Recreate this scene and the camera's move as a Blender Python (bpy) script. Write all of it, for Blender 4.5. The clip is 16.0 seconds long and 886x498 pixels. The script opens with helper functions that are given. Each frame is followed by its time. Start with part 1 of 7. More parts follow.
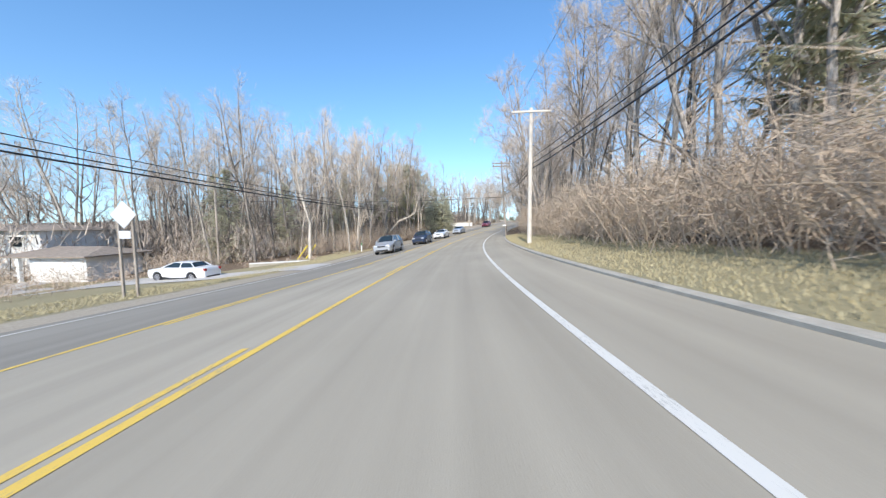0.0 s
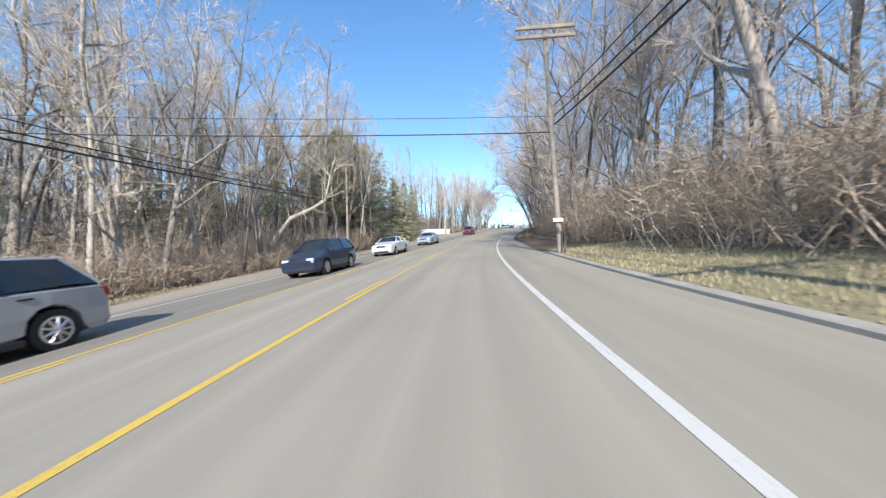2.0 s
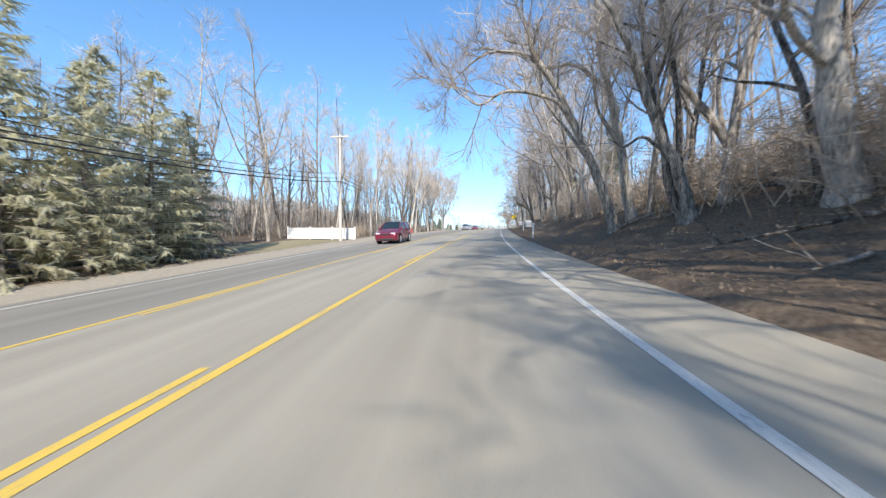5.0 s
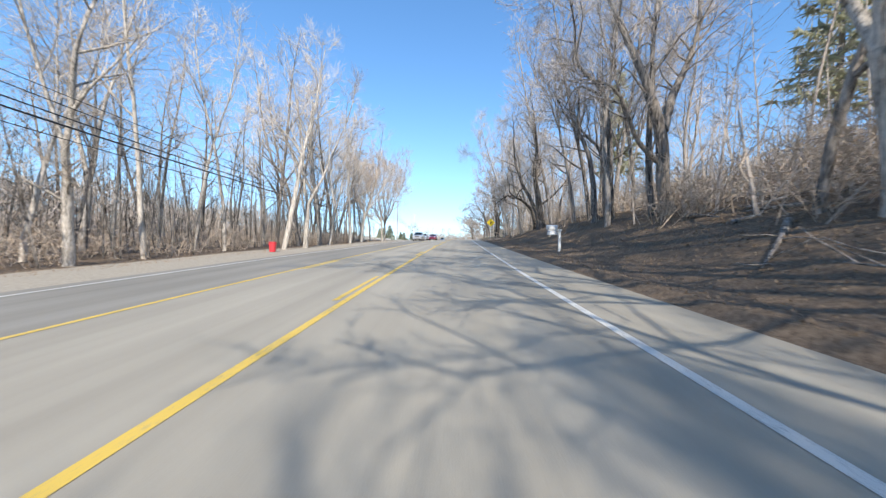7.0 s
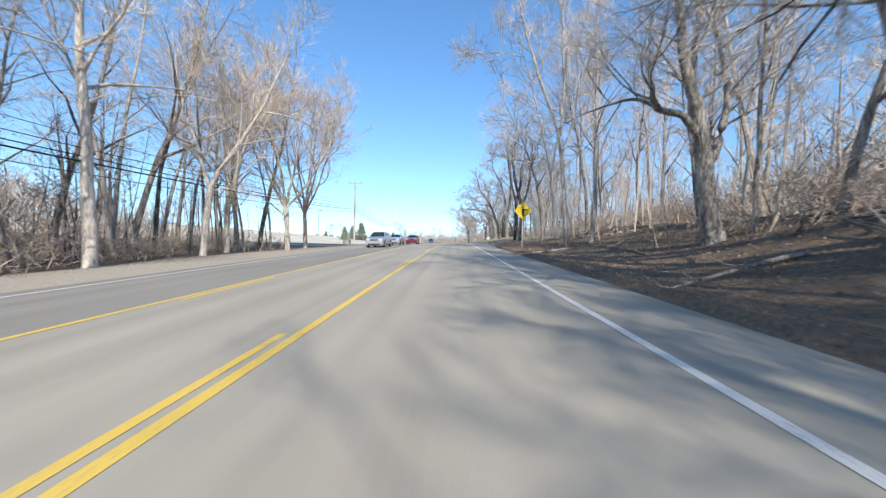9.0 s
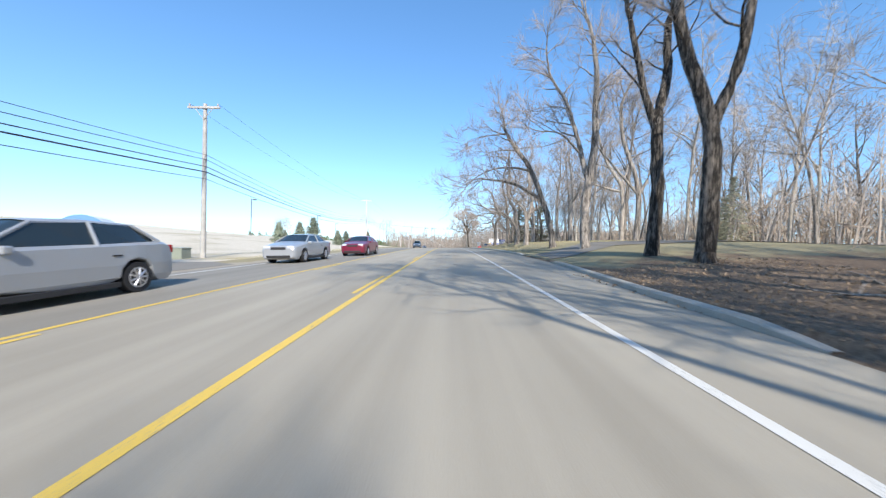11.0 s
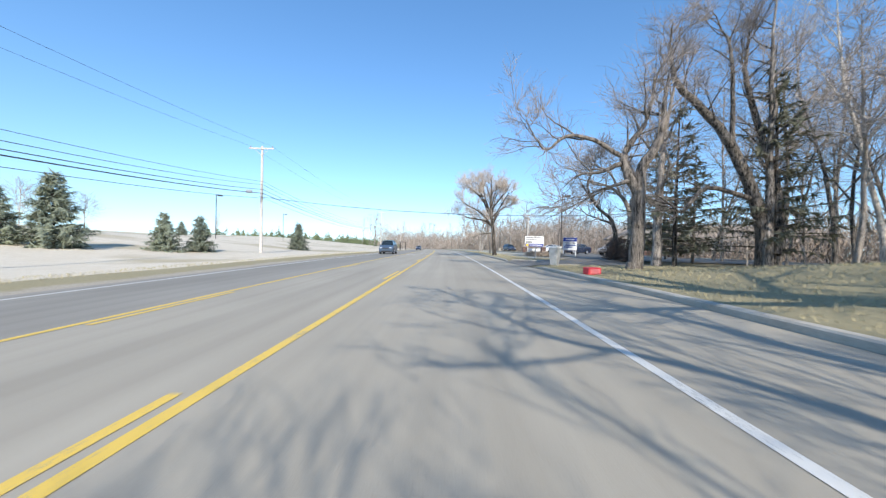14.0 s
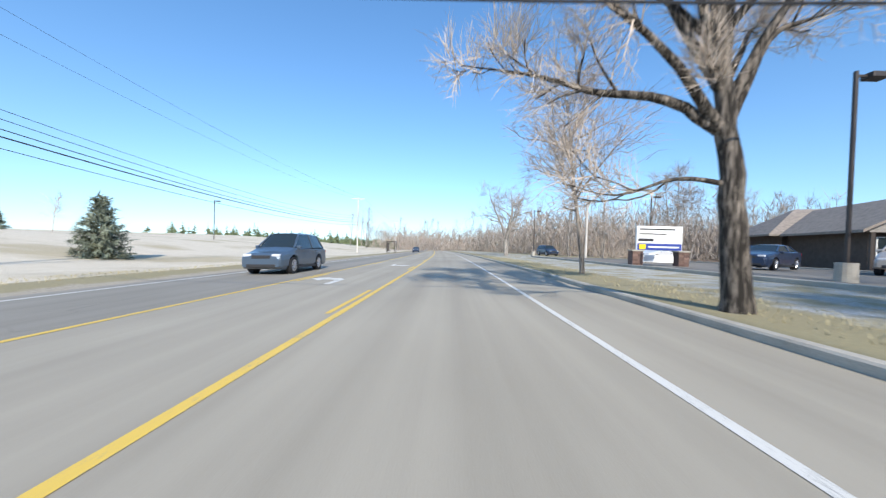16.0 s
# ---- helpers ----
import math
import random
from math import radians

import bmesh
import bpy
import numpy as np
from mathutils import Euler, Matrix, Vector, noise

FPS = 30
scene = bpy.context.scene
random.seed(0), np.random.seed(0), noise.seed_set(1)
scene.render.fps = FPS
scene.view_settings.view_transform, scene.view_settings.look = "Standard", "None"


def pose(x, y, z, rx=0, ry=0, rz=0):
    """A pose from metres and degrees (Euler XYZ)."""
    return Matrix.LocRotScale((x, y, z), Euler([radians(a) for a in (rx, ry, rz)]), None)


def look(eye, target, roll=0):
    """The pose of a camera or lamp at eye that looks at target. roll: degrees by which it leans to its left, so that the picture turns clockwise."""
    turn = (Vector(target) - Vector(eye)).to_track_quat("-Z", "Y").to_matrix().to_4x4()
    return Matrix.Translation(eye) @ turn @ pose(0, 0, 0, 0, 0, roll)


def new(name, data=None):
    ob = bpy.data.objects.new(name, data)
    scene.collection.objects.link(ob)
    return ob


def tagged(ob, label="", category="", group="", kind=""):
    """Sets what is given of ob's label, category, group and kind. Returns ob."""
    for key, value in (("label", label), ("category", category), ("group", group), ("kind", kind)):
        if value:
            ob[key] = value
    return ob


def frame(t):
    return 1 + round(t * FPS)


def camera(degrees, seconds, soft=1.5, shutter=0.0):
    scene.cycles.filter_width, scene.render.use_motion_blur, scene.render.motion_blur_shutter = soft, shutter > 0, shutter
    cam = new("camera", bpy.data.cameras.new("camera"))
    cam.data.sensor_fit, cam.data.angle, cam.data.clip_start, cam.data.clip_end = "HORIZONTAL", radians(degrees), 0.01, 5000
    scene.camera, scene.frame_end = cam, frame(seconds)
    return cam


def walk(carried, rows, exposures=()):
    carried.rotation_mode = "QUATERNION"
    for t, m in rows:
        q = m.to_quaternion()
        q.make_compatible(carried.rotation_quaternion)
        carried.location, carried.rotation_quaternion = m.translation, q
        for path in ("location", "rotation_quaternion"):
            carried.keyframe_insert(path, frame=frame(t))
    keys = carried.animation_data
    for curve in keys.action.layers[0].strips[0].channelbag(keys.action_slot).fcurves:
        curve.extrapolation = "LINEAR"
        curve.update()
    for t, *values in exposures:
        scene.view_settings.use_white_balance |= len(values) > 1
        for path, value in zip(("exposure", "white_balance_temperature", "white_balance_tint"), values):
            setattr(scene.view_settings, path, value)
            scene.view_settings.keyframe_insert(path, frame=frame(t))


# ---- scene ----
LENS = 106.07
ROWS = [
    (0.0, pose(2.440, 0.000, 1.172, 85.55, 0.41, 1.12)),
    (0.5, pose(2.498, 6.920, 0.889, 86.11, 0.55, 0.15)),
    (1.0, pose(2.829, 13.823, 0.665, 86.65, 0.51, -0.90)),
    (1.5, pose(3.342, 20.724, 0.498, 86.96, 0.90, -1.89)),
    (2.0, pose(4.007, 27.638, 0.387, 87.25, 0.51, -3.00)),
    (2.5, pose(4.721, 34.526, 0.334, 87.41, 0.45, -4.79)),
    (3.0, pose(5.750, 41.380, 0.330, 87.85, 0.61, -6.20)),
    (3.5, pose(7.074, 48.189, 0.375, 87.83, 0.32, -7.53)),
    (4.0, pose(8.499, 54.991, 0.460, 87.63, 0.05, -9.15)),
    (4.5, pose(10.095, 61.828, 0.579, 87.56, -0.11, -10.17)),
    (5.0, pose(11.860, 68.638, 0.729, 87.42, -0.48, -10.57)),
    (5.6, pose(14.124, 76.753, 0.938, 87.97, -0.69, -12.93)),
    (6.2, pose(16.567, 84.831, 1.175, 88.42, -0.88, -14.93)),
    (6.8, pose(19.146, 92.872, 1.430, 88.83, -1.06, -16.87)),
    (7.5, pose(22.296, 102.225, 1.743, 89.19, -1.26, -18.67)),
    (8.0, pose(24.586, 108.868, 1.969, 89.23, -1.39, -19.18)),
    (8.5, pose(27.078, 115.397, 2.192, 89.45, -1.47, -19.14)),
    (9.0, pose(29.538, 121.937, 2.408, 88.98, -1.24, -18.84)),
    (9.6, pose(32.514, 129.838, 2.659, 89.05, -1.33, -19.19)),
    (10.2, pose(35.512, 137.731, 2.891, 89.11, -1.43, -19.53)),
    (10.8, pose(38.529, 145.620, 3.102, 89.11, -1.52, -19.77)),
    (11.5, pose(42.061, 154.821, 3.312, 89.09, -1.63, -20.03)),
    (12.0, pose(44.574, 161.369, 3.434, 89.02, -1.76, -19.97)),
    (12.5, pose(47.161, 167.901, 3.530, 89.02, -1.37, -19.79)),
    (13.0, pose(49.709, 174.450, 3.600, 88.93, -1.58, -19.69)),
    (13.5, pose(52.177, 181.013, 3.641, 88.98, -1.71, -19.62)),
    (14.0, pose(54.669, 187.526, 3.654, 88.84, -1.54, -19.35)),
    (14.5, pose(57.083, 194.139, 3.644, 88.86, -1.68, -19.42)),
    (15.0, pose(59.610, 200.701, 3.610, 88.89, -1.50, -18.99)),
    (15.5, pose(62.004, 207.289, 3.558, 89.06, -1.65, -18.77)),
    (16.0, pose(64.357, 213.854, 3.489, 88.94, -1.60, -18.26)),
]
KNOT = 16
HEADING = [0.00, -3.49, -7.36, -11.34, -14.74, -17.33, -19.11, -20.10, -20.60, -20.90, -21.03, -20.99, -20.78, -20.26, -19.69, -19.12, -18.55, -17.97, -17.40, -16.83]
GRADE = [-4.42, -2.50, -0.64, 0.94, 2.02, 2.74, 3.14, 3.23, 3.03, 2.61, 1.99, 1.14, 0.23, -0.55, -1.10, -1.46, -1.65, -1.72, -1.76, -1.79]
BANK_S = [0, 7, 14, 21, 28, 35, 42, 49, 56, 63, 70, 105, 113, 120, 127, 162, 169, 176, 183, 190, 197, 204, 211, 218, 225]
BANK = [-5.0, -5.4, -6.0, -6.5, -6.3, -5.9, -5.6, -5.0, -4.5, -4.0, -3.7, -1.8, -1.7, -1.7, -1.9, -1.8, -2.0, -2.2, -2.1, -1.8, -1.6, -1.5, -1.4, -1.3, -1.2]
LATERAL = [2.44, 2.42, 2.49, 2.55, 2.56, 2.42, 2.38, 2.43, 2.39, 2.32, 2.25, 1.79, 1.69, 1.77, 1.79, 1.79, 1.79, 1.86, 1.90, 1.87, 1.89, 1.83, 1.93, 1.92, 1.91]
LEFT_YELLOW, LEFT_WHITE, RIGHT_WHITE = -3.42, -7.21, 3.80
cam = camera(LENS, 16.0, soft=1.3, shutter=0.12)
walk(cam, ROWS, [(0.0, 0.78), (2.0, 0.82), (3.0, 0.95), (5.2, 0.92), (7.3, 0.86), (9.2, 0.8), (11.3, 0.9), (12.6, 0.8), (16.0, 0.75)])

# ---- daylight: a clear winter sky, sun behind the traveller ----
SUN_AZIMUTH, SUN_ELEVATION = 8.0, 35.0   # the light travels 8 degrees right of +y
world = bpy.data.worlds.new("sky")
scene.world = world
world.use_nodes = True
wn = world.node_tree.nodes
sky = wn.new("ShaderNodeTexSky")
sky.sky_type = "NISHITA"
sky.sun_disc = False
sky.sun_elevation = radians(SUN_ELEVATION)
sky.sun_rotation = radians(180 + SUN_AZIMUTH)
sky.altitude = 300
sky.air_density, sky.dust_density, sky.ozone_density = 1.0, 0.22, 2.0
wn["Background"].inputs["Strength"].default_value = 0.15
deepen = wn.new("ShaderNodeHueSaturation")
deepen.inputs["Saturation"].default_value, deepen.inputs["Value"].default_value = 1.2, 0.92
# a gentle gradient: the haze at the rim and the zenith lie closer together than in thin air
where, parts, rise_of, joined = wn.new("ShaderNodeTexCoord"), wn.new("ShaderNodeSeparateXYZ"), wn.new("ShaderNodeMath"), wn.new("ShaderNodeCombineXYZ")
rise_of.operation = "MULTIPLY_ADD"
rise_of.inputs[1].default_value, rise_of.inputs[2].default_value = 0.75, 0.08
world.node_tree.links.new(where.outputs["Generated"], parts.inputs[0])
world.node_tree.links.new(parts.outputs[2], rise_of.inputs[0])
for k in (0, 1):
    world.node_tree.links.new(parts.outputs[k], joined.inputs[k])
world.node_tree.links.new(rise_of.outputs[0], joined.inputs[2])
world.node_tree.links.new(joined.outputs[0], sky.inputs["Vector"])
world.node_tree.links.new(sky.outputs[0], deepen.inputs["Color"])
world.node_tree.links.new(deepen.outputs[0], wn["Background"].inputs["Color"])
sun_data = bpy.data.lights.new("sun", "SUN")
sun_data.energy, sun_data.angle, sun_data.color = 3.3, radians(0.55), (1.0, 0.94, 0.85)
sun = new("sun", sun_data)
sa, se = radians(SUN_AZIMUTH), radians(SUN_ELEVATION)
sun.matrix_world = look((0, 0, 50), (math.sin(sa) * math.cos(se), math.cos(sa) * math.cos(se), 50 - math.sin(se)))
scene.view_settings.exposure = 0.75

# ---- the road's line: s metres along it, u metres to the right of the near yellow line ----
S_MIN, S_MAX = -80, 760
S_LINE = np.arange(S_MIN, S_MAX + 1, 1.0)
knots = np.arange(len(HEADING)) * KNOT
TURN_LINE = np.radians(np.interp(S_LINE, knots, HEADING))
GRADE_LINE = np.interp(S_LINE, knots, GRADE) / 100
_x, _y, _z = np.cumsum(-np.sin(TURN_LINE)), np.cumsum(np.cos(TURN_LINE)), np.cumsum(GRADE_LINE)
_i = -S_MIN - 1
X_LINE, Y_LINE, Z_LINE = _x - _x[_i], _y - _y[_i], _z - _z[_i]
X_LINE, Y_LINE, Z_LINE = np.roll(X_LINE, 1), np.roll(Y_LINE, 1), np.roll(Z_LINE, 1)
X_LINE[0], Y_LINE[0], Z_LINE[0] = 2 * X_LINE[1] - X_LINE[2], 2 * Y_LINE[1] - Y_LINE[2], 2 * Z_LINE[1] - Z_LINE[2]


def tilt(s):
    return np.tan(np.radians(np.interp(s, BANK_S, BANK)))


def smooth(a, b, x):
    k = np.clip((np.asarray(x, float) - a) / (b - a), 0, 1)
    return k * k * (3 - 2 * k)


KERB = 5.75


def wave(s, u, scale, seed):
    return (np.sin(s / scale + seed) * np.cos(u / scale * 1.3 + seed * 2.1) + 0.5 * np.sin(s / scale * 2.3 + u / scale * 1.9 + seed * 3.7)) / 1.5


def kerb_line(s):
    """u of the right edge of the pavement."""
    return KERB - 0.45 * smooth(54, 66, s) * (1 - smooth(150, 165, s)) + 0.7 * smooth(160, 172, s) * (1 - smooth(200, 222, s)) + 0.1 * smooth(200, 222, s)


def left_line(s):
    """u of the left edge of the pavement and its gravel."""
    return np.full_like(np.asarray(s, float), -7.9)


def rise(s, u):
    """Height of the ground over the road's plane."""
    s, u = np.asarray(s, float), np.asarray(u, float)
    r = np.maximum(u - kerb_line(s), 0)
    bank = smooth(48, 80, s) * (1 - smooth(148, 166, s))
    lawn = smooth(158, 172, s) * (1 - smooth(202, 211, s))
    early = 1 - smooth(44, 64, s)
    dropped = smooth(213.2, 214.4, s) * (1 - smooth(218.6, 219.8, s))
    kerbed = (0.13 - 0.065 * early) * (1 - dropped) * smooth(0.08, 0.2, r)
    steep = smooth(68, 80, s) * (1 - smooth(129, 138, s))
    z = kerbed + steep * 0.85 * smooth(0.7, 4.2, r) + bank * (1.5 * smooth(0.6, 8, r) + 2.4 * smooth(7, 40, r)) + lawn * (0.68 * smooth(0.3, 3.8, r) + 0.2 * smooth(3.5, 9, r)) + early * (0.1 * smooth(0, 4, r) + 0.7 * smooth(2.5, 10, r) + 2.5 * smooth(9, 45, r))
    z = z + 0.12 * wave(s, u, 3.1, 1) * smooth(1.5, 5, r) * (0.3 + bank) * (1 - smooth(212, 214, s) * (1 - smooth(222, 226, s)))
    q = np.maximum(left_line(s) - u, 0)
    hill = smooth(172, 220, s)
    z = z + 0.12 * smooth(0, 1.5, q) + hill * (1.7 * smooth(7, 32, q) + 2.6 * smooth(24, 70, q) * (0.7 + 0.3 * np.sin(s / 28 + 1.0))) + (1 - hill) * (0.3 * smooth(4, 20, q) + 3.2 * smooth(14, 60, q) * smooth(34, 52, s) * (1 - smooth(146, 168, s)))
    z = z + 0.1 * wave(s, u, 4.3, 5) * smooth(1.5, 6, q)
    return z


def flat(s, u):
    """The road's plane: world places of (s, u), at the level of the pavement; off the road the tilt fades out."""
    s, u = np.asarray(s, float), np.asarray(u, float)
    h = np.interp(s, S_LINE, TURN_LINE)
    low = -10 - 18 * (1 - smooth(34, 58, s))
    held = np.clip(u, low, 8)
    near = held + 4 * np.tanh((u - held) / 4)
    z = np.interp(s, S_LINE, Z_LINE) - tilt(s) * (near - np.interp(s, BANK_S, LATERAL))
    return np.stack([np.interp(s, S_LINE, X_LINE) + u * np.cos(h), np.interp(s, S_LINE, Y_LINE) + u * np.sin(h), z], -1)


def ground(s, u):
    p = flat(s, u)
    p[..., 2] += rise(s, u)
    return p


def site(s, u, turn=0.0, lift=0.0, size=1.0, sunk=0.0):
    """A pose on the ground at (s, u): y runs along the road, then turned to the left by turn degrees."""
    p = ground(s, u)
    h = math.degrees(np.interp(s, S_LINE, TURN_LINE))
    return pose(p[0], p[1], p[2] + lift - sunk, 0, 0, h + turn) @ Matrix.Scale(size, 4)

# ---- materials ----
def material(name, color, rough=0.8, metal=0.0, spread=0.25, scale=6.0, fine=60.0, bump=0.15, tint=None, spec=0.3, per_object=0.0, furrow=1.0, band=(0.3, 0.7)):
    """A node material: base colour broken up at two scales, roughness variation and fine relief."""
    m = bpy.data.materials.new(name)
    m.use_nodes = True
    n, l = m.node_tree.nodes, m.node_tree.links
    b = n["Principled BSDF"]
    geo = n.new("ShaderNodeNewGeometry")
    big, small = n.new("ShaderNodeTexNoise"), n.new("ShaderNodeTexNoise")
    big.inputs["Scale"].default_value, big.inputs["Detail"].default_value = scale, 5
    small.inputs["Scale"].default_value, small.inputs["Detail"].default_value = fine, 3
    drawn = n.new("ShaderNodeMapping")
    drawn.inputs["Scale"].default_value = (1, 1, furrow)
    l.new(geo.outputs["Position"], drawn.inputs[0])
    for t in (big, small):
        l.new(drawn.outputs[0], t.inputs["Vector"])
    ramp = n.new("ShaderNodeValToRGB")
    lo = [c * (1 - spread) for c in color]
    hi = [min(1, c * (1 + spread)) for c in (tint or color)]
    ramp.color_ramp.elements[0].position, ramp.color_ramp.elements[0].color = band[0], (*lo, 1)
    ramp.color_ramp.elements[1].position, ramp.color_ramp.elements[1].color = band[1], (*hi, 1)
    add = n.new("ShaderNodeMath")
    add.operation = "MULTIPLY_ADD"
    add.inputs[1].default_value = 0.5
    half = n.new("ShaderNodeMath")
    half.operation = "MULTIPLY"
    half.inputs[1].default_value = 0.5
    l.new(small.outputs[0], half.inputs[0])
    l.new(big.outputs[0], add.inputs[0])
    l.new(half.outputs[0], add.inputs[2])
    value = add.outputs[0]
    if per_object:
        info, mad = n.new("ShaderNodeObjectInfo"), n.new("ShaderNodeMath")
        mad.operation = "MULTIPLY_ADD"
        mad.inputs[1].default_value = per_object
        l.new(info.outputs["Random"], mad.inputs[0])
        sub = n.new("ShaderNodeMath")
        sub.operation = "SUBTRACT"
        sub.inputs[1].default_value = per_object / 2
        l.new(value, sub.inputs[0])
        l.new(sub.outputs[0], mad.inputs[2])
        value = mad.outputs[0]
    l.new(value, ramp.inputs[0])
    l.new(ramp.outputs[0], b.inputs["Base Color"])
    b.inputs["Roughness"].default_value, b.inputs["Metallic"].default_value = rough, metal
    b.inputs["Specular IOR Level"].default_value = spec
    if bump:
        bp = n.new("ShaderNodeBump")
        bp.inputs["Strength"].default_value, bp.inputs["Distance"].default_value = bump, 0.02
        l.new(small.outputs[0], bp.inputs["Height"])
        l.new(bp.outputs[0], b.inputs["Normal"])
    return m


def plain(name, color, rough=0.5, metal=0.0, spec=0.4, coat=0.0):
    m = material(name, color, rough, metal, spread=0.06, scale=3, fine=30, bump=0.02, spec=spec)
    m.node_tree.nodes["Principled BSDF"].inputs["Coat Weight"].default_value = coat
    return m


def glass(name, color=(0.02, 0.03, 0.035)):
    m = bpy.data.materials.new(name)
    m.use_nodes = True
    b = m.node_tree.nodes["Principled BSDF"]
    b.inputs["Base Color"].default_value = (*color, 1)
    b.inputs["Roughness"].default_value, b.inputs["Specular IOR Level"].default_value = 0.06, 0.7
    return m


def road_material(name, dark, light, crack=0.5):
    """Worn asphalt: stone grain, patches, lengthwise wheel tracks and a few cracks, on the (s, u) map."""
    m = bpy.data.materials.new(name)
    m.use_nodes = True
    n, l = m.node_tree.nodes, m.node_tree.links
    b = n["Principled BSDF"]
    uv = n.new("ShaderNodeUVMap")
    uv.uv_map = "su"

    def noise_at(scale, vec, detail=4):
        mp = n.new("ShaderNodeMapping")
        mp.inputs["Scale"].default_value = vec
        l.new(uv.outputs[0], mp.inputs[0])
        t = n.new("ShaderNodeTexNoise")
        t.inputs["Scale"].default_value, t.inputs["Detail"].default_value = scale, detail
        l.new(mp.outputs[0], t.inputs["Vector"])
        return t.outputs[0], mp.outputs[0]

    streak, _ = noise_at(1.0, (0.03, 1.6, 1))
    patch, _ = noise_at(0.35, (0.5, 1.2, 1), 6)
    grain, gv = noise_at(90, (1, 1, 1), 2)
    mix1, mix2 = n.new("ShaderNodeMath"), n.new("ShaderNodeMath")
    mix1.operation = mix2.operation = "MULTIPLY_ADD"
    mix1.inputs[1].default_value, mix2.inputs[1].default_value = 0.45, 0.35
    g2 = n.new("ShaderNodeMath")
    g2.operation = "MULTIPLY"
    g2.inputs[1].default_value = 0.22
    l.new(grain, g2.inputs[0])
    l.new(streak, mix1.inputs[0])
    l.new(g2.outputs[0], mix1.inputs[2])
    l.new(patch, mix2.inputs[0])
    l.new(mix1.outputs[0], mix2.inputs[2])
    ramp = n.new("ShaderNodeValToRGB")
    ramp.color_ramp.elements[0].position, ramp.color_ramp.elements[0].color = 0.32, (*dark, 1)
    ramp.color_ramp.elements[1].position, ramp.color_ramp.elements[1].color = 0.7, (*light, 1)
    l.new(mix2.outputs[0], ramp.inputs[0])
    # cracks
    mp = n.new("ShaderNodeMapping")
    mp.inputs["Scale"].default_value = (0.12, 0.22, 1)
    l.new(uv.outputs[0], mp.inputs[0])
    wob = n.new("ShaderNodeTexNoise")
    wob.inputs["Scale"].default_value = 3
    l.new(mp.outputs[0], wob.inputs["Vector"])
    va = n.new("ShaderNodeVectorMath")
    va.operation = "MULTIPLY_ADD"
    va.inputs[1].default_value = (0.35, 0.35, 0)
    l.new(wob.outputs["Color"], va.inputs[0])
    l.new(mp.outputs[0], va.inputs[2])
    vor = n.new("ShaderNodeTexVoronoi")
    vor.feature = "DISTANCE_TO_EDGE"
    vor.inputs["Scale"].default_value = 1
    l.new(va.outputs[0], vor.inputs["Vector"])
    less = n.new("ShaderNodeMath")
    less.operation = "LESS_THAN"
    less.inputs[1].default_value = 0.0013
    l.new(vor.outputs["Distance"], less.inputs[0])
    dim = n.new("ShaderNodeMath")
    dim.operation = "MULTIPLY"
    dim.inputs[1].default_value = crack
    l.new(less.outputs[0], dim.inputs[0])
    mixc = n.new("ShaderNodeMix")
    mixc.data_type = "RGBA"
    l.new(dim.outputs[0], mixc.inputs[0])
    l.new(ramp.outputs[0], mixc.inputs[6])
    mixc.inputs[7].default_value = (0.03, 0.03, 0.03, 1)
    l.new(mixc.outputs[2], b.inputs["Base Color"])
    b.inputs["Roughness"].default_value, b.inputs["Specular IOR Level"].default_value = 0.85, 0.25
    bp = n.new("ShaderNodeBump")
    bp.inputs["Strength"].default_value, bp.inputs["Distance"].default_value = 0.25, 0.01
    l.new(grain, bp.inputs["Height"])
    l.new(bp.outputs[0], b.inputs["Normal"])
    return m


def paint_material(name, color):
    """Road paint, worn through in specks."""
    m = bpy.data.materials.new(name)
    m.use_nodes = True
    n, l = m.node_tree.nodes, m.node_tree.links
    b = n["Principled BSDF"]
    geo = n.new("ShaderNodeNewGeometry")
    t, t2 = n.new("ShaderNodeTexNoise"), n.new("ShaderNodeTexNoise")
    t.inputs["Scale"].default_value, t.inputs["Detail"].default_value = 45, 6
    t2.inputs["Scale"].default_value = 1.7
    l.new(geo.outputs["Position"], t.inputs["Vector"])
    l.new(geo.outputs["Position"], t2.inputs["Vector"])
    s = n.new("ShaderNodeMath")
    s.operation = "MULTIPLY_ADD"
    s.inputs[1].default_value = 0.4
    l.new(t2.outputs[0], s.inputs[0])
    l.new(t.outputs[0], s.inputs[2])
    ramp = n.new("ShaderNodeValToRGB")
    e = ramp.color_ramp.elements
    e[0].position, e[0].color = 0.48, (0.27, 0.255, 0.225, 1)
    e[1].position, e[1].color = 0.62, (*color, 1)
    l.new(s.outputs[0], ramp.inputs[0])
    l.new(ramp.outputs[0], b.inputs["Base Color"])
    b.inputs["Roughness"].default_value = 0.7
    return m


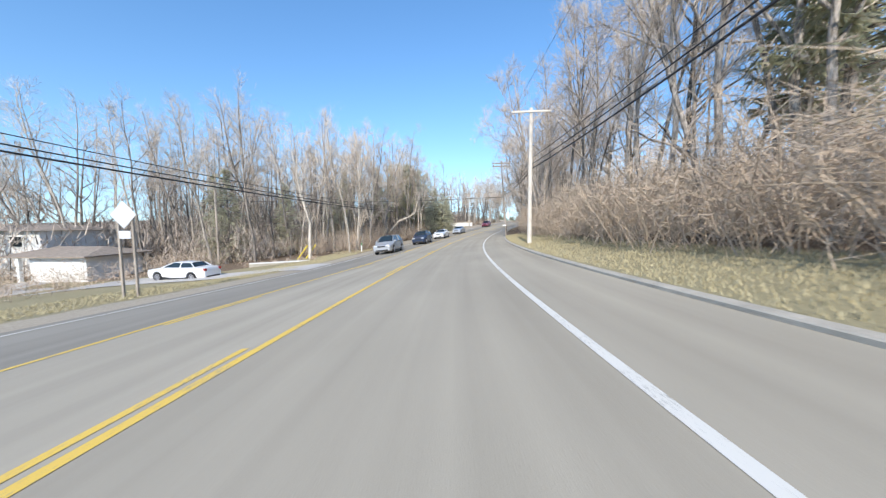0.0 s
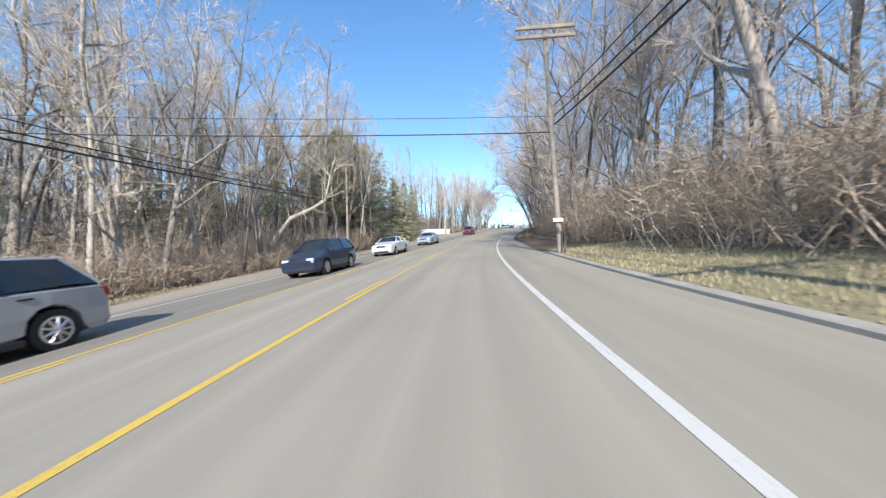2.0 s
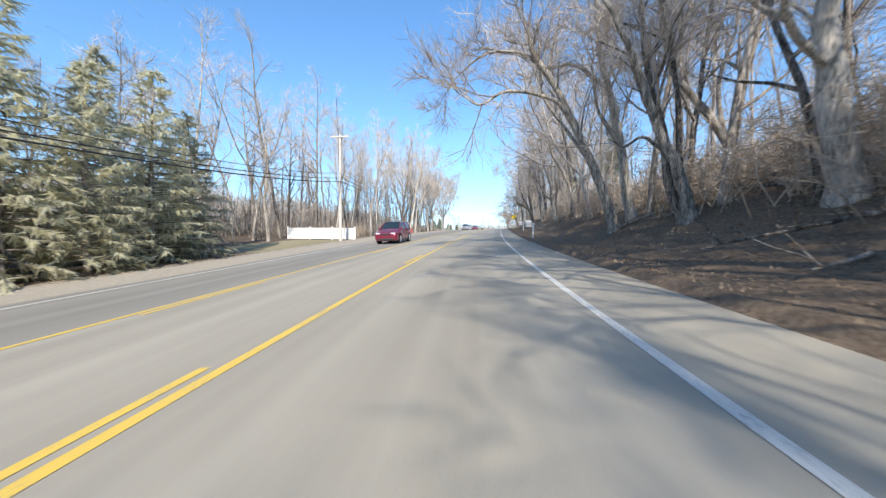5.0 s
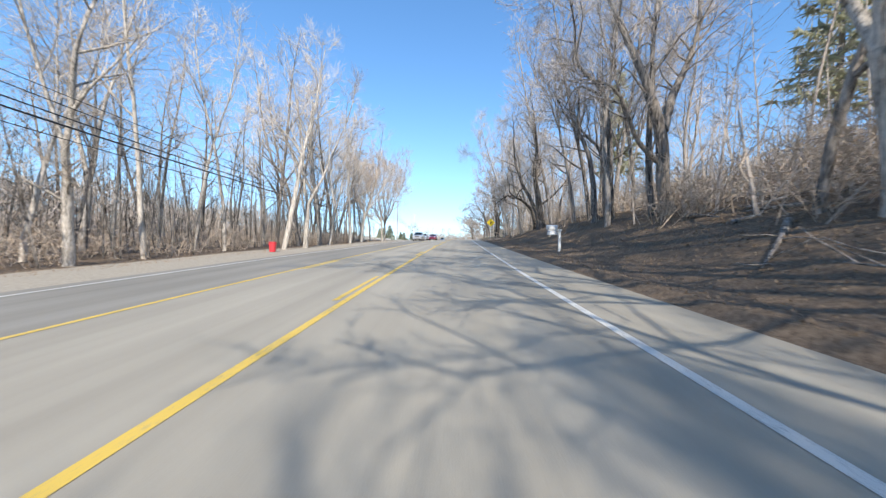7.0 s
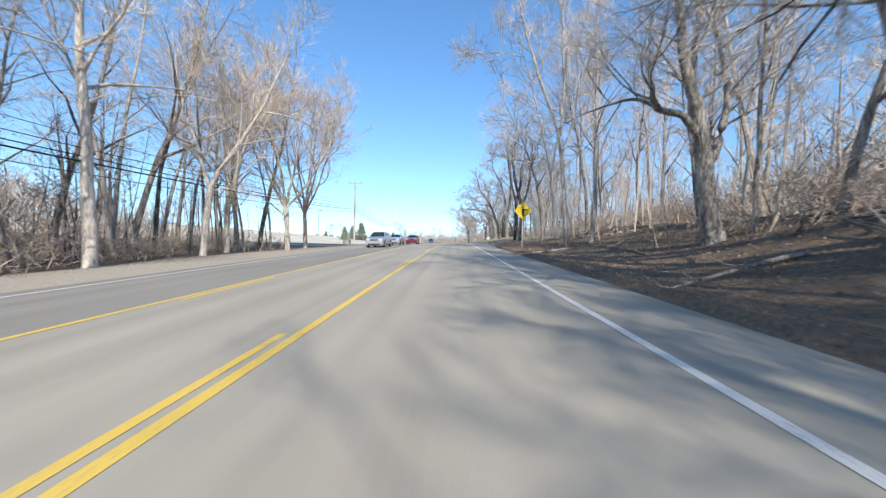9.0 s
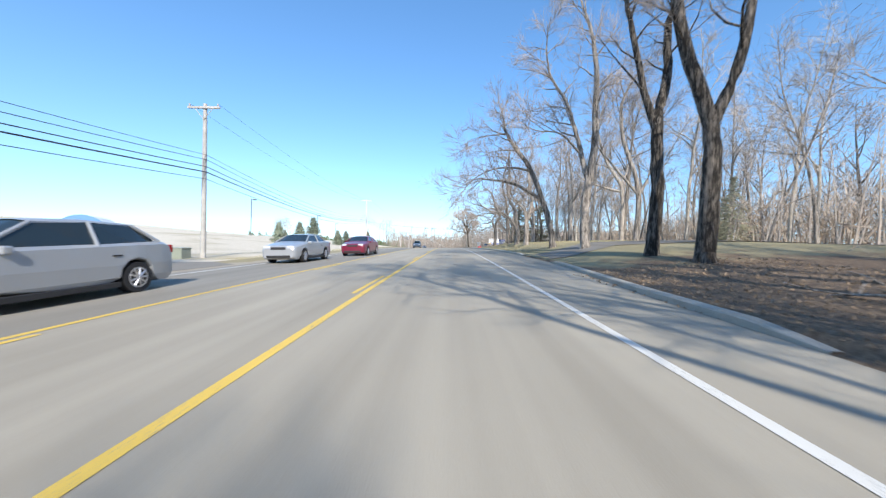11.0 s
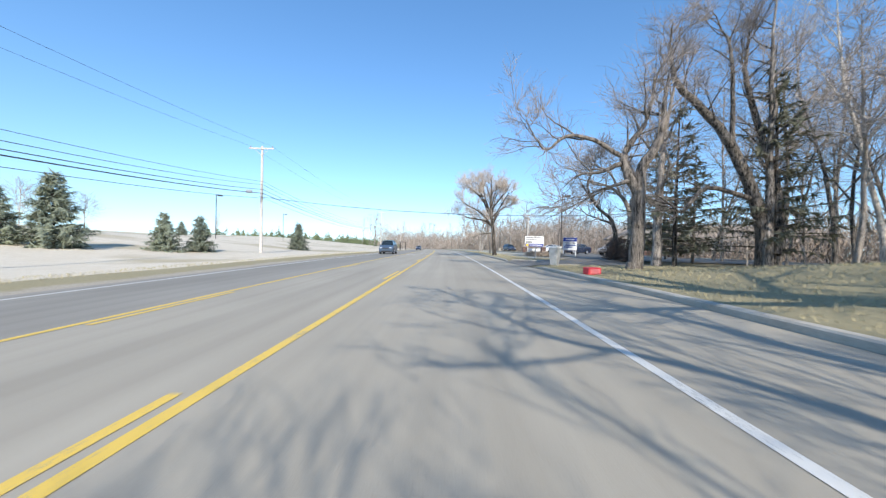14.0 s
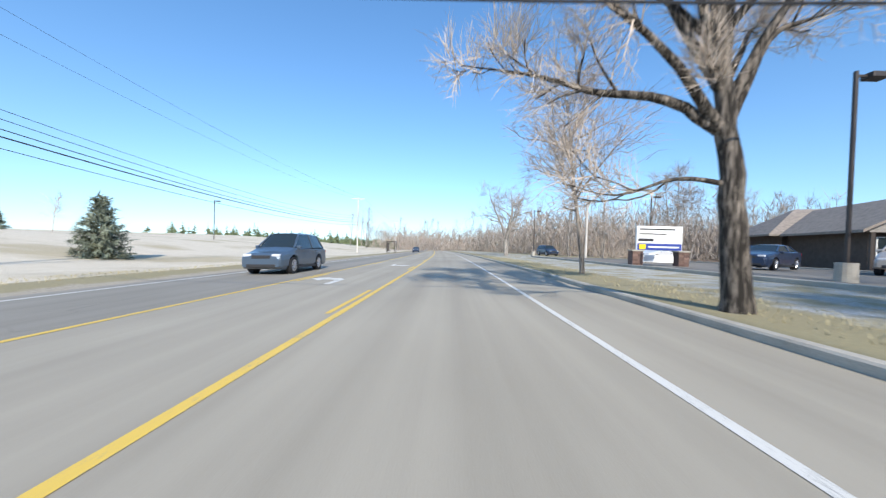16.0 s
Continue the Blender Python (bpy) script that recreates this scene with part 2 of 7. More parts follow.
def ground_material():
    """Earth with leaf litter in the woods, winter grass on verges and lawns, bleached grass on the open field, gravel by the road."""
    m = bpy.data.materials.new("ground_cover")
    m.use_nodes = True
    n, l = m.node_tree.nodes, m.node_tree.links
    b = n["Principled BSDF"]
    geo = n.new("ShaderNodeNewGeometry")

    def tex(scale, detail=6):
        t = n.new("ShaderNodeTexNoise")
        t.inputs["Scale"].default_value, t.inputs["Detail"].default_value = scale, detail
        l.new(geo.outputs["Position"], t.inputs["Vector"])
        return t.outputs[0]

    def ramped(fac, *stops):
        r = n.new("ShaderNodeValToRGB")
        e = r.color_ramp.elements
        while len(e) < len(stops):
            e.new(0.5)
        for k, (p, c) in zip(e, stops):
            k.position, k.color = p, (*c, 1)
        l.new(fac, r.inputs[0])
        return r.outputs[0]

    def mixed(fac, a, c):
        x = n.new("ShaderNodeMix")
        x.data_type = "RGBA"
        l.new(fac, x.inputs[0])
        l.new(a, x.inputs[6])
        l.new(c, x.inputs[7])
        return x.outputs[2]

    def mask(name, wobble):
        a, t, s, r = n.new("ShaderNodeAttribute"), wobble, n.new("ShaderNodeMath"), n.new("ShaderNodeMapRange")
        a.attribute_name = name
        s.operation = "ADD"
        l.new(a.outputs["Fac"], s.inputs[0])
        l.new(t, s.inputs[1])
        r.inputs[1].default_value, r.inputs[2].default_value = 0.85, 1.15
        l.new(s.outputs[0], r.inputs[0])
        return r.outputs[0]

    n1, n2, n3, n4 = tex(1.1), tex(14), tex(70, 3), tex(0.22)
    add = n.new("ShaderNodeMath")
    add.operation = "MULTIPLY_ADD"
    add.inputs[1].default_value = 0.5
    l.new(n2, add.inputs[0])
    h = n.new("ShaderNodeMath")
    h.operation = "MULTIPLY"
    h.inputs[1].default_value = 0.5
    l.new(n3, h.inputs[0])
    l.new(h.outputs[0], add.inputs[2])
    detail = add.outputs[0]
    litter = mixed(n1, ramped(detail, (0.35, (0.1, 0.07, 0.048)), (0.65, (0.31, 0.225, 0.155))), ramped(detail, (0.35, (0.07, 0.053, 0.038)), (0.65, (0.24, 0.178, 0.122))))
    grass = mixed(n4, ramped(detail, (0.25, (0.24, 0.21, 0.115)), (0.75, (0.35, 0.31, 0.18))), ramped(detail, (0.25, (0.28, 0.235, 0.145)), (0.75, (0.4, 0.345, 0.22))))
    field = mixed(n1, ramped(detail, (0.35, (0.47, 0.395, 0.285)), (0.65, (0.7, 0.61, 0.47))), ramped(detail, (0.35, (0.56, 0.495, 0.385)), (0.65, (0.78, 0.71, 0.59))))
    thin = n.new("ShaderNodeMapRange")
    thin.inputs[1].default_value, thin.inputs[2].default_value = 0.52, 0.66
    l.new(tex(0.13, 8), thin.inputs[0])
    field = mixed(thin.outputs[0], field, ramped(detail, (0.3, (0.36, 0.3, 0.19)), (0.7, (0.58, 0.5, 0.36))))
    gravel = ramped(detail, (0.3, (0.27, 0.23, 0.175)), (0.7, (0.52, 0.455, 0.36)))
    frost = ramped(detail, (0.35, (0.28, 0.27, 0.22)), (0.65, (0.6, 0.6, 0.58)))
    c = mixed(mask("grass", n1), litter, grass)
    c = mixed(mask("frost", n1), c, frost)
    c = mixed(mask("field", n4), c, field)
    c = mixed(mask("gravel", n1), c, gravel)
    l.new(c, b.inputs["Base Color"])
    b.inputs["Roughness"].default_value, b.inputs["Specular IOR Level"].default_value = 0.95, 0.15
    bp = n.new("ShaderNodeBump")
    bp.inputs["Strength"].default_value, bp.inputs["Distance"].default_value = 0.4, 0.04
    l.new(detail, bp.inputs["Height"])
    l.new(bp.outputs[0], b.inputs["Normal"])
    return m


GROUND = ground_material()
ASPHALT = road_material("worn_asphalt", (0.285, 0.254, 0.2), (0.455, 0.408, 0.325), 0.0)
ASPHALT_LEFT = road_material("older_asphalt", (0.21, 0.192, 0.16), (0.335, 0.307, 0.258), 0.15)
ASPHALT_LOT = road_material("lot_asphalt", (0.16, 0.146, 0.124), (0.29, 0.264, 0.225), 0.15)
YELLOW = paint_material("yellow_road_paint", (0.74, 0.5, 0.09))
WHITE = paint_material("white_road_paint", (0.68, 0.66, 0.6))
CONCRETE = material("kerb_concrete", (0.42, 0.385, 0.325), 0.9, spread=0.3, scale=2, fine=50, bump=0.3)
SLAB = material("driveway_concrete", (0.5, 0.47, 0.43), 0.9, spread=0.2, scale=1.2, fine=40)
BARK = material("grey_bark", (0.28, 0.245, 0.21), 0.95, spread=0.8, scale=10, fine=36, bump=1.0, per_object=0.14, furrow=0.13, band=(0.38, 0.63))
# pale bark; on west and bank trunks it also carries sunlight in its colour
BARK_PALE = material("pale_bark", (0.42, 0.375, 0.32), 0.95, spread=0.65, scale=9, fine=36, bump=1.0, per_object=0.16, furrow=0.16, band=(0.36, 0.64))
BARK_DARK = material("dark_oak_bark", (0.17, 0.146, 0.122), 0.95, spread=0.85, scale=9, fine=30, bump=1.0, per_object=0.15, furrow=0.12, band=(0.4, 0.62))
TWIG = material("bare_twigs", (0.5, 0.425, 0.355), 0.95, spread=0.35, scale=3, fine=25, bump=0, per_object=0.4)
TWIG_PARK = material("grey_brown_twigs", (0.36, 0.305, 0.265), 0.95, spread=0.35, scale=3, fine=25, bump=0, per_object=0.3)
TWIG_TREE = material("tan_grey_twigs", (0.56, 0.475, 0.395), 0.95, spread=0.35, scale=3, fine=25, bump=0)
# twigs of the west woods, lightened: full sunlight is put into their colour
TWIG_SUN_TONED = material("sun_toned_twigs", (0.58, 0.49, 0.395), 0.95, spread=0.3, scale=3, fine=25, bump=0, per_object=0.35)
TWIG_FAR = material("far_twigs", (0.36, 0.295, 0.24), 0.95, spread=0.35, scale=0.4, fine=4, bump=0)
TWIG_TAN = material("tan_twigs", (0.62, 0.5, 0.39), 0.95, spread=0.3, scale=3, fine=25, bump=0, per_object=0.3)
BRUSH = material("brown_undergrowth", (0.5, 0.4, 0.305), 0.95, spread=0.5, scale=0.35, fine=6, bump=0)
SHRUB_DARK = material("dark_brown_shrub_twigs", (0.13, 0.1, 0.085), 0.95, spread=0.4, scale=2, fine=12, bump=0)
NEEDLE = material("blue_green_needles", (0.5, 0.485, 0.31), 0.8, spread=0.3, scale=1.5, fine=9, bump=0, tint=(0.62, 0.6, 0.41), per_object=0.3)


def let_through(m, share):
    """Needles let part of the light through."""
    n, l = m.node_tree.nodes, m.node_tree.links
    b, out = n["Principled BSDF"], n["Material Output"]
    b.inputs["Specular IOR Level"].default_value = 0.1
    tr, mx = n.new("ShaderNodeBsdfTranslucent"), n.new("ShaderNodeMixShader")
    l.new(b.inputs["Base Color"].links[0].from_socket, tr.inputs["Color"])
    mx.inputs[0].default_value = share
    l.new(b.outputs[0], mx.inputs[1])
    l.new(tr.outputs[0], mx.inputs[2])
    l.new(mx.outputs[0], out.inputs["Surface"])


let_through(NEEDLE, 0.62)
NEEDLE_BLUE = material("silvery_spruce_needles", (0.55, 0.53, 0.385), 0.8, spread=0.25, scale=1.5, fine=9, bump=0, tint=(0.68, 0.66, 0.5), per_object=0.25)
let_through(NEEDLE_BLUE, 0.62)
FIR_GREEN = material("green_fir_needles", (0.3, 0.335, 0.25), 0.8, spread=0.3, scale=2, fine=9, bump=0, tint=(0.42, 0.45, 0.34), per_object=0.25)
let_through(FIR_GREEN, 0.35)
FIR_DARK = material("dark_hemlock_needles", (0.17, 0.17, 0.12), 0.85, spread=0.3, scale=2, fine=9, bump=0, tint=(0.23, 0.23, 0.165), per_object=0.25)
let_through(FIR_DARK, 0.25)
NEEDLE_FAR = material("far_needles", (0.17, 0.205, 0.105), 0.9, spread=0.4, scale=0.3, fine=3, bump=0)
GRASS_BLADE = material("dry_grass_blades", (0.42, 0.365, 0.225), 0.9, spread=0.12, scale=0.8, fine=14, bump=0)
LEAF = material("dead_leaves", (0.3, 0.225, 0.155), 0.9, spread=0.5, scale=2, fine=20, bump=0)
POLE_WOOD = material("weathered_pole_wood", (0.36, 0.31, 0.26), 0.9, spread=0.35, scale=3, fine=40, bump=0.5)
POLE_GREY = material("grey_pole_wood", (0.45, 0.43, 0.4), 0.9, spread=0.3, scale=3, fine=40, bump=0.5)
# pole wood in a lighter copy: the sunlight on it is put into the colour
POLE_SUN_TONED = material("sun_toned_pole_wood", (0.6, 0.55, 0.49), 0.9, spread=0.25, scale=3, fine=40, bump=0.4)
CABLE = plain("black_cable", (0.03, 0.03, 0.035), 0.6)
STEEL = plain("galvanised_steel", (0.5, 0.5, 0.5), 0.45, 0.7)
BRONZE = plain("dark_lamp_metal", (0.06, 0.05, 0.045), 0.5, 0.3)
CERAMIC = plain("brown_insulator", (0.25, 0.2, 0.18), 0.3)
RUBBER = plain("tyre_rubber", (0.025, 0.025, 0.027), 0.85)
RIM = plain("alloy_rim", (0.6, 0.6, 0.62), 0.3, 0.85)
GLASS = glass("window_glass")
LAMP_GLASS = glass("headlamp_glass", (0.6, 0.62, 0.65))
TAIL = plain("red_tail_lamp", (0.35, 0.02, 0.02), 0.25)
TRIM = plain("black_trim", (0.03, 0.03, 0.032), 0.55)
WHITE_PLASTIC = plain("white_plastic", (0.78, 0.77, 0.74), 0.5)
YELLOW_PLASTIC = plain("yellow_plastic", (0.75, 0.6, 0.05), 0.5)
RED_PLASTIC = plain("red_plastic", (0.65, 0.05, 0.06), 0.5)
SIGN_BACK = plain("bare_aluminium", (0.72, 0.73, 0.74), 0.4, 0.3)
SIGN_YELLOW = plain("sign_yellow", (0.85, 0.6, 0.02), 0.5)
BLUE_PAINT = plain("sign_blue", (0.03, 0.06, 0.3), 0.5)
SIDING = material("white_siding", (0.74, 0.74, 0.72), 0.7, spread=0.08, scale=1, fine=20, bump=0.05)
SHINGLE = material("grey_brown_shingle", (0.28, 0.235, 0.195), 0.95, spread=0.35, scale=3, fine=30, bump=0.5)
BRICK = material("dark_brick", (0.17, 0.11, 0.09), 0.9, spread=0.35, scale=5, fine=40, bump=0.4, per_object=0.5)
DARK_WALL = material("dark_brown_wall", (0.10, 0.075, 0.06), 0.9, spread=0.3, scale=3, fine=40)
TARP = plain("blue_tarp", (0.12, 0.25, 0.5), 0.6)


# ---- mesh helpers ----
def mesh_of(name, verts, faces, mats, index=None, smooth_shade=False):
    me = bpy.data.meshes.new(name)
    me.from_pydata([tuple(v) for v in verts], [], [tuple(f) for f in faces])
    for m in mats if isinstance(mats, (list, tuple)) else [mats]:
        me.materials.append(m)
    if index is not None:
        me.polygons.foreach_set("material_index", np.asarray(index, np.int32))
    if smooth_shade:
        me.polygons.foreach_set("use_smooth", np.ones(len(me.polygons), bool))
    me.update()
    return me


def part(name, bm, mat, parent=None, label="", smooth_shade=False):
    """Links a bmesh as one mesh object under a thing or a part."""
    me = bpy.data.meshes.new(name)
    bm.to_mesh(me)
    bm.free()
    me.materials.append(mat)
    if smooth_shade:
        me.polygons.foreach_set("use_smooth", np.ones(len(me.polygons), bool))
    ob = new(name, me)
    ob.parent = parent
    return tagged(ob, label)


def put(name, verts, faces, mat, parent=None, label="", smooth_shade=False):
    ob = new(name, mesh_of(name, verts, faces, mat, smooth_shade=smooth_shade))
    ob.parent = parent
    return tagged(ob, label)


def thing(name, m, label, category, group="", kind=""):
    ob = new(name)
    ob.empty_display_size = 0.2
    ob.matrix_basis = m
    return tagged(ob, label, category, group, kind)


def box(bm, x0, x1, y0, y1, z0, z1, bevel=0.0, m=None):
    r = bmesh.ops.create_cube(bm, size=1, matrix=Matrix.Translation(((x0 + x1) / 2, (y0 + y1) / 2, (z0 + z1) / 2)) @ Matrix.Diagonal((x1 - x0, y1 - y0, z1 - z0, 1)))
    if bevel:
        es = list({e for v in r["verts"] for e in v.link_edges})
        bmesh.ops.bevel(bm, geom=es, offset=bevel, segments=2, profile=0.5, affect="EDGES")
    return bm


def boxed(x0, x1, y0, y1, z0, z1, bevel=0.0):
    return box(bmesh.new(), x0, x1, y0, y1, z0, z1, bevel)


def rod(bm, a, b, r0, r1=None, n=10):
    a, b = Vector(a), Vector(b)
    d = b - a
    m = Matrix.Translation((a + b) / 2) @ d.to_track_quat("Z", "Y").to_matrix().to_4x4()
    bmesh.ops.create_cone(bm, cap_ends=True, segments=n, radius1=r0, radius2=r0 if r1 is None else r1, depth=d.length, matrix=m)
    return bm


def rodded(a, b, r0, r1=None, n=10):
    return rod(bmesh.new(), a, b, r0, r1, n)


def strip(name, ss, us, lift, mat, label="", category="", kind="structure", edge=None, parent=None):
    """A sheet over the road's plane; us are offsets or functions of s. Carries the (s, u) map."""
    ss = np.asarray(ss, float)
    cols = [u(ss) if callable(u) else np.full(len(ss), float(u)) for u in us]
    U = np.stack(cols, 1)
    S = np.repeat(ss[:, None], U.shape[1], 1)
    P = flat(S, U)
    P[..., 2] += lift
    n, k = U.shape
    idx = np.arange(n * k).reshape(n, k)
    F = np.stack([idx[:-1, :-1], idx[:-1, 1:], idx[1:, 1:], idx[1:, :-1]], -1).reshape(-1, 4)
    me = mesh_of(name, P.reshape(-1, 3), F, mat)
    layer = me.uv_layers.new(name="su")
    flatuv = np.stack([S.ravel(), U.ravel()], 1)[F.ravel()]
    layer.data.foreach_set("uv", flatuv.ravel())
    ob = new(name, me)
    ob.parent = parent
    return tagged(ob, label, category, "", kind)


# ---- ground, one sheet to the horizon ----
def build_ground():
    ss = np.concatenate([np.arange(-80, 300, 1.0), np.arange(300, 761, 5.0)])
    k = np.array([0.0, 0.1, 0.22, 0.5, 1, 1.6, 2.3, 3.1, 4, 5, 6.2, 7.5, 9, 11, 13, 15.5, 18, 21, 25, 30, 36, 44, 55, 70, 90, 115, 150])
    right = kerb_line(ss)[:, None] + k[None, :]
    left = left_line(ss)[:, None] - k[None, ::-1]
    middle = np.linspace(-7.4, 5.0, 4)[None, :] * np.ones((len(ss), 1))
    U = np.concatenate([left, middle, right], 1)
    S = np.repeat(ss[:, None], U.shape[1], 1)
    P = ground(S, U)
    under = (U > left_line(S) + 0.05) & (U < kerb_line(S) - 0.05)
    P[..., 2] -= np.where(under, 0.06, 0.0)
    n, c = U.shape
    idx = np.arange(n * c).reshape(n, c)
    F = np.stack([idx[:-1, :-1], idx[:-1, 1:], idx[1:, 1:], idx[1:, :-1]], -1).reshape(-1, 4)
    verts, faces = list(P.reshape(-1, 3)), [tuple(f) for f in F]
    me = mesh_of("ground", verts, faces, GROUND, smooth_shade=True)
    r, q = U - kerb_line(S), left_line(S) - U
    grass = np.zeros_like(U)
    grass = np.maximum(grass, (smooth(-0.2, 0.2, r) * (1 - smooth(3.0, 4.6, r))) * (1 - smooth(38, 50, S)))
    grass = np.maximum(grass, smooth(0, 0.3, r) * smooth(160, 172, S) * (1 - 0.8 * smooth(20, 26, r)))
    grass = np.maximum(grass, smooth(0.6, 1.4, q) * (1 - smooth(8, 11, q)) * (1 - smooth(30, 40, S)))
    grass = np.maximum(grass, smooth(4, 6, q) * (1 - smooth(38, 46, q)) * (1 - smooth(24, 30, S)))
    grass = np.maximum(grass, smooth(1.5, 2.5, q) * smooth(84, 92, S) * (1 - smooth(100, 110, S)) * (1 - smooth(6, 10, q)))
    grass = np.maximum(grass, smooth(0.1, 0.6, q) * smooth(158, 170, S))
    field = smooth(1.2, 2.6, q) * smooth(160, 172, S)
    frost = 0.5 * smooth(1.0, 2.4, r) * smooth(219, 224, S) * (1 - smooth(11, 14, r))
    wide = 1.2 + 1.5 * smooth(36, 46, S) + 0.7 * smooth(90, 112, S)
    wide = wide - 2.9 * smooth(160, 172, S)
    gravel = smooth(-0.2, 0.0, q) * (1 - smooth(wide - 0.4, wide + 0.5, q)) * 0.95
    for nm, v in (("grass", grass), ("field", field), ("frost", frost), ("gravel", gravel)):
        me.attributes.new(nm, "FLOAT", "POINT").data.foreach_set("value", np.clip(v, 0, 1).ravel())
    tagged(new("ground", me), "winter ground of leaf litter, dry grass and a bleached field", "ground", kind="structure")
    # far land below the sheet's rim
    z = float(P[..., 2].min()) - 4
    far = [(-2500, -1500, z), (2500, -1500, z), (2500, 3500, z), (-2500, 3500, z)]
    tagged(new("far_ground", mesh_of("far_ground", far, [(0, 1, 2, 3)], GROUND)), "distant flat winter farmland reaching the horizon", "ground", kind="structure")


build_ground()
ROAD_S = np.concatenate([np.arange(-60, 300, 1.0), np.arange(300, 741, 4.0)])
strip("road", ROAD_S, [LEFT_YELLOW + 0.02, -2.2, -1, 0.1, 1.3, 2.5, RIGHT_WHITE, 4.6, 5.0, lambda s: kerb_line(s) + 0.02], 0.0, ASPHALT, "pale worn asphalt carriageway with wheel tracks", "road")
strip("road_left_lane", ROAD_S, [lambda s: left_line(s) - 0.0, LEFT_WHITE, -6.4, -5.5, -4.5, LEFT_YELLOW + 0.02], 0.0, ASPHALT_LEFT, "darker older asphalt lane for oncoming traffic", "road")


# ---- painted lines ----
def line(name, u, width, mat, label, lift=0.005, s0=-60, s1=740):
    ss = ROAD_S[(ROAD_S >= s0) & (ROAD_S <= s1)]
    return strip(name, ss, [u - width / 2, u + width / 2], lift, mat, label, "road marking")


line("edge_line", RIGHT_WHITE, 0.11, WHITE, "worn white edge line painted on the asphalt")
line("edge_line", LEFT_WHITE, 0.12, WHITE, "thin worn white edge line along the gravel side")
near = line("centre_line", 0.0, 0.125, YELLOW, "solid yellow line with broken yellow line beside it")
far_line = line("centre_line", LEFT_YELLOW, 0.12, YELLOW, "solid yellow line bordering the turning lane")
for parent, u, first in ((near, -0.205, 0.9), (far_line, LEFT_YELLOW + 0.205, 6.2)):
    s = -34.44 + first
    while s < 420:
        strip("dash", np.linspace(s, s + 3.2, 4), [u - 0.052, u + 0.052], 0.005, YELLOW, "", "", "", parent=parent)
        s += 11.48


def arrow(s, u, turn):
    """A white turn arrow on the turning lane, its shaft across the way of travel bent to one side."""
    outline = [(-0.12, -1.0), (0.12, -1.0), (0.12, 0.15), (0.35, 0.42), (0.7, 0.42), (0.7, 0.02), (1.3, 0.7), (0.7, 1.38), (0.7, 0.95), (0.2, 0.95), (-0.12, 0.5)]
    pts = [flat(s + turn * y, u - turn * x * 0.9) + (0, 0, 0.006) for x, y in outline]
    faces = [(0, 1, 2, 10), (2, 3, 9, 10), (3, 4, 8, 9), (5, 6, 7)]
    tagged(new("turn_arrow", mesh_of("turn_arrow", pts, faces, WHITE)), "white painted turn arrow on the asphalt", "road marking", "turn arrows", "structure")


arrow(236, -1.9, 1)
arrow(246.5, -1.7, -1)


# ---- kerb ----
def kerb(name, s0, s1, edge, side, height, label):
    ss = np.arange(s0, s1 + 0.1, 1.0)
    prof = [(0.0, -0.05), (0.0, height * 0.8), (0.03, height), (0.16, height + 0.005), (0.18, -0.05)]
    verts, faces, k = [], [], len(prof)
    for i, s in enumerate(ss):
        e = float(edge(np.array([s]))[0])
        low = 0.25 if i in (0, len(ss) - 1) else 1.0
        for a, b in prof:
            p = flat(s, e + side * a)
            verts.append((p[0], p[1], p[2] + (b * low if b > 0 else b)))
    for i in range(len(ss) - 1):
        for j in range(k - 1):
            faces.append((i * k + j, i * k + j + 1, (i + 1) * k + j + 1, (i + 1) * k + j))
    tagged(new(name, mesh_of(name, verts, faces, CONCRETE)), label, "kerb", kind="structure")


kerb("kerb", -60, 44, kerb_line, 1, 0.065, "weathered concrete kerb along the grass verge")
kerb("kerb", 176, 213.5, kerb_line, 1, 0.13, "shaded concrete kerb along the lawn")
kerb("kerb", 219.3, 420, kerb_line, 1, 0.13, "concrete kerb along the verge by the car park")
kerb("kerb", 158, 170, kerb_line, 1, 0.12, "concrete kerb before the driveway")


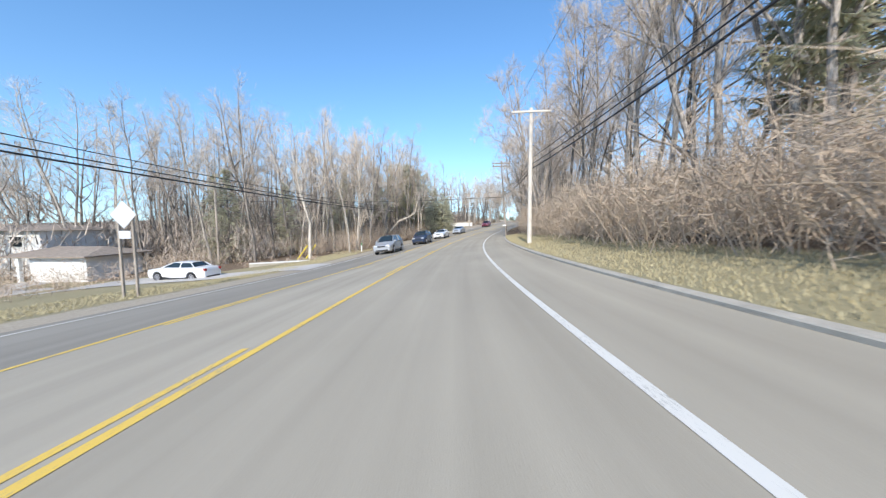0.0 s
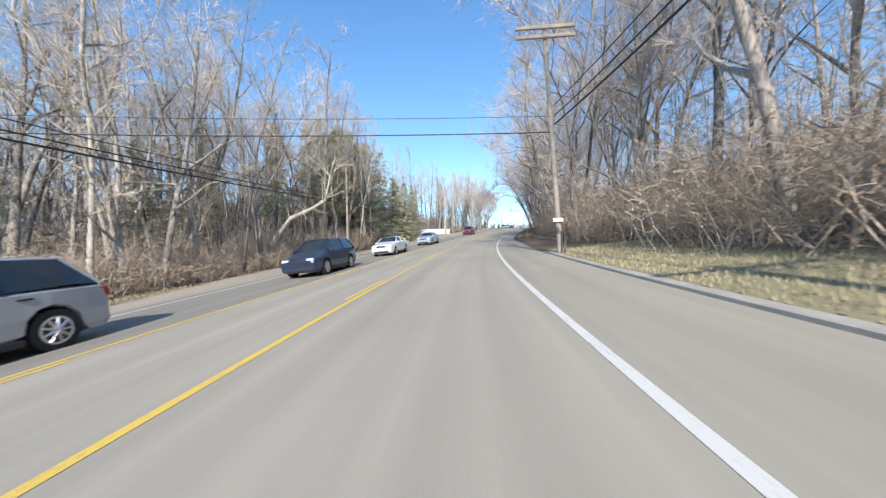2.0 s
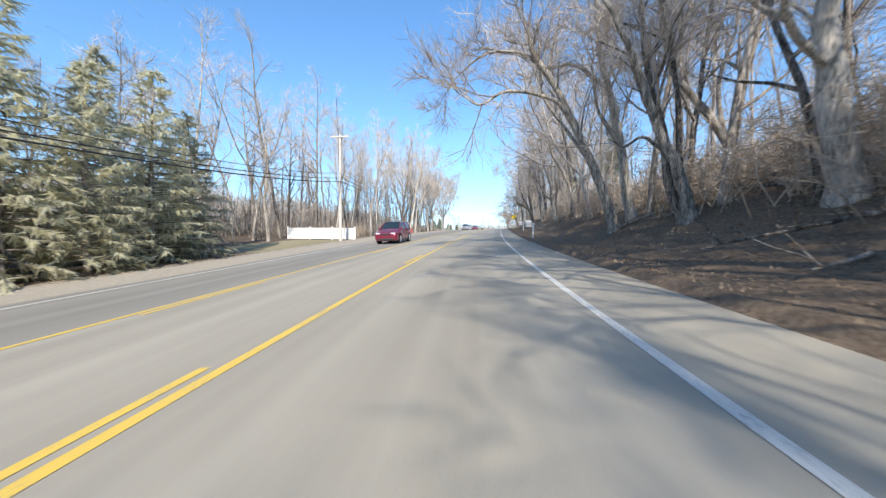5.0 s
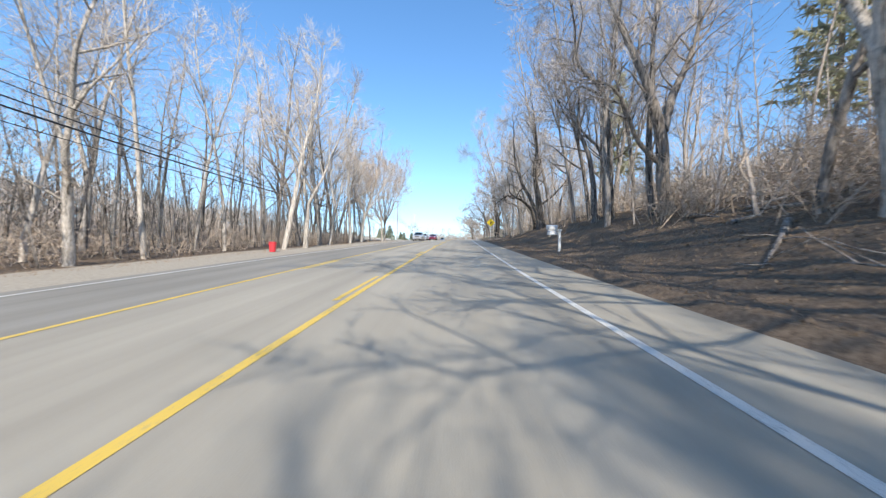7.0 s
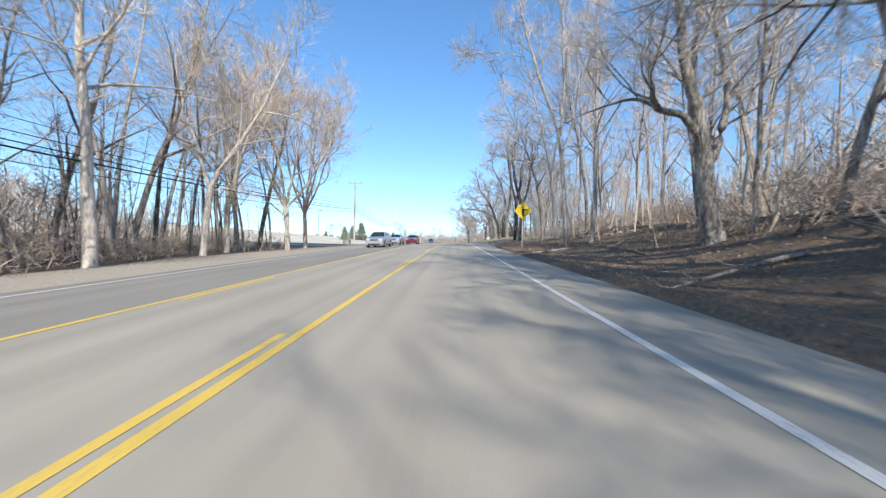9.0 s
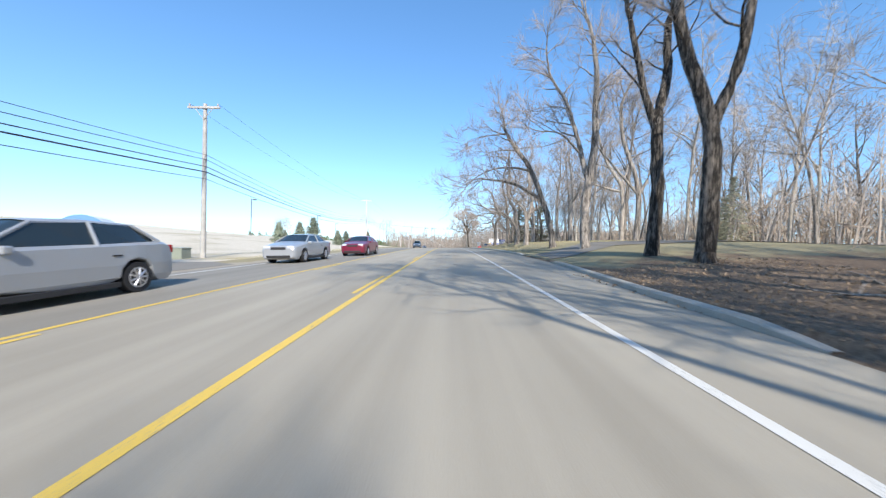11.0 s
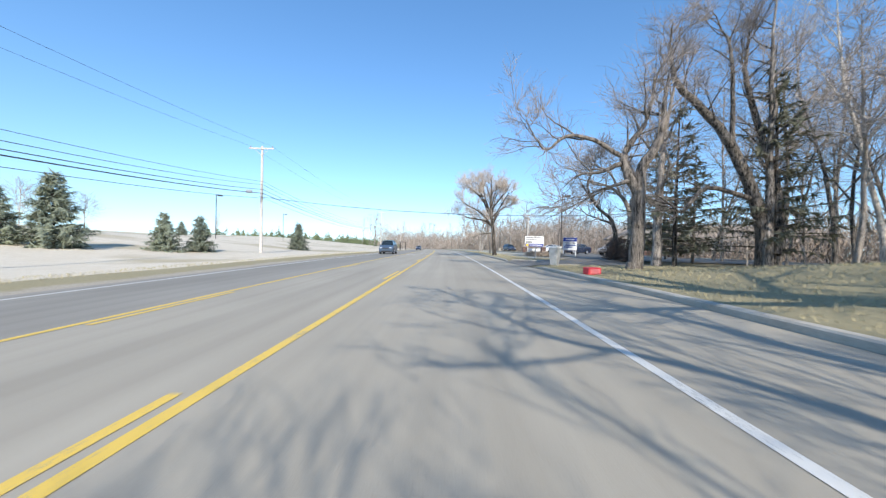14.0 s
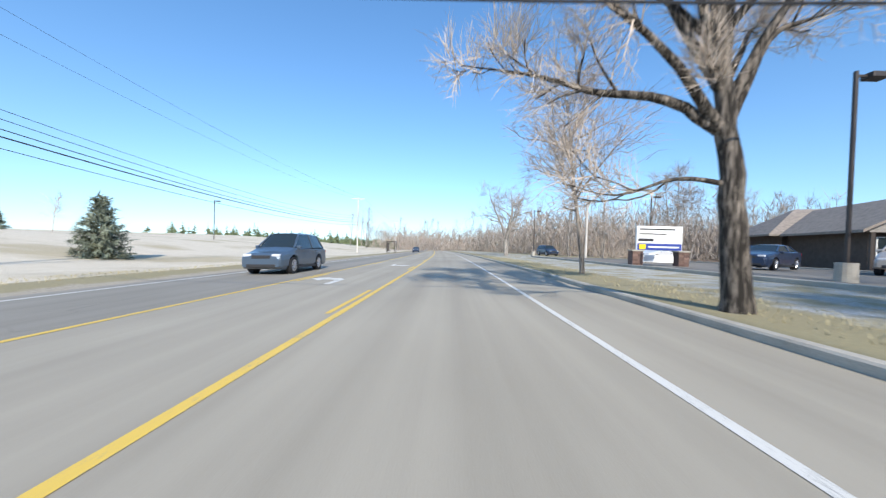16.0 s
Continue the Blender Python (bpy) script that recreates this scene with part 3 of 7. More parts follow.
# ---- plants ----
class Wood:
    """Collects tapered tubes; two skins: bole (trunk and limbs) and twigs."""

    def __init__(self):
        self.v = ([], [])
        self.f = ([], [])
        self.spin = random.Random(5)

    def tube(self, pts, radii, n, skin):
        V, F = self.v[skin], self.f[skin]
        base = len(V)
        m = len(pts)
        for i, (p, r) in enumerate(zip(pts, radii)):
            d = pts[min(i + 1, m - 1)] - pts[max(i - 1, 0)]
            a = d.cross(Vector((0.31, 0.17, 0.93)) if abs(d.z) < 0.95 * d.length else Vector((1, 0, 0)))
            a.normalize()
            b = d.cross(a)
            b.normalize()
            for k in range(n):
                t = 2 * math.pi * k / n
                V.append(p + (a * math.cos(t) + b * math.sin(t)) * r)
        for i in range(m - 1):
            for k in range(n):
                F.append((base + i * n + k, base + i * n + (k + 1) % n, base + (i + 1) * n + (k + 1) % n, base + (i + 1) * n + k))

    def ribbon(self, pts, radii):
        """A thin branch as a flat tapering strip, turned at random."""
        V, F = self.v[1], self.f[1]
        base, d = len(V), pts[-1] - pts[0]
        a = Matrix.Rotation(self.spin.uniform(0, 3.14), 3, d) @ d.orthogonal().normalized()
        for p, r in zip(pts, radii):
            V += [p + a * r, p - a * r]
        for i in range(len(pts) - 1):
            F.append((base + 2 * i, base + 2 * i + 1, base + 2 * i + 3, base + 2 * i + 2))

    def twig(self, p, q, r):
        V, F = self.v[1], self.f[1]
        base = len(V)
        d = q - p
        a = d.cross(Vector((0.4, 0.3, 0.87)))
        if a.length < 1e-6:
            a = Vector((1, 0, 0))
        a.normalize()
        b = d.cross(a)
        b.normalize()
        a = (a * self.spin.uniform(-1, 1) + b * self.spin.uniform(-1, 1)).normalized()
        V += [p + a * r, p - a * r, q]
        F.append((base, base + 1, base + 2))


def bent(rng, p, d, length, segs, wander, rise_, r0, r1):
    pts, radii = [p.copy()], [r0]
    d = d.normalized()
    for i in range(segs):
        d = (d + Vector((rng.uniform(-1, 1), rng.uniform(-1, 1), rng.uniform(-1, 1))) * wander + Vector((0, 0, rise_))).normalized()
        p = p + d * (length / segs)
        pts.append(p.copy())
        radii.append(r0 + (r1 - r0) * (i + 1) / segs)
    return pts, radii, d


def along(pts, t):
    x = t * (len(pts) - 1)
    i = min(int(x), len(pts) - 2)
    return pts[i].lerp(pts[i + 1], x - i), (pts[i + 1] - pts[i]).normalized()


def side_way(rng, d, spread):
    a = d.orthogonal().normalized()
    a = Matrix.Rotation(rng.uniform(0, 2 * math.pi), 3, d) @ a
    return (d * math.cos(spread) + a * math.sin(spread)).normalized()


def bough(w, rng, p, way, ln, r, wander, rise_, branches, twigs, twig_len, twig_r):
    """One limb with its branches, and on them the fine twigs that fork once or twice."""
    lp, lr, _ = bent(rng, p, way, ln, 4, wander * 1.9, rise_, r, 0.012)
    w.tube(lp, lr, 4, 0)
    for b in range(branches):
        tb = rng.uniform(0.2, 1.0)
        q, e = along(lp, tb)
        bl = ln * rng.uniform(0.25, 0.5) * (1.2 - 0.5 * tb) + 0.3
        bp, br, _ = bent(rng, q, side_way(rng, e, rng.uniform(0.4, 1.0)), bl, 3, wander * 2, rise_, 0.008 + 0.006 * bl, 0.006)
        w.ribbon(bp, br)
        for g in range(twigs):
            o, h = along(bp, rng.uniform(0.1, 1.0))
            tw = side_way(rng, h, rng.uniform(0.3, 0.9)) + Vector((0, 0, rise_))
            q1 = o + tw * (twig_len * rng.uniform(0.5, 1.2))
            w.twig(o, q1, twig_r)
            for at in (0.35, 0.65):
                q2 = o.lerp(q1, at)
                w.twig(q2, q2 + (tw + side_way(rng, h, 1.0)).normalized() * twig_len * rng.uniform(0.3, 0.7), twig_r * 0.8)


def grow(seed, height, girth, first=0.35, limbs=10, branches=5, twigs=9, spread=0.8, reach=0.38, lean=0.03, rise_=0.08, forks=0, twig_len=0.9, twig_r=0.009, wander=0.1, fork_at=None, lean_dir=None, extra=(), fork_spread=(0.2, 0.45)):
    """A leafless tree: a tapered trunk, perhaps forked, with limbs, branches and many fine twigs."""
    rng = random.Random(seed)
    w = Wood()
    up = Vector((rng.uniform(-lean, lean), rng.uniform(-lean, lean), 1)) if lean_dir is None else Vector((*lean_dir, 1))
    stems = []
    flare = [Vector((0, 0, -0.3)), Vector((0, 0, 0.0)), Vector((0, 0, 0.25))]
    w.tube(flare, [girth * 1.4, girth * 1.22, girth * 1.0], 9, 0)
    if forks:
        fork_at = fork_at or rng.uniform(0.16, 0.28) * height
        pts, rad, d = bent(rng, Vector((0, 0, 0.1)), up, fork_at, 4, wander * 0.4, 0, girth * 1.12, girth * 0.95)
        w.tube(pts, rad, 9, 0)
        for k in range(forks):
            way = side_way(rng, d, rng.uniform(*fork_spread))
            fp, fr, _ = bent(rng, pts[-1], way, (height - fork_at) * rng.uniform(0.8, 1.0), 9, wander, 0.12, girth * rng.uniform(0.55, 0.75), 0.02)
            w.tube(fp, fr, 7, 0)
            stems.append((fp, fr, 0.12, max(4, limbs // forks)))
        stems.append((pts, rad, 0.75, 2))
    else:
        pts, rad, _ = bent(rng, Vector((0, 0, 0.1)), up, height, 11, wander * 0.6, 0.03, girth * 1.12, 0.018)
        w.tube(pts, rad, 8, 0)
        stems.append((pts, rad, first, limbs))
    for t, way, ln, r, *sink in extra:
        p, _ = along(stems[0][0], t)
        ep, er, _ = bent(rng, p, Vector(way), ln, 9, wander * (0.8 if sink else 1.6), sink[0] if sink else 0.0, r, 0.02)
        w.tube(ep, er, 7, 0)
        stems.append((ep, er, 0.25, 7))
    for pts, rad, start, count in stems:
        for k in range(count):
            t = start + (0.97 - start) * ((k + rng.random()) / count) ** 0.9
            p, d = along(pts, t)
            r = np.interp(t * (len(rad) - 1), range(len(rad)), rad)
            way = side_way(rng, d, rng.uniform(0.6, 1.25) * spread)
            ln = height * reach * (1.15 - t) * rng.uniform(0.6, 1.15) + 0.6
            bough(w, rng, p, way, ln, min(r * 0.7, 0.03 + ln * 0.017), wander, rise_, branches, twigs, twig_len, twig_r)
    return w


def tree_stock(name, w, bark, twig):
    """One grown tree as a thing: the trunk with its crown as a part; kept out of the scene until planted."""
    trunk = mesh_of("trunk", w.v[0], w.f[0], bark, smooth_shade=True)
    crown = mesh_of("crown", w.v[1], w.f[1], twig)
    return trunk, crown


CROWNS = []


def plant(stock, m, name, label, category="tree", group=""):
    if name == "bare_tree":
        CROWNS.append((m.translation.copy(), max(v.co.z for v in stock[0].vertices) * m.to_scale().z))
    base = thing("bare_tree" if name == "shaped_tree" else name, m, label, category, group)
    for nm, me in zip(("trunk", "crown"), stock):
        ob = new(nm, me)
        ob.parent = base
    return base


def conifer(seed, height, base_r, girth, droop=0.12, start=0.06, whorls=26, sprays=11, size=0.34, thin=1.0):
    """A needled tree: trunk, whorls of branches that taper to the top, each hung with short needled shoots."""
    rng = random.Random(seed)
    w = Wood()
    pts, rad, _ = bent(rng, Vector((0, 0, -0.2)), Vector((0, 0, 1)), height + 0.2, 8, 0.015, 0, girth, 0.015)
    w.tube(pts, rad, 8, 0)
    nv, nf = w.v[1], w.f[1]
    for i in range(whorls):
        t = start + (1 - start) * (i / whorls) ** 0.95
        reach = base_r * (1 - t) ** 0.8 * rng.uniform(0.75, 1.12) + 0.12
        count = max(4, int(9 * (1 - t) + 3))
        p, _ = along(pts, min(t, 0.995))
        for k in range(count):
            if rng.random() > thin:
                continue
            a = 2 * math.pi * (k + rng.random()) / count
            ln = reach * rng.uniform(0.7, 1.15)
            way = Vector((math.cos(a), math.sin(a), 0.12 - droop + 0.5 * t))
            bp, br, _ = bent(rng, p + Vector((0, 0, rng.uniform(-0.15, 0.15))), way, ln, 4, 0.08, 0.03 - droop * 0.4, 0.012 + 0.012 * ln, 0.005)
            w.tube(bp, br, 3, 0)
            for g in range(int(4.2 * sprays * (0.4 + 0.6 * ln / max(base_r, 0.1))) + 3):
                x = rng.uniform(0.1, 1.0) ** 0.7
                o, e = along(bp, x)
                d = (e * 0.5 + Vector((rng.uniform(-0.7, 0.7), rng.uniform(-0.7, 0.7), rng.uniform(-0.95, 0.15)))).normalized()
                ls = size * rng.uniform(0.6, 1.3)
                side = Vector((-math.sin(a), math.cos(a), 0)) + Vector((rng.uniform(-0.5, 0.5), rng.uniform(-0.5, 0.5), rng.uniform(-0.4, 0.4)))
                n = (side - d * side.dot(d)).normalized()
                b0 = len(nv)
                wd = ls * 0.12
                nv += [o + n * wd, o - n * wd, o + d * ls]
                nf.append((b0, b0 + 1, b0 + 2))
    return w


rng = random.Random(11)
WOODLAND = [tree_stock("wood", grow(100 + i, rng.uniform(13, 18), rng.uniform(0.07, 0.145), wander=0.17, first=rng.uniform(0.15, 0.38), limbs=15, branches=5, twigs=8, spread=rng.uniform(0.6, 0.85), reach=0.27, lean=0.1, twig_len=0.85, twig_r=0.010), (BARK, BARK_PALE, BARK)[i % 3], TWIG) for i in range(8)]
WEST = [(trunk_, crown_) for trunk_, crown_ in (tree_stock("wood", grow(150 + i, rng.uniform(13, 17), rng.uniform(0.08, 0.15), wander=0.17, first=rng.uniform(0.18, 0.4), limbs=12, branches=5, twigs=7, spread=rng.uniform(0.65, 0.9), reach=0.27, lean=0.12, twig_len=0.85, twig_r=0.008), (BARK_PALE, BARK, BARK)[i % 3], TWIG_SUN_TONED) for i in range(7))]
FAR_TREE = [tree_stock("far", grow(300 + i, rng.uniform(12, 17), 0.16, first=0.2, limbs=10, branches=4, twigs=5, spread=0.8, reach=0.3, lean=0.08, twig_len=1.2, twig_r=0.02), BARK, TWIG) for i in range(4)]
SPRUCE = [tree_stock("spruce", conifer(400 + i, rng.uniform(9, 11), rng.uniform(3.0, 3.5), 0.14, whorls=26, sprays=11, size=0.42, droop=0.16, thin=0.85), BARK, NEEDLE_BLUE) for i in range(3)]
PINE = [tree_stock("pine", conifer(420 + i, rng.uniform(14, 17), rng.uniform(2.6, 3.3), 0.2, droop=0.08, start=0.3, whorls=24, sprays=9, size=0.62, thin=0.8), BARK, NEEDLE) for i in range(3)]
HEMLOCK = [tree_stock("hemlock", conifer(460 + i, 9.5, 3.3, 0.14, droop=0.1, start=0.12, whorls=17, sprays=9, size=0.42, thin=0.75), BARK_DARK, FIR_DARK) for i in range(2)]
YOUNG_FIR = [tree_stock("fir", conifer(440 + i, 3.4, 1.4, 0.06, droop=0.05, start=0.04, whorls=26, sprays=13, size=0.3), BARK_DARK, FIR_GREEN) for i in range(3)]


def sprinkle(stocks, name, label, n, s0, s1, u0, u1, gap, seed, group, lo=0.8, hi=1.15, keep=None):
    """Plants trees at random over a stretch, no two nearer than gap."""
    rng, put_at, tries = random.Random(seed), [], 0
    while len(put_at) < n and tries < n * 40:
        tries += 1
        s, u = rng.uniform(s0, s1), rng.uniform(u0, u1)
        if any((s - a) ** 2 + (u - b) ** 2 < gap * gap for a, b in put_at) or (keep and not keep(s, u)):
            continue
        put_at.append((s, u))
        plant(rng.choice(stocks), site(s, u, rng.uniform(0, 360), size=rng.uniform(lo, hi), sunk=0.05), name, label, "tree", group)


W_LABEL = "tall slender leafless woodland tree with grey-brown bark"
W_GROUP = "leafless trees of the roadside woods"


def left_clear(s, u):
    """Left side: keeps the house's yard and drive open."""
    return not (s < 30 and u > -40) and not (30 <= s < 36 and u > -21)


# stocks without pale bark: on the east bank shade is put into bark colour
DARKER = [w for i, w in enumerate(WOODLAND) if i % 3 != 1]
sprinkle(WEST, "bare_tree", W_LABEL, 46, -4, 70, -20, -11.5, 1.5, 1, W_GROUP, keep=left_clear)
sprinkle(WEST, "bare_tree", W_LABEL, 44, 31, 50, -60, -20, 1.8, 2, W_GROUP, 1.1, 1.35, keep=left_clear)
sprinkle(DARKER, "bare_tree", W_LABEL, 50, -4, 62, 9.0, 18, 1.4, 3, W_GROUP, 1.0, 1.35)
sprinkle(DARKER, "bare_tree", W_LABEL, 30, 62, 158, 9.0, 18, 1.6, 4, W_GROUP)
sprinkle(DARKER, "bare_tree", W_LABEL, 22, 66, 160, 8.3, 11.5, 1.5, 7, W_GROUP, 0.75, 1.05)
sprinkle(WEST, "bare_tree", W_LABEL, 9, 88, 104, -24, -17, 2.2, 5, W_GROUP)
sprinkle(WEST, "bare_tree", W_LABEL, 40, 103, 158, -20, -12.2, 1.4, 6, W_GROUP)
sprinkle(WOODLAND, "bare_tree", W_LABEL, 20, 164, 216, 19, 32, 2.0, 10, W_GROUP)
sprinkle(DARKER, "bare_tree", W_LABEL, 24, 202, 229, 20, 34, 1.7, 12, W_GROUP, 0.8, 1.0)


# far woods, too many to count
def far_woods(name, label, n, s0, s1, u0, u1, seed, size=1.0):
    rng = random.Random(seed)
    src = []
    for trunk, crown in FAR_TREE:
        rec = []
        for me in (trunk, crown):
            co = np.empty(len(me.vertices) * 3)
            me.vertices.foreach_get("co", co)
            rec.append((co.reshape(-1, 3), [tuple(p.vertices) for p in me.polygons]))
        src.append(rec)
    V, F, I, base = [], [], [], 0
    for _ in range(n):
        s, u = rng.uniform(s0, s1), rng.uniform(u0, u1)
        p = ground(s, u)
        a, k = rng.uniform(0, 6.28), size * rng.uniform(0.75, 1.15)
        R = np.array([[math.cos(a), -math.sin(a), 0], [math.sin(a), math.cos(a), 0], [0, 0, 1]]) * k
        for j, (co, fs) in enumerate(rng.choice(src)):
            V.append(co @ R.T + p)
            F += [tuple(x + base for x in f) for f in fs]
            I += [j] * len(fs)
            base += len(co)
    me = mesh_of(name, np.concatenate(V), F, [BARK, TWIG if name == "backing_woods" else TWIG_FAR], I)
    tagged(new(name, me), label, "woods", kind="stuff")


far_woods("far_woods", "distant leafless woods along the road", 100, 264, 400, 19, 54, 22, 0.7)
far_woods("far_woods", "distant leafless woods across the fields", 40, 350, 560, -34, 20, 23)
far_woods("backing_woods", "leafless woods behind the roadside trees", 68, -14, 160, 16, 42, 24)
far_woods("backing_woods", "leafless woods behind the roadside trees", 64, 28, 158, -48, -20, 25)
far_woods("backing_woods", "leafless woods behind the house", 30, -4, 44, -76, -44, 26)
far_woods("backing_woods", "leafless woods beside the house", 55, 46, 84, -62, -24, 28)
far_woods("park_woods", "leafless woods behind the lawn", 46, 162, 224, 32, 66, 27)
far_woods("park_woods", "low leafless woods behind the clinic", 44, 226, 290, 50, 84, 29, 0.62)


# deep thickets: the tangle of stems and shoots far inside the woods
def thicket(name, label, stretches, seed, mats=(BARK, TWIG)):
    g = np.random.RandomState(seed)
    V, I = [], []
    for n, s0, s1, u0, u1, top, length, width in stretches:
        S, U = g.uniform(s0, s1, n), g.uniform(u0, u1, n)
        P = ground(S, U)
        local = top * (0.7 + 0.3 * np.sin(S / 5.3 + seed) * np.sin(S / 2.1 + U / 3.0))
        P[:, 2] += local * g.uniform(-0.1, 0.85, n) ** 1.0
        up = np.stack([g.normal(0, 0.45, n), g.normal(0, 0.45, n), g.uniform(0.5, 1.0, n)], 1)
        ln = length * g.uniform(0.4, 1.2, n)
        tip = P + up * ln[:, None]
        a = g.uniform(0, 3.14, n)
        d = np.stack([np.cos(a), np.sin(a), g.normal(0, 0.3, n)], 1) * (width * g.uniform(0.4, 1.2, n))[:, None]
        V.append(np.stack([P - d, P + d, tip], 1).reshape(-1, 3))
        I.append((g.uniform(0, 1, n) < 0.6).astype(int))
    V = np.concatenate(V)
    me = mesh_of(name, V, np.arange(len(V)).reshape(-1, 3), list(mats), np.concatenate(I))
    tagged(new(name, me), label, "woods", kind="stuff")


thicket("thicket", "grey-brown tangle of stems deep in the west woods", [(18700, 26, 162, -52, -40, 7, 2.4, 0.075), (8500, -6, 44, -82, -66, 13, 3, 0.1), (7000, 46, 80, -62, -44, 12, 2.6, 0.07), (10200, 34, 66, -34, -22, 5, 2, 0.045), (11900, 100, 160, -36, -24, 5, 2, 0.045), (7650, 66, 104, -44, -30, 7, 2.4, 0.075)], 51)
thicket("thicket", "brown tangle of fine brush along the west verge", [(8000, 38, 64, -18, -11.6, 2.8, 1.2, 0.014)], 55, (BARK_PALE, BRUSH))
thicket("thicket", "grey-brown tangle of stems deep in the east woods", [(15300, -14, 64, 26, 40, 10, 2.6, 0.075), (20400, 60, 164, 26, 42, 8, 2.4, 0.075), (8500, 60, 160, 13, 22, 3, 1.6, 0.03)], 52)
thicket("thicket", "tan tangle of stems in the woods behind the lawn", [(12000, 160, 226, 46, 62, 13, 2.8, 0.06), (16000, 226, 300, 54, 74, 8, 2.4, 0.07), (12000, 160, 240, 28, 40, 6, 2, 0.045)], 53, (BARK, BRUSH))
thicket("far_woods", "distant tan wall of leafless woods", [(26000, 285, 420, 20, 60, 14, 2.8, 0.09), (15000, 360, 560, -30, 30, 13, 4, 0.15), (16000, 290, 340, 52, 90, 10, 2.8, 0.08), (20000, 272, 330, 24, 66, 12.5, 2.2, 0.055)], 54, (BARK, TWIG_FAR))


# undergrowth
def undergrowth(name, label, stretches, seed, mat=BRUSH):
    """Arching leafless bushes: stems, side shoots and fine tips."""
    rng = random.Random(seed)
    w = Wood()
    w.spin = rng
    for count, s0, s1, u0, u1, hmin, hmax in stretches:
        for _ in range(count):
            s, u = rng.uniform(s0, s1), rng.uniform(u0, u1)
            root = Vector(ground(s, u)) - Vector((0, 0, 0.15))
            h = rng.uniform(hmin, hmax)
            for k in range(rng.randint(4, 7)):
                d = Vector((rng.uniform(-0.7, 0.7), rng.uniform(-0.7, 0.7), 1)).normalized()
                p = root + Vector((rng.uniform(-0.6, 0.6), rng.uniform(-0.6, 0.6), 0))
                mid = p + d * h * rng.uniform(0.35, 0.6)
                out = Vector((rng.uniform(-1, 1), rng.uniform(-1, 1), rng.uniform(-0.5, 0.6)))
                q = mid + (d * 0.7 + out).normalized() * h * rng.uniform(0.3, 0.55)
                w.ribbon([p, p.lerp(mid, 0.6) + out * 0.05 * h, mid, mid.lerp(q, 0.5) + Vector((0, 0, 0.06 * h)), q], [0.014, 0.012, 0.01, 0.008, 0.004])
                for g in range(7):
                    o = (p.lerp(mid, rng.uniform(0.25, 1.0))) if g % 2 else mid.lerp(q, rng.random())
                    e = (d * 0.4 + Vector((rng.uniform(-1.2, 1.2), rng.uniform(-1.2, 1.2), rng.uniform(-0.7, 0.8)))).normalized()
                    q1 = o + e * min(h, 2.8) * rng.uniform(0.15, 0.36)
                    w.twig(o, q1, 0.011)
                    for j in range(3):
                        o2 = o.lerp(q1, rng.uniform(0.2, 0.95))
                        e2 = (e + Vector((rng.uniform(-1, 1), rng.uniform(-1, 1), rng.uniform(-0.7, 0.7)))).normalized()
                        w.twig(o2, o2 + e2 * min(h, 2.8) * rng.uniform(0.08, 0.2), 0.008)
    tagged(new(name, mesh_of(name, w.v[1], w.f[1], mat)), label, "undergrowth", kind="stuff")


def saplings(name, label, stretches, seed, mat=BARK):
    """Thin upright stems crowding the woods' floor."""
    rng = random.Random(seed)
    w = Wood()
    w.spin = rng
    for count, s0, s1, u0, u1, hmin, hmax in stretches:
        for _ in range(count):
            s, u = rng.uniform(s0, s1), rng.uniform(u0, u1)
            if not left_clear(s, u):
                continue
            p = Vector(ground(s, u)) - Vector((0, 0, 0.1))
            h = rng.uniform(hmin, hmax)
            pts, rad, _ = bent(rng, p, Vector((rng.uniform(-0.15, 0.15), rng.uniform(-0.15, 0.15), 1)), h, 5, 0.07, 0.02, rng.uniform(0.02, 0.06), 0.006)
            w.tube(pts, rad, 4, 1)
            for g in range(int(h * 4)):
                o, e = along(pts, rng.uniform(0.3, 1.0))
                q = o + side_way(rng, e, rng.uniform(0.5, 1.1)) * rng.uniform(0.4, 1.3)
                w.twig(o, q, 0.011)
                for j in range(3):
                    o2 = o.lerp(q, rng.uniform(0.3, 1))
                    w.twig(o2, o2 + side_way(rng, e, 1.0) * rng.uniform(0.2, 0.5), 0.009)
    tagged(new(name, mesh_of(name, w.v[1], w.f[1], mat)), label, "saplings", kind="stuff")


undergrowth("undergrowth", "dense tan leafless brush at the edge of the woods", [(580, -8, 64, 8.4, 11.6, 1.6, 4.8), (240, -8, 64, 11.2, 18, 3, 6)], 31)
undergrowth("undergrowth", "brown leafless brush and saplings on the bank", [(320, 48, 82, 8.4, 14, 1.2, 3.6), (230, 76, 112, 8.6, 16, 1, 3.0), (180, 112, 160, 8.8, 18, 1.0, 2.6)], 32)
undergrowth("undergrowth", "brown leafless brush under the trees", [(400, 37.5, 66, -19, -11.2, 1.3, 3.9), (140, 39, 62, -13.2, -10.8, 0.8, 2.2), (150, 4, 36, -44, -21.5, 1, 3), (60, 2, 30, -60, -44, 1, 3)], 33)
undergrowth("undergrowth", "thin brown brush and saplings under the trees", [(280, 104, 158, -22, -12.0, 0.8, 2.4), (60, 66, 104, -34, -19, 0.8, 2)], 34)
undergrowth("undergrowth", "brown brush below the park trees", [(70, 165, 235, 30, 50, 1.0, 3.0), (40, 265, 330, 21, 32, 1.5, 4)], 35)
saplings("saplings", "crowded thin leafless saplings in the woods", [(260, 34, 72, -34, -12.5, 4, 9), (120, 2, 36, -60, -22, 4, 9), (280, 103, 158, -30, -12, 3, 8), (70, 86, 104, -34, -18, 3, 8)], 41)
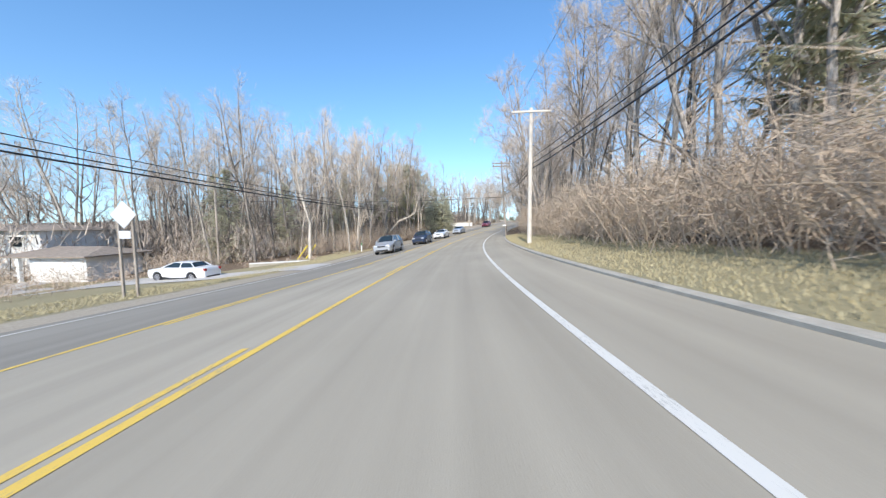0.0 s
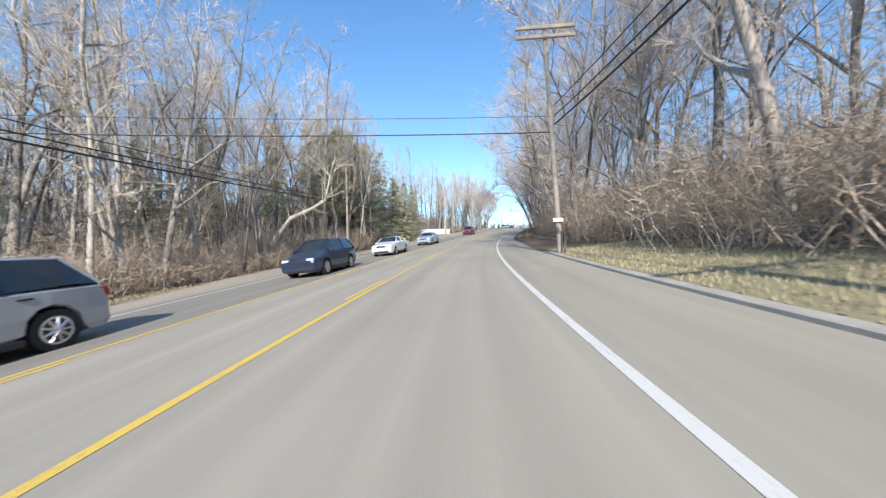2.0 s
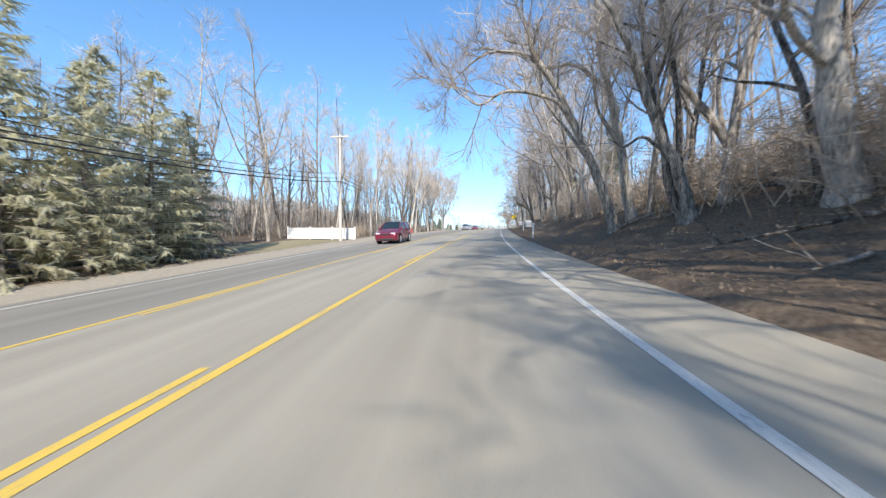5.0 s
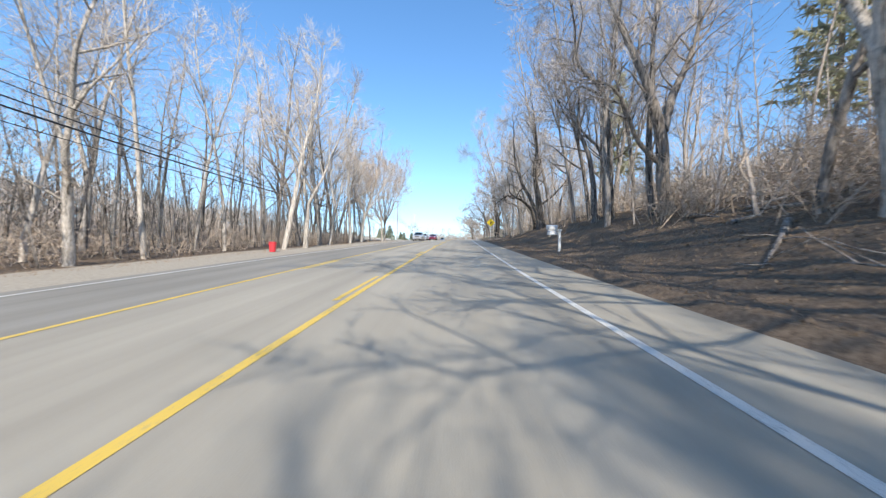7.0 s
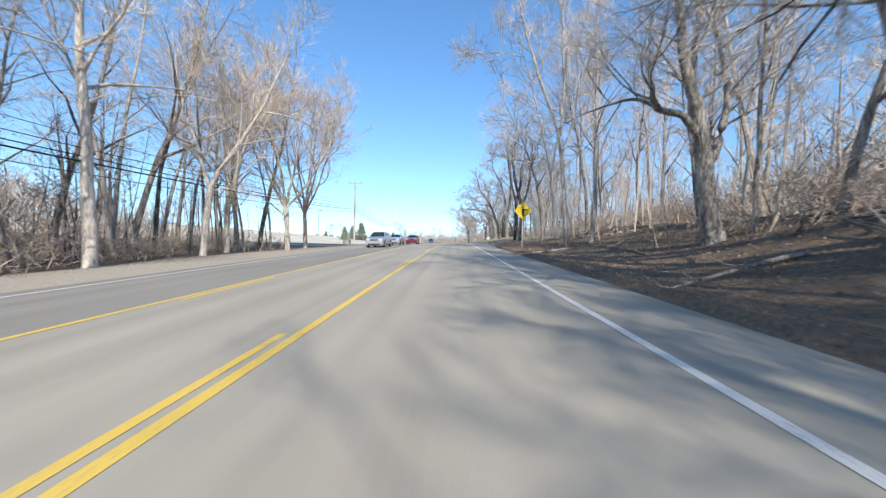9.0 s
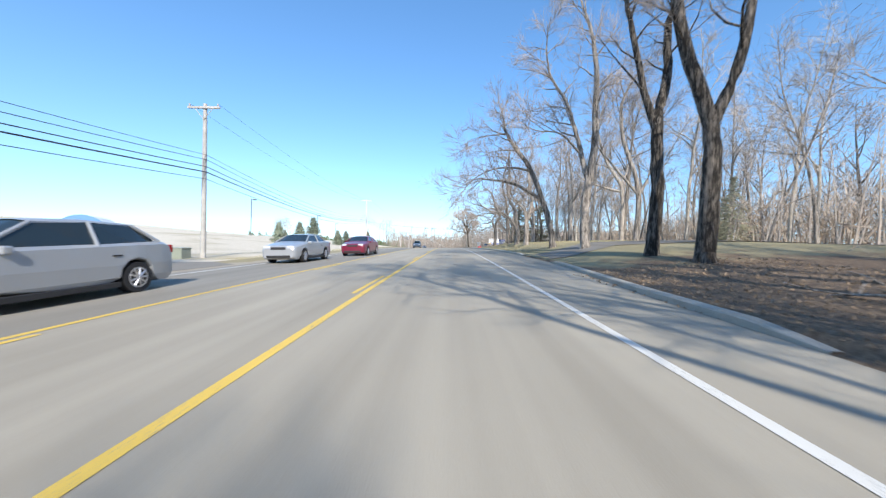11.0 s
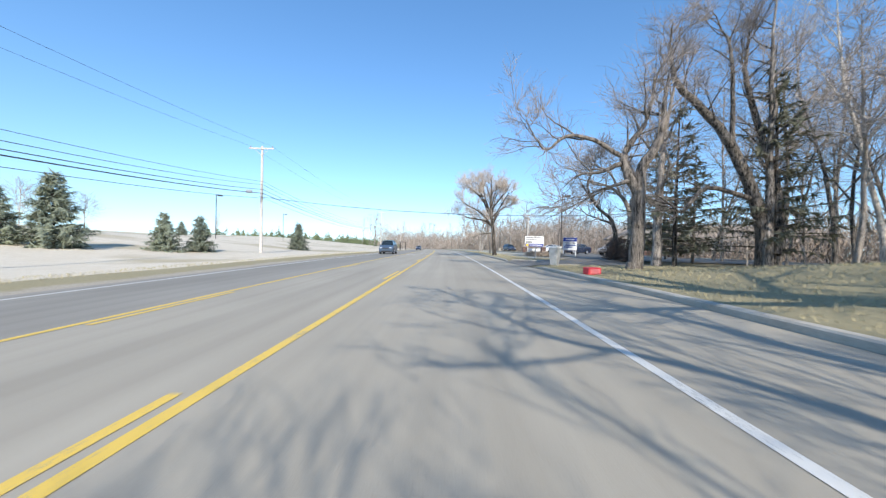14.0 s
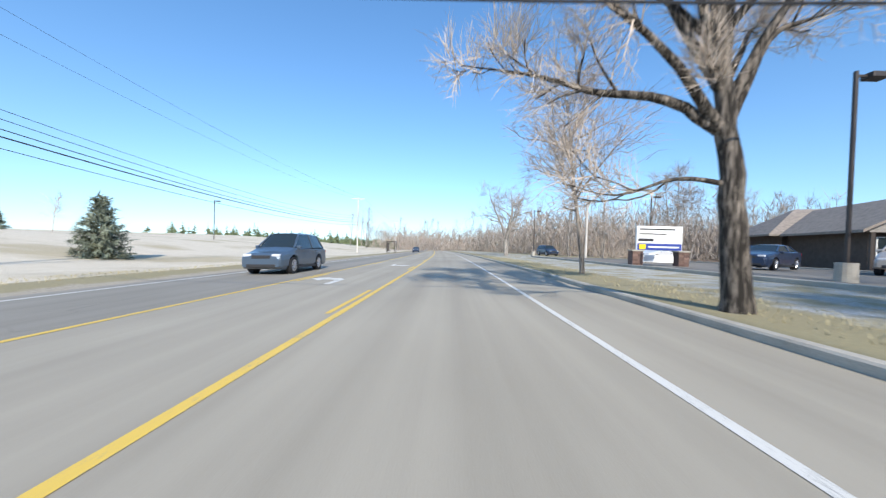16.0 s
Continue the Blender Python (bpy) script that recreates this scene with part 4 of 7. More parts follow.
saplings("saplings", "crowded thin leafless saplings on the bank", [(400, -8, 62, 9.2, 26, 5, 11), (360, 60, 160, 9.0, 28, 3, 9), (240, 162, 218, 20, 46, 3, 8)], 42, TWIG)


# ---- cars ----
def car_paint(name, color):
    m = bpy.data.materials.new(name)
    m.use_nodes = True
    n, l = m.node_tree.nodes, m.node_tree.links
    b = n["Principled BSDF"]
    t, geo, r = n.new("ShaderNodeTexNoise"), n.new("ShaderNodeNewGeometry"), n.new("ShaderNodeMapRange")
    t.inputs["Scale"].default_value = 2.2
    l.new(geo.outputs["Position"], t.inputs["Vector"])
    r.inputs[3].default_value, r.inputs[4].default_value = 0.25, 0.5
    l.new(t.outputs[0], r.inputs[0])
    l.new(r.outputs[0], b.inputs["Roughness"])
    b.inputs["Base Color"].default_value = (*color, 1)
    b.inputs["Metallic"].default_value = 0.25
    b.inputs["Coat Weight"].default_value, b.inputs["Coat Roughness"].default_value = 0.7, 0.08
    return m


def car(name, m, paint, label, category="car", length=4.8, width=1.84, height=1.45, base=2.8, hood=1.05, belt=0.95, cowl=1.35, deck=3.95, front_roof=2.1, rear_roof=3.55, tail=1.08, wheel=0.33, clearance=0.2, pickup=False):
    """A car whose nose points along -y of m; y runs from 0 at the nose to length. Body, roof, glass, pillars, wheels, lamps."""
    top = thing(name, m, label, category)
    wf, wr = 0.95, 0.95 + base
    R = wheel + 0.07
    ys = sorted({0.0, 0.06, 0.2, 0.45, length - 0.45, length - 0.2, length - 0.05, length, cowl, (cowl + deck) / 2, deck,
                 *[wf + R * math.cos(a) for a in np.linspace(0, math.pi, 7)], *[wr + R * math.cos(a) for a in np.linspace(0, math.pi, 7)]})
    nose = min(0.82, belt - 0.13)
    verts, faces = [], []
    for y in ys:
        if y < cowl:
            zt = np.interp(y, [0, 0.06, 0.2, 0.6, cowl], [nose - 0.1, nose - 0.01, nose + 0.05, nose + 0.11, hood])
        elif y < deck:
            zt = np.interp(y, [cowl, deck], [hood, tail])
        else:
            zt = np.interp(y, [deck, length - 0.2, length - 0.05, length], [tail, tail - 0.02, tail - 0.08, tail - 0.22])
        w = width / 2 * np.interp(y, [0, 0.06, 0.2, 0.6, 1.2, length - 1.0, length - 0.3, length - 0.05, length], [0.78, 0.86, 0.92, 0.97, 1, 1, 0.95, 0.88, 0.82])
        zb = clearance + (0.08 if y < 0.1 or y > length - 0.1 else 0)
        for yw in (wf, wr):
            if abs(y - yw) < R + 1e-6:
                zb = max(zb, wheel + math.sqrt(max(R * R - (y - yw) ** 2, 0)))
        zm = min(zt - 0.12, max(0.62, zb + 0.05))
        zl = min(zm - 0.03, max(0.36, zb + 0.02))
        half = [(0, zt + 0.025), (0.55 * w, zt + 0.015), (0.86 * w, zt - 0.02), (0.97 * w, zt - 0.08), (w, zm), (0.985 * w, zl), (0.93 * w, zb), (0, zb)]
        ring = half + [(-x, z) for x, z in half[-2:0:-1]]
        verts += [(x, y, z) for x, z in ring]
    k = 14
    for i in range(len(ys) - 1):
        for j in range(k):
            faces.append((i * k + j, (i + 1) * k + j, (i + 1) * k + (j + 1) % k, i * k + (j + 1) % k))
    faces.append(tuple(range(k)))
    faces.append(tuple((len(ys) - 1) * k + j for j in range(k - 1, -1, -1)))
    put("body", verts, faces, paint, top, smooth_shade=False)
    # cabin
    yc = [cowl - 0.05, front_roof, (front_roof + rear_roof) / 2, rear_roof, deck + 0.02]
    zr = [hood + 0.0, height - 0.03, height, height - 0.04, tail]
    wt = [0.80, 0.66, 0.68, 0.65, 0.78]
    wb = [0.86, 0.91, 0.92, 0.91, 0.84]
    zbelt = [hood - 0.02, belt, belt + 0.01, belt + 0.03, tail - 0.02]
    gv, gf = [], []
    for y, z, a, b, zl in zip(yc, zr, wt, wb, zbelt):
        a, b = a * width / 2, b * width / 2
        gv += [(-b, y, zl), (-a, y, z - 0.05), (-a * 0.6, y, z - 0.005), (a * 0.6, y, z - 0.005), (a, y, z - 0.05), (b, y, zl)]
    for i in range(4):
        for j in range(5):
            gf.append((i * 6 + j, i * 6 + j + 1, (i + 1) * 6 + j + 1, (i + 1) * 6 + j))
    put("glasshouse", gv, gf, GLASS, top, "dark tinted windows", smooth_shade=False)
    rv, rf = [], []
    for y, z, a in [(front_roof - 0.03, zr[1] - 0.004, wt[1]), (front_roof + 0.1, zr[1] + 0.012, wt[1]), (yc[2], zr[2] + 0.016, wt[2]), (rear_roof - 0.1, zr[3] + 0.014, wt[3]), (rear_roof + 0.05, zr[3] - 0.008, wt[3])]:
        a = a * width / 2 + 0.012
        rv += [(-a, y, z - 0.075), (-a * 0.93, y, z - 0.03), (-a * 0.55, y, z), (a * 0.55, y, z), (a * 0.93, y, z - 0.03), (a, y, z - 0.075)]
    for i in range(4):
        for j in range(5):
            rf.append((i * 6 + j, i * 6 + j + 1, (i + 1) * 6 + j + 1, (i + 1) * 6 + j))
    put("roof", rv, rf, paint, top, smooth_shade=True)
    for side in (-1, 1):
        h = width / 2
        for y0, y1, a0, a1, z0, z1 in ((yc[0], yc[1], wb[0], wt[1], zbelt[0], zr[1] - 0.05), (yc[2], yc[2], wb[2], wt[2], zbelt[2], zr[2] - 0.05), (yc[4], yc[3], wb[4], wt[3], zbelt[4], zr[3] - 0.05)):
            part("pillar", rodded((side * (a0 * h + 0.006), y0, z0), (side * (a1 * h + 0.006), y1, z1), 0.04, 0.035, 6), paint, top)
        part("mirror", boxed(side * h * 0.98 - 0.09, side * h * 0.98 + 0.09, front_roof - 0.62, front_roof - 0.48, belt - 0.02, belt + 0.12, 0.03), paint, top)
        part("door_handle", boxed(side * h * 0.985 - 0.02, side * h * 0.985 + 0.02, yc[2] + 0.2, yc[2] + 0.4, belt - 0.14, belt - 0.11, 0.008), TRIM, top)
        part("sill", boxed(side * h * 0.97 - 0.03, side * h * 0.97 + 0.03, wf + R, wr - R, clearance - 0.03, clearance + 0.08, 0.015), TRIM, top)
        bm = bmesh.new()
        box(bm, side * h * 0.62 - 0.17, side * h * 0.62 + 0.17, 0.02, 0.3, nose - 0.1, nose + 0.03, 0.04)
        part("headlight", bm, LAMP_GLASS, top, "clear headlight")
        part("tail_light", boxed(side * h * 0.74 - 0.12, side * h * 0.74 + 0.12, length - 0.16, length + 0.01, tail - 0.3, tail - 0.1, 0.03), TAIL, top, "red tail light")
        for yw in (wf, wr):
            hub = part("tyre", rodded((side * (h - 0.24), yw, wheel), (side * (h - 0.02), yw, wheel), wheel, n=24), RUBBER, top)
            part("brake_disc", rodded((side * (h - 0.06), yw, wheel), (side * (h - 0.016), yw, wheel), wheel * 0.66, n=20), TRIM, hub)
            bm = bmesh.new()
            ring = [[bm.verts.new((side * (h - 0.012), yw + wheel * k * math.cos(i * math.pi / 12), wheel + wheel * k * math.sin(i * math.pi / 12))) for i in range(24)] for k in (0.57, 0.68)]
            for i in range(24):
                bm.faces.new((ring[0][i], ring[0][(i + 1) % 24], ring[1][(i + 1) % 24], ring[1][i]))
            for q in range(9):
                a = 2 * math.pi * q / 9
                rod(bm, (side * (h - 0.008), yw, wheel), (side * (h - 0.008), yw + wheel * 0.6 * math.cos(a), wheel + wheel * 0.6 * math.sin(a)), 0.03, 0.02, 5)
            part("rim", bm, RIM, hub, "silver alloy rim")
    part("underbody", boxed(-width / 2 + 0.26, width / 2 - 0.26, 0.25, length - 0.25, clearance - 0.02, 0.62), TRIM, top)
    part("grille", boxed(-width * 0.2, width * 0.2, -0.015, 0.12, nose - 0.16, nose - 0.03, 0.02), TRIM, top, "black front grille")
    part("air_dam", boxed(-width * 0.32, width * 0.32, -0.01, 0.14, clearance + 0.06, clearance + 0.2, 0.03), TRIM, top)
    part("rear_bumper_trim", boxed(-width * 0.36, width * 0.36, length - 0.14, length + 0.012, clearance + 0.08, clearance + 0.22, 0.03), TRIM, top)
    part("number_plate", boxed(-0.16, 0.16, length - 0.02, length + 0.016, tail - 0.42, tail - 0.28, 0.006), WHITE_PLASTIC, top, "plain pale plate")
    return top


SUV = dict(length=4.65, width=1.86, height=1.7, base=2.7, hood=1.12, belt=1.08, cowl=1.2, deck=4.5, front_roof=1.95, rear_roof=4.05, tail=1.1, wheel=0.36, clearance=0.24)
PAINT_SILVER = car_paint("silver_paint", (0.38, 0.395, 0.415))
PAINT_WHITE = car_paint("white_paint", (0.8, 0.8, 0.8))
PAINT_NAVY = car_paint("dark_blue_paint", (0.02, 0.035, 0.075))
PAINT_SLATE = car_paint("slate_blue_paint", (0.07, 0.105, 0.15))
PAINT_GREY = car_paint("pale_grey_paint", (0.4, 0.45, 0.52))
PAINT_RED = car_paint("red_paint", (0.2, 0.018, 0.045))
PAINT_TAN = car_paint("tan_paint", (0.42, 0.37, 0.32))


def oncoming(s, u, **k):
    """Pose of a car standing in the oncoming lane with its middle at s; noses point back along the road."""
    p = flat(s - k.get("half", 2.4), u)
    h = math.degrees(np.interp(s, S_LINE, TURN_LINE))
    g = math.degrees(math.atan(np.interp(s, S_LINE, GRADE_LINE)))
    b = np.interp(s, BANK_S, BANK)
    return Matrix.Translation(p) @ pose(0, 0, 0.004, 0, 0, h) @ pose(0, 0, 0, g, 0, 0) @ pose(0, 0, 0, 0, b, 0)


car("suv", oncoming(32.0, -5.4), PAINT_SILVER, "silver compact suv in the oncoming lane", **SUV)
car("suv", oncoming(44.2, -5.0), PAINT_NAVY, "dark blue suv in the oncoming lane", **SUV)
car("sedan", oncoming(55.0, -4.9), PAINT_WHITE, "white four-door sedan in the oncoming lane")
car("sedan", oncoming(68.0, -4.9), PAINT_GREY, "pale grey sedan in the oncoming lane")
car("sedan", oncoming(96.5, -4.9), PAINT_RED, "dark red car in the oncoming lane", **SUV)
car("hatchback", oncoming(160.5, -5.9), PAINT_SILVER, "silver hatchback in the oncoming lane", height=1.55, tail=1.12, rear_roof=3.9, deck=4.4)
car("sedan", oncoming(172.9, -6.4), PAINT_SILVER, "silver four-door sedan in the oncoming lane")
car("sedan", oncoming(180.3, -5.0), PAINT_RED, "dark red four-door sedan in the oncoming lane")
car("suv", oncoming(240.3, -5.6), PAINT_SLATE, "slate blue boxy suv in the oncoming lane", **dict(SUV, height=1.78, length=4.9))
car("sedan", oncoming(318, -5.2), PAINT_NAVY, "dark sedan far off in the oncoming lane")
car("sedan", site(23.4, -21.5, -90, lift=0.02), PAINT_WHITE, "white sedan parked on the driveway apron")


# ---- roadside things ----
def pole(s, u, height, label, wood=POLE_WOOD, lean=(0, 0), arm=2.4, arm_turn=0, radius=0.15, arms=(0.25,), lamp=False, drum=False):
    """A wooden utility pole with crossarm, braces and insulators. Returns world places of the wire points."""
    m = site(s, u, arm_turn)
    top = thing("utility_pole", m, label, "utility pole", "utility poles")
    tip = Vector((lean[0], lean[1], height))
    part("post", rodded((0, 0, -0.4), tip, radius, radius * 0.68, 12), wood, top)
    ends = []
    for dz in arms:
        zc = height - dz
        c = tip * (zc / height)
        bm = boxed(c.x - arm / 2, c.x + arm / 2, c.y - 0.17, c.y - 0.06, zc - 0.06, zc + 0.06, 0.01)
        part("crossarm", bm, wood, top)
        for sgn in (-1, 1):
            part("brace", rodded((c.x + sgn * arm * 0.28, c.y - 0.12, zc - 0.05), (c.x, c.y - 0.12, zc - 0.7), 0.02, n=6), wood, top)
            part("insulator", rodded((c.x + sgn * arm * 0.44, c.y - 0.12, zc + 0.06), (c.x + sgn * arm * 0.44, c.y - 0.12, zc + 0.22), 0.05, 0.035, 8), CERAMIC, top)
            ends.append(m @ Vector((c.x + sgn * arm * 0.44, c.y - 0.12, zc + 0.22)))
    if drum:
        part("transformer", rodded((0.3, 0, height - 2.2), (0.3, 0, height - 1.3), 0.22, n=14), STEEL, top, "grey transformer can")
    if lamp:
        part("bracket", rodded((0, 0, height * 0.56), (-1.1, 0, height * 0.57), 0.03, n=8), STEEL, top)
        part("lamp_head", boxed(-1.5, -0.95, -0.1, 0.1, height * 0.56, height * 0.59, 0.03), STEEL, top)
    at = [m @ (tip * f + Vector((0.12, 0, 0))) for f in (0.56, 0.595, 0.64, 0.515, 0.67)]
    return ends, at, m


def cable(name, a, b, sag, r=0.02, label="black overhead cable strung between poles"):
    a, b = Vector(a), Vector(b)
    w = Wood()
    n = 22
    pts = [a.lerp(b, i / n) - Vector((0, 0, sag * 4 * (i / n) * (1 - i / n))) for i in range(n + 1)]
    w.tube(pts, [r] * (n + 1), 5, 0)
    tagged(new(name, mesh_of(name, w.v[0], w.f[0], CABLE)), label, "cable", "overhead cables")


def run(p, q, sag=0.7, thick=0.03, thin=0.007, upper=True, count=3):
    for a, b in zip(p[0], q[0]) if upper else ():
        cable("overhead_cable", a, b, sag, thin)
    for i, (a, b) in enumerate(zip(p[1][:count], q[1][:count])):
        cable("overhead_cable", a, b, sag * (1.1 + 0.12 * (i % 3)), (thick, thick * 0.7, thick * 0.5, thick * 0.5, thick * 0.4)[i])


r0 = pole(-18, 7.6, 8.6, "weathered wooden utility pole with a crossarm")
r1 = pole(22.0, 6.68, 8.4, "wooden utility pole with a crossarm, coloured pale as if sunlit", POLE_SUN_TONED)
r2 = pole(41.6, 6.05, 8.9, "leaning wooden utility pole with wide double crossarms", POLE_WOOD, lean=(-0.7, 0.2), arm=2.2, arms=(0.25, 0.6), radius=0.105)
l0 = pole(-22, -13.5, 9.5, "wooden utility pole by the west verge")
l2 = pole(34.5, -27, 9.6, "wooden utility pole at the edge of the yard")
l3 = pole(56.2, -9.4, 8.2, "slim wooden utility pole on the brown verge", arm=1.6, radius=0.12)
l4 = pole(99.0, -10.8, 9.6, "pale wooden utility pole on the west verge", POLE_SUN_TONED, arm=1.8)
l5 = pole(174.0, -12.7, 9.0, "grey wooden utility pole at the field's edge", POLE_GREY, arm=1.9)
l6 = pole(229.4, -16.4, 10.4, "pale wooden utility pole with lamp bracket beside the field", POLE_SUN_TONED, lamp=True)
l7 = pole(288, -14.6, 10.4, "distant wooden utility pole", POLE_SUN_TONED)
l8 = pole(345, -14.1, 10.4, "distant wooden utility pole", POLE_SUN_TONED)
pole(300, 24, 9.1, "distant wooden utility pole", POLE_SUN_TONED)
pole(268, 20, 8.2, "wooden utility pole beyond the car park", POLE_SUN_TONED)
run(r0, r1, 0.5)
run(r1, r2, 0.25)
for a, b in ((l0, l3), (l3, l4), (l4, l5), (l5, l6), (l6, l7), (l7, l8)):
    run(a, b, 1.1, upper=a not in (l0, l3, l4), count=3 if a in (l0, l3) else 5)
cable("overhead_cable", r2[1][0] - Vector((0, 0, 0.3)), l2[1][0] + Vector((0, 0, 2.1)), 0.4, 0.022)
cable("overhead_cable", r2[1][1], l2[1][1] + Vector((0, 0, 2.3)), 0.4, 0.01)
l11 = pole(228.3, 44, 11.7, "wooden utility pole behind the clinic")
cable("overhead_cable", Vector((48.53, 223.98, 7.58)), l11[1][2], 2.3, 0.022, "black overhead cable crossing the road")


def mailbox(s, u, label, height=1.05, turn=0, newspaper=True, mat=WHITE_PLASTIC, wood=WHITE_PLASTIC, size=1.0):
    top = thing("mailbox", site(s, u, turn, size=size), label, "mailbox", "mailboxes")
    part("post", boxed(-0.05, 0.05, -0.05, 0.05, -0.3, height, 0.008), wood, top)
    part("arm", boxed(-0.55, 0.1, -0.045, 0.045, height - 0.05, height + 0.03, 0.008), wood, top)
    bm = boxed(-0.6, -0.12, -0.09, 0.09, height + 0.03, height + 0.13, 0.01)
    rod(bm, (-0.6, 0, height + 0.13), (-0.12, 0, height + 0.13), 0.09, n=14)
    box_ = part("box", bm, mat, top)
    part("flag", boxed(-0.3, -0.28, 0.095, 0.11, height + 0.08, height + 0.26), RED_PLASTIC, box_, "small red flag")
    if newspaper:
        part("newspaper_tube", boxed(-0.55, -0.1, -0.08, 0.08, height - 0.24, height - 0.08, 0.03), mat, top)


mailbox(41.0, 6.05, "small white roadside mailbox on a dark post", 1.55, size=0.75, newspaper=False, wood=BARK_DARK)
mailbox(94.5, 5.75, "white roadside mailbox on a post by the bank", 1.0)
mailbox(113.9, 6.6, "white roadside mailbox on a white wooden post", 1.0)

# hydrant
hyd = thing("fire_hydrant", site(71.4, -9.2), "yellow cast-iron fire hydrant on the brown verge", "hydrant")
bm = rodded((0, 0, -0.05), (0, 0, 0.06), 0.17, n=12)
rod(bm, (0, 0, 0.05), (0, 0, 0.58), 0.115, 0.11, 12)
rod(bm, (0, 0, 0.58), (0, 0, 0.66), 0.15, 0.14, 12)
bmesh.ops.create_uvsphere(bm, u_segments=12, v_segments=8, radius=0.135, matrix=Matrix.Translation((0, 0, 0.66)))
part("barrel", bm, YELLOW_PLASTIC, hyd, smooth_shade=False)
for d in ((1, 0), (-1, 0), (0, -1)):
    part("cap", rodded((0, 0, 0.46), (d[0] * 0.2, d[1] * 0.2, 0.46), 0.065, 0.06, 8), YELLOW_PLASTIC, hyd)
part("nut", rodded((0, 0, 0.78), (0, 0, 0.86), 0.035, n=5), YELLOW_PLASTIC, hyd)

# diamond warning sign, seen from behind
sg = thing("warning_sign", site(12.2, -10.35), "back of a diamond road sign on two wooden posts", "road sign")
for x in (-0.3, 0.3):
    part("post", boxed(x - 0.04, x + 0.04, -0.04, 0.04, -0.4, 3.5, 0.005), POLE_WOOD, sg)
bm = boxed(-0.38, 0.38, -0.012, 0.012, -0.38, 0.38, 0.005)
bmesh.ops.transform(bm, matrix=Matrix.Translation((0, -0.06, 3.22)) @ Matrix.Rotation(radians(45), 4, "Y"), verts=bm.verts)
part("plate", bm, SIGN_BACK, sg, "bare aluminium back of the diamond")
part("sub_plate", boxed(-0.24, 0.24, -0.065, -0.045, 2.3, 2.6, 0.004), SIGN_BACK, sg)

# yellow object sign on the east side
ys_ = thing("warning_sign", site(150.4, 6.6, 3), "yellow diamond warning sign with a dark arrow on a steel post", "road sign")
part("post", boxed(-0.03, 0.03, 0, 0.04, -0.4, 3.0), STEEL, ys_)
bm = boxed(-0.45, 0.45, -0.01, 0.01, -0.45, 0.45, 0.004)
bmesh.ops.transform(bm, matrix=Matrix.Translation((0, -0.02, 2.6)) @ Matrix.Rotation(radians(45), 4, "Y"), verts=bm.verts)
plate = part("plate", bm, SIGN_YELLOW, ys_, "yellow diamond plate")
bm = boxed(-0.06, 0.06, -0.042, -0.034, 2.25, 2.7)
box(bm, -0.06, 0.3, -0.042, -0.034, 2.62, 2.74)
part("arrow", bm, TRIM, plate, "black bent arrow")

# low white planter wall with dormant mounds, yellow guy guards
a, b = Vector(ground(28.4, -17.8)), Vector(ground(31.8, -12.8))
along_wall = (b - a)
wall = thing("planter_wall", Matrix.Translation(a) @ Vector((along_wall.x, along_wall.y, 0)).to_track_quat("X", "Z").to_matrix().to_4x4(), "low white-painted masonry planter wall on the grass", "wall")
L = along_wall.length
for i in range(9):
    part("coping", boxed(i * L / 9 + 0.006, (i + 1) * L / 9 - 0.006, -0.16, 0.16, 0.3, 0.4, 0.012), SIDING, wall)
part("base", boxed(0.02, L - 0.02, -0.12, 0.12, -0.3, 0.3), CONCRETE, wall)


def mound(s, u, w, h, seed, mat=BRUSH, n=240, label="low rounded dormant brown shrub"):
    rng = random.Random(seed)
    wd = Wood()
    for _ in range(n):
        a, e = rng.uniform(0, 6.28), rng.uniform(0.1, 1.5)
        d = Vector((math.cos(a) * math.cos(e) * w, math.sin(a) * math.cos(e) * w, math.sin(e) * h))
        o = d * rng.uniform(0.1, 0.5)
        wd.twig(o, d * rng.uniform(0.8, 1.1), 0.008)
    ob = new("dormant_shrub", mesh_of("dormant_shrub", wd.v[1], wd.f[1], mat))
    ob.matrix_basis = site(s, u)
    tagged(ob, label, "shrub", "dormant garden shrubs")


for i in range(6):
    mound(28.7 + i * 0.62, -18.2 + i * 0.95, 0.55, 0.5, 50 + i)
for i, (s, u) in enumerate(((33.8, -16.5), (33.9, -15.6))):
    g = thing("guy_guard", site(s, u), "slanted yellow plastic guard on a guy wire", "guy guard", "guy guards")
    part("sleeve", rodded((0, 0, 0), (1.0, 0.4, 1.5), 0.06, n=8), YELLOW_PLASTIC, g)
    part("wire", rodded((1.0, 0.4, 1.5), (4.0, 1.6, 6.0), 0.008, n=4), STEEL, g)
mk = thing("utility_marker", site(36.5, -10.3), "white utility marker post with a green cap on the verge", "marker post")
part("post", boxed(-0.05, 0.05, -0.03, 0.03, -0.2, 0.85, 0.01), WHITE_PLASTIC, mk)
part("cap", boxed(-0.055, 0.055, -0.035, 0.035, 0.72, 0.95, 0.01), plain("green_plastic", (0.05, 0.3, 0.1)), mk, "green cap")

# white vinyl fence
fence = thing("fence", site(101.5, -13.2), "white vinyl panel fence on the lawn", "fence")
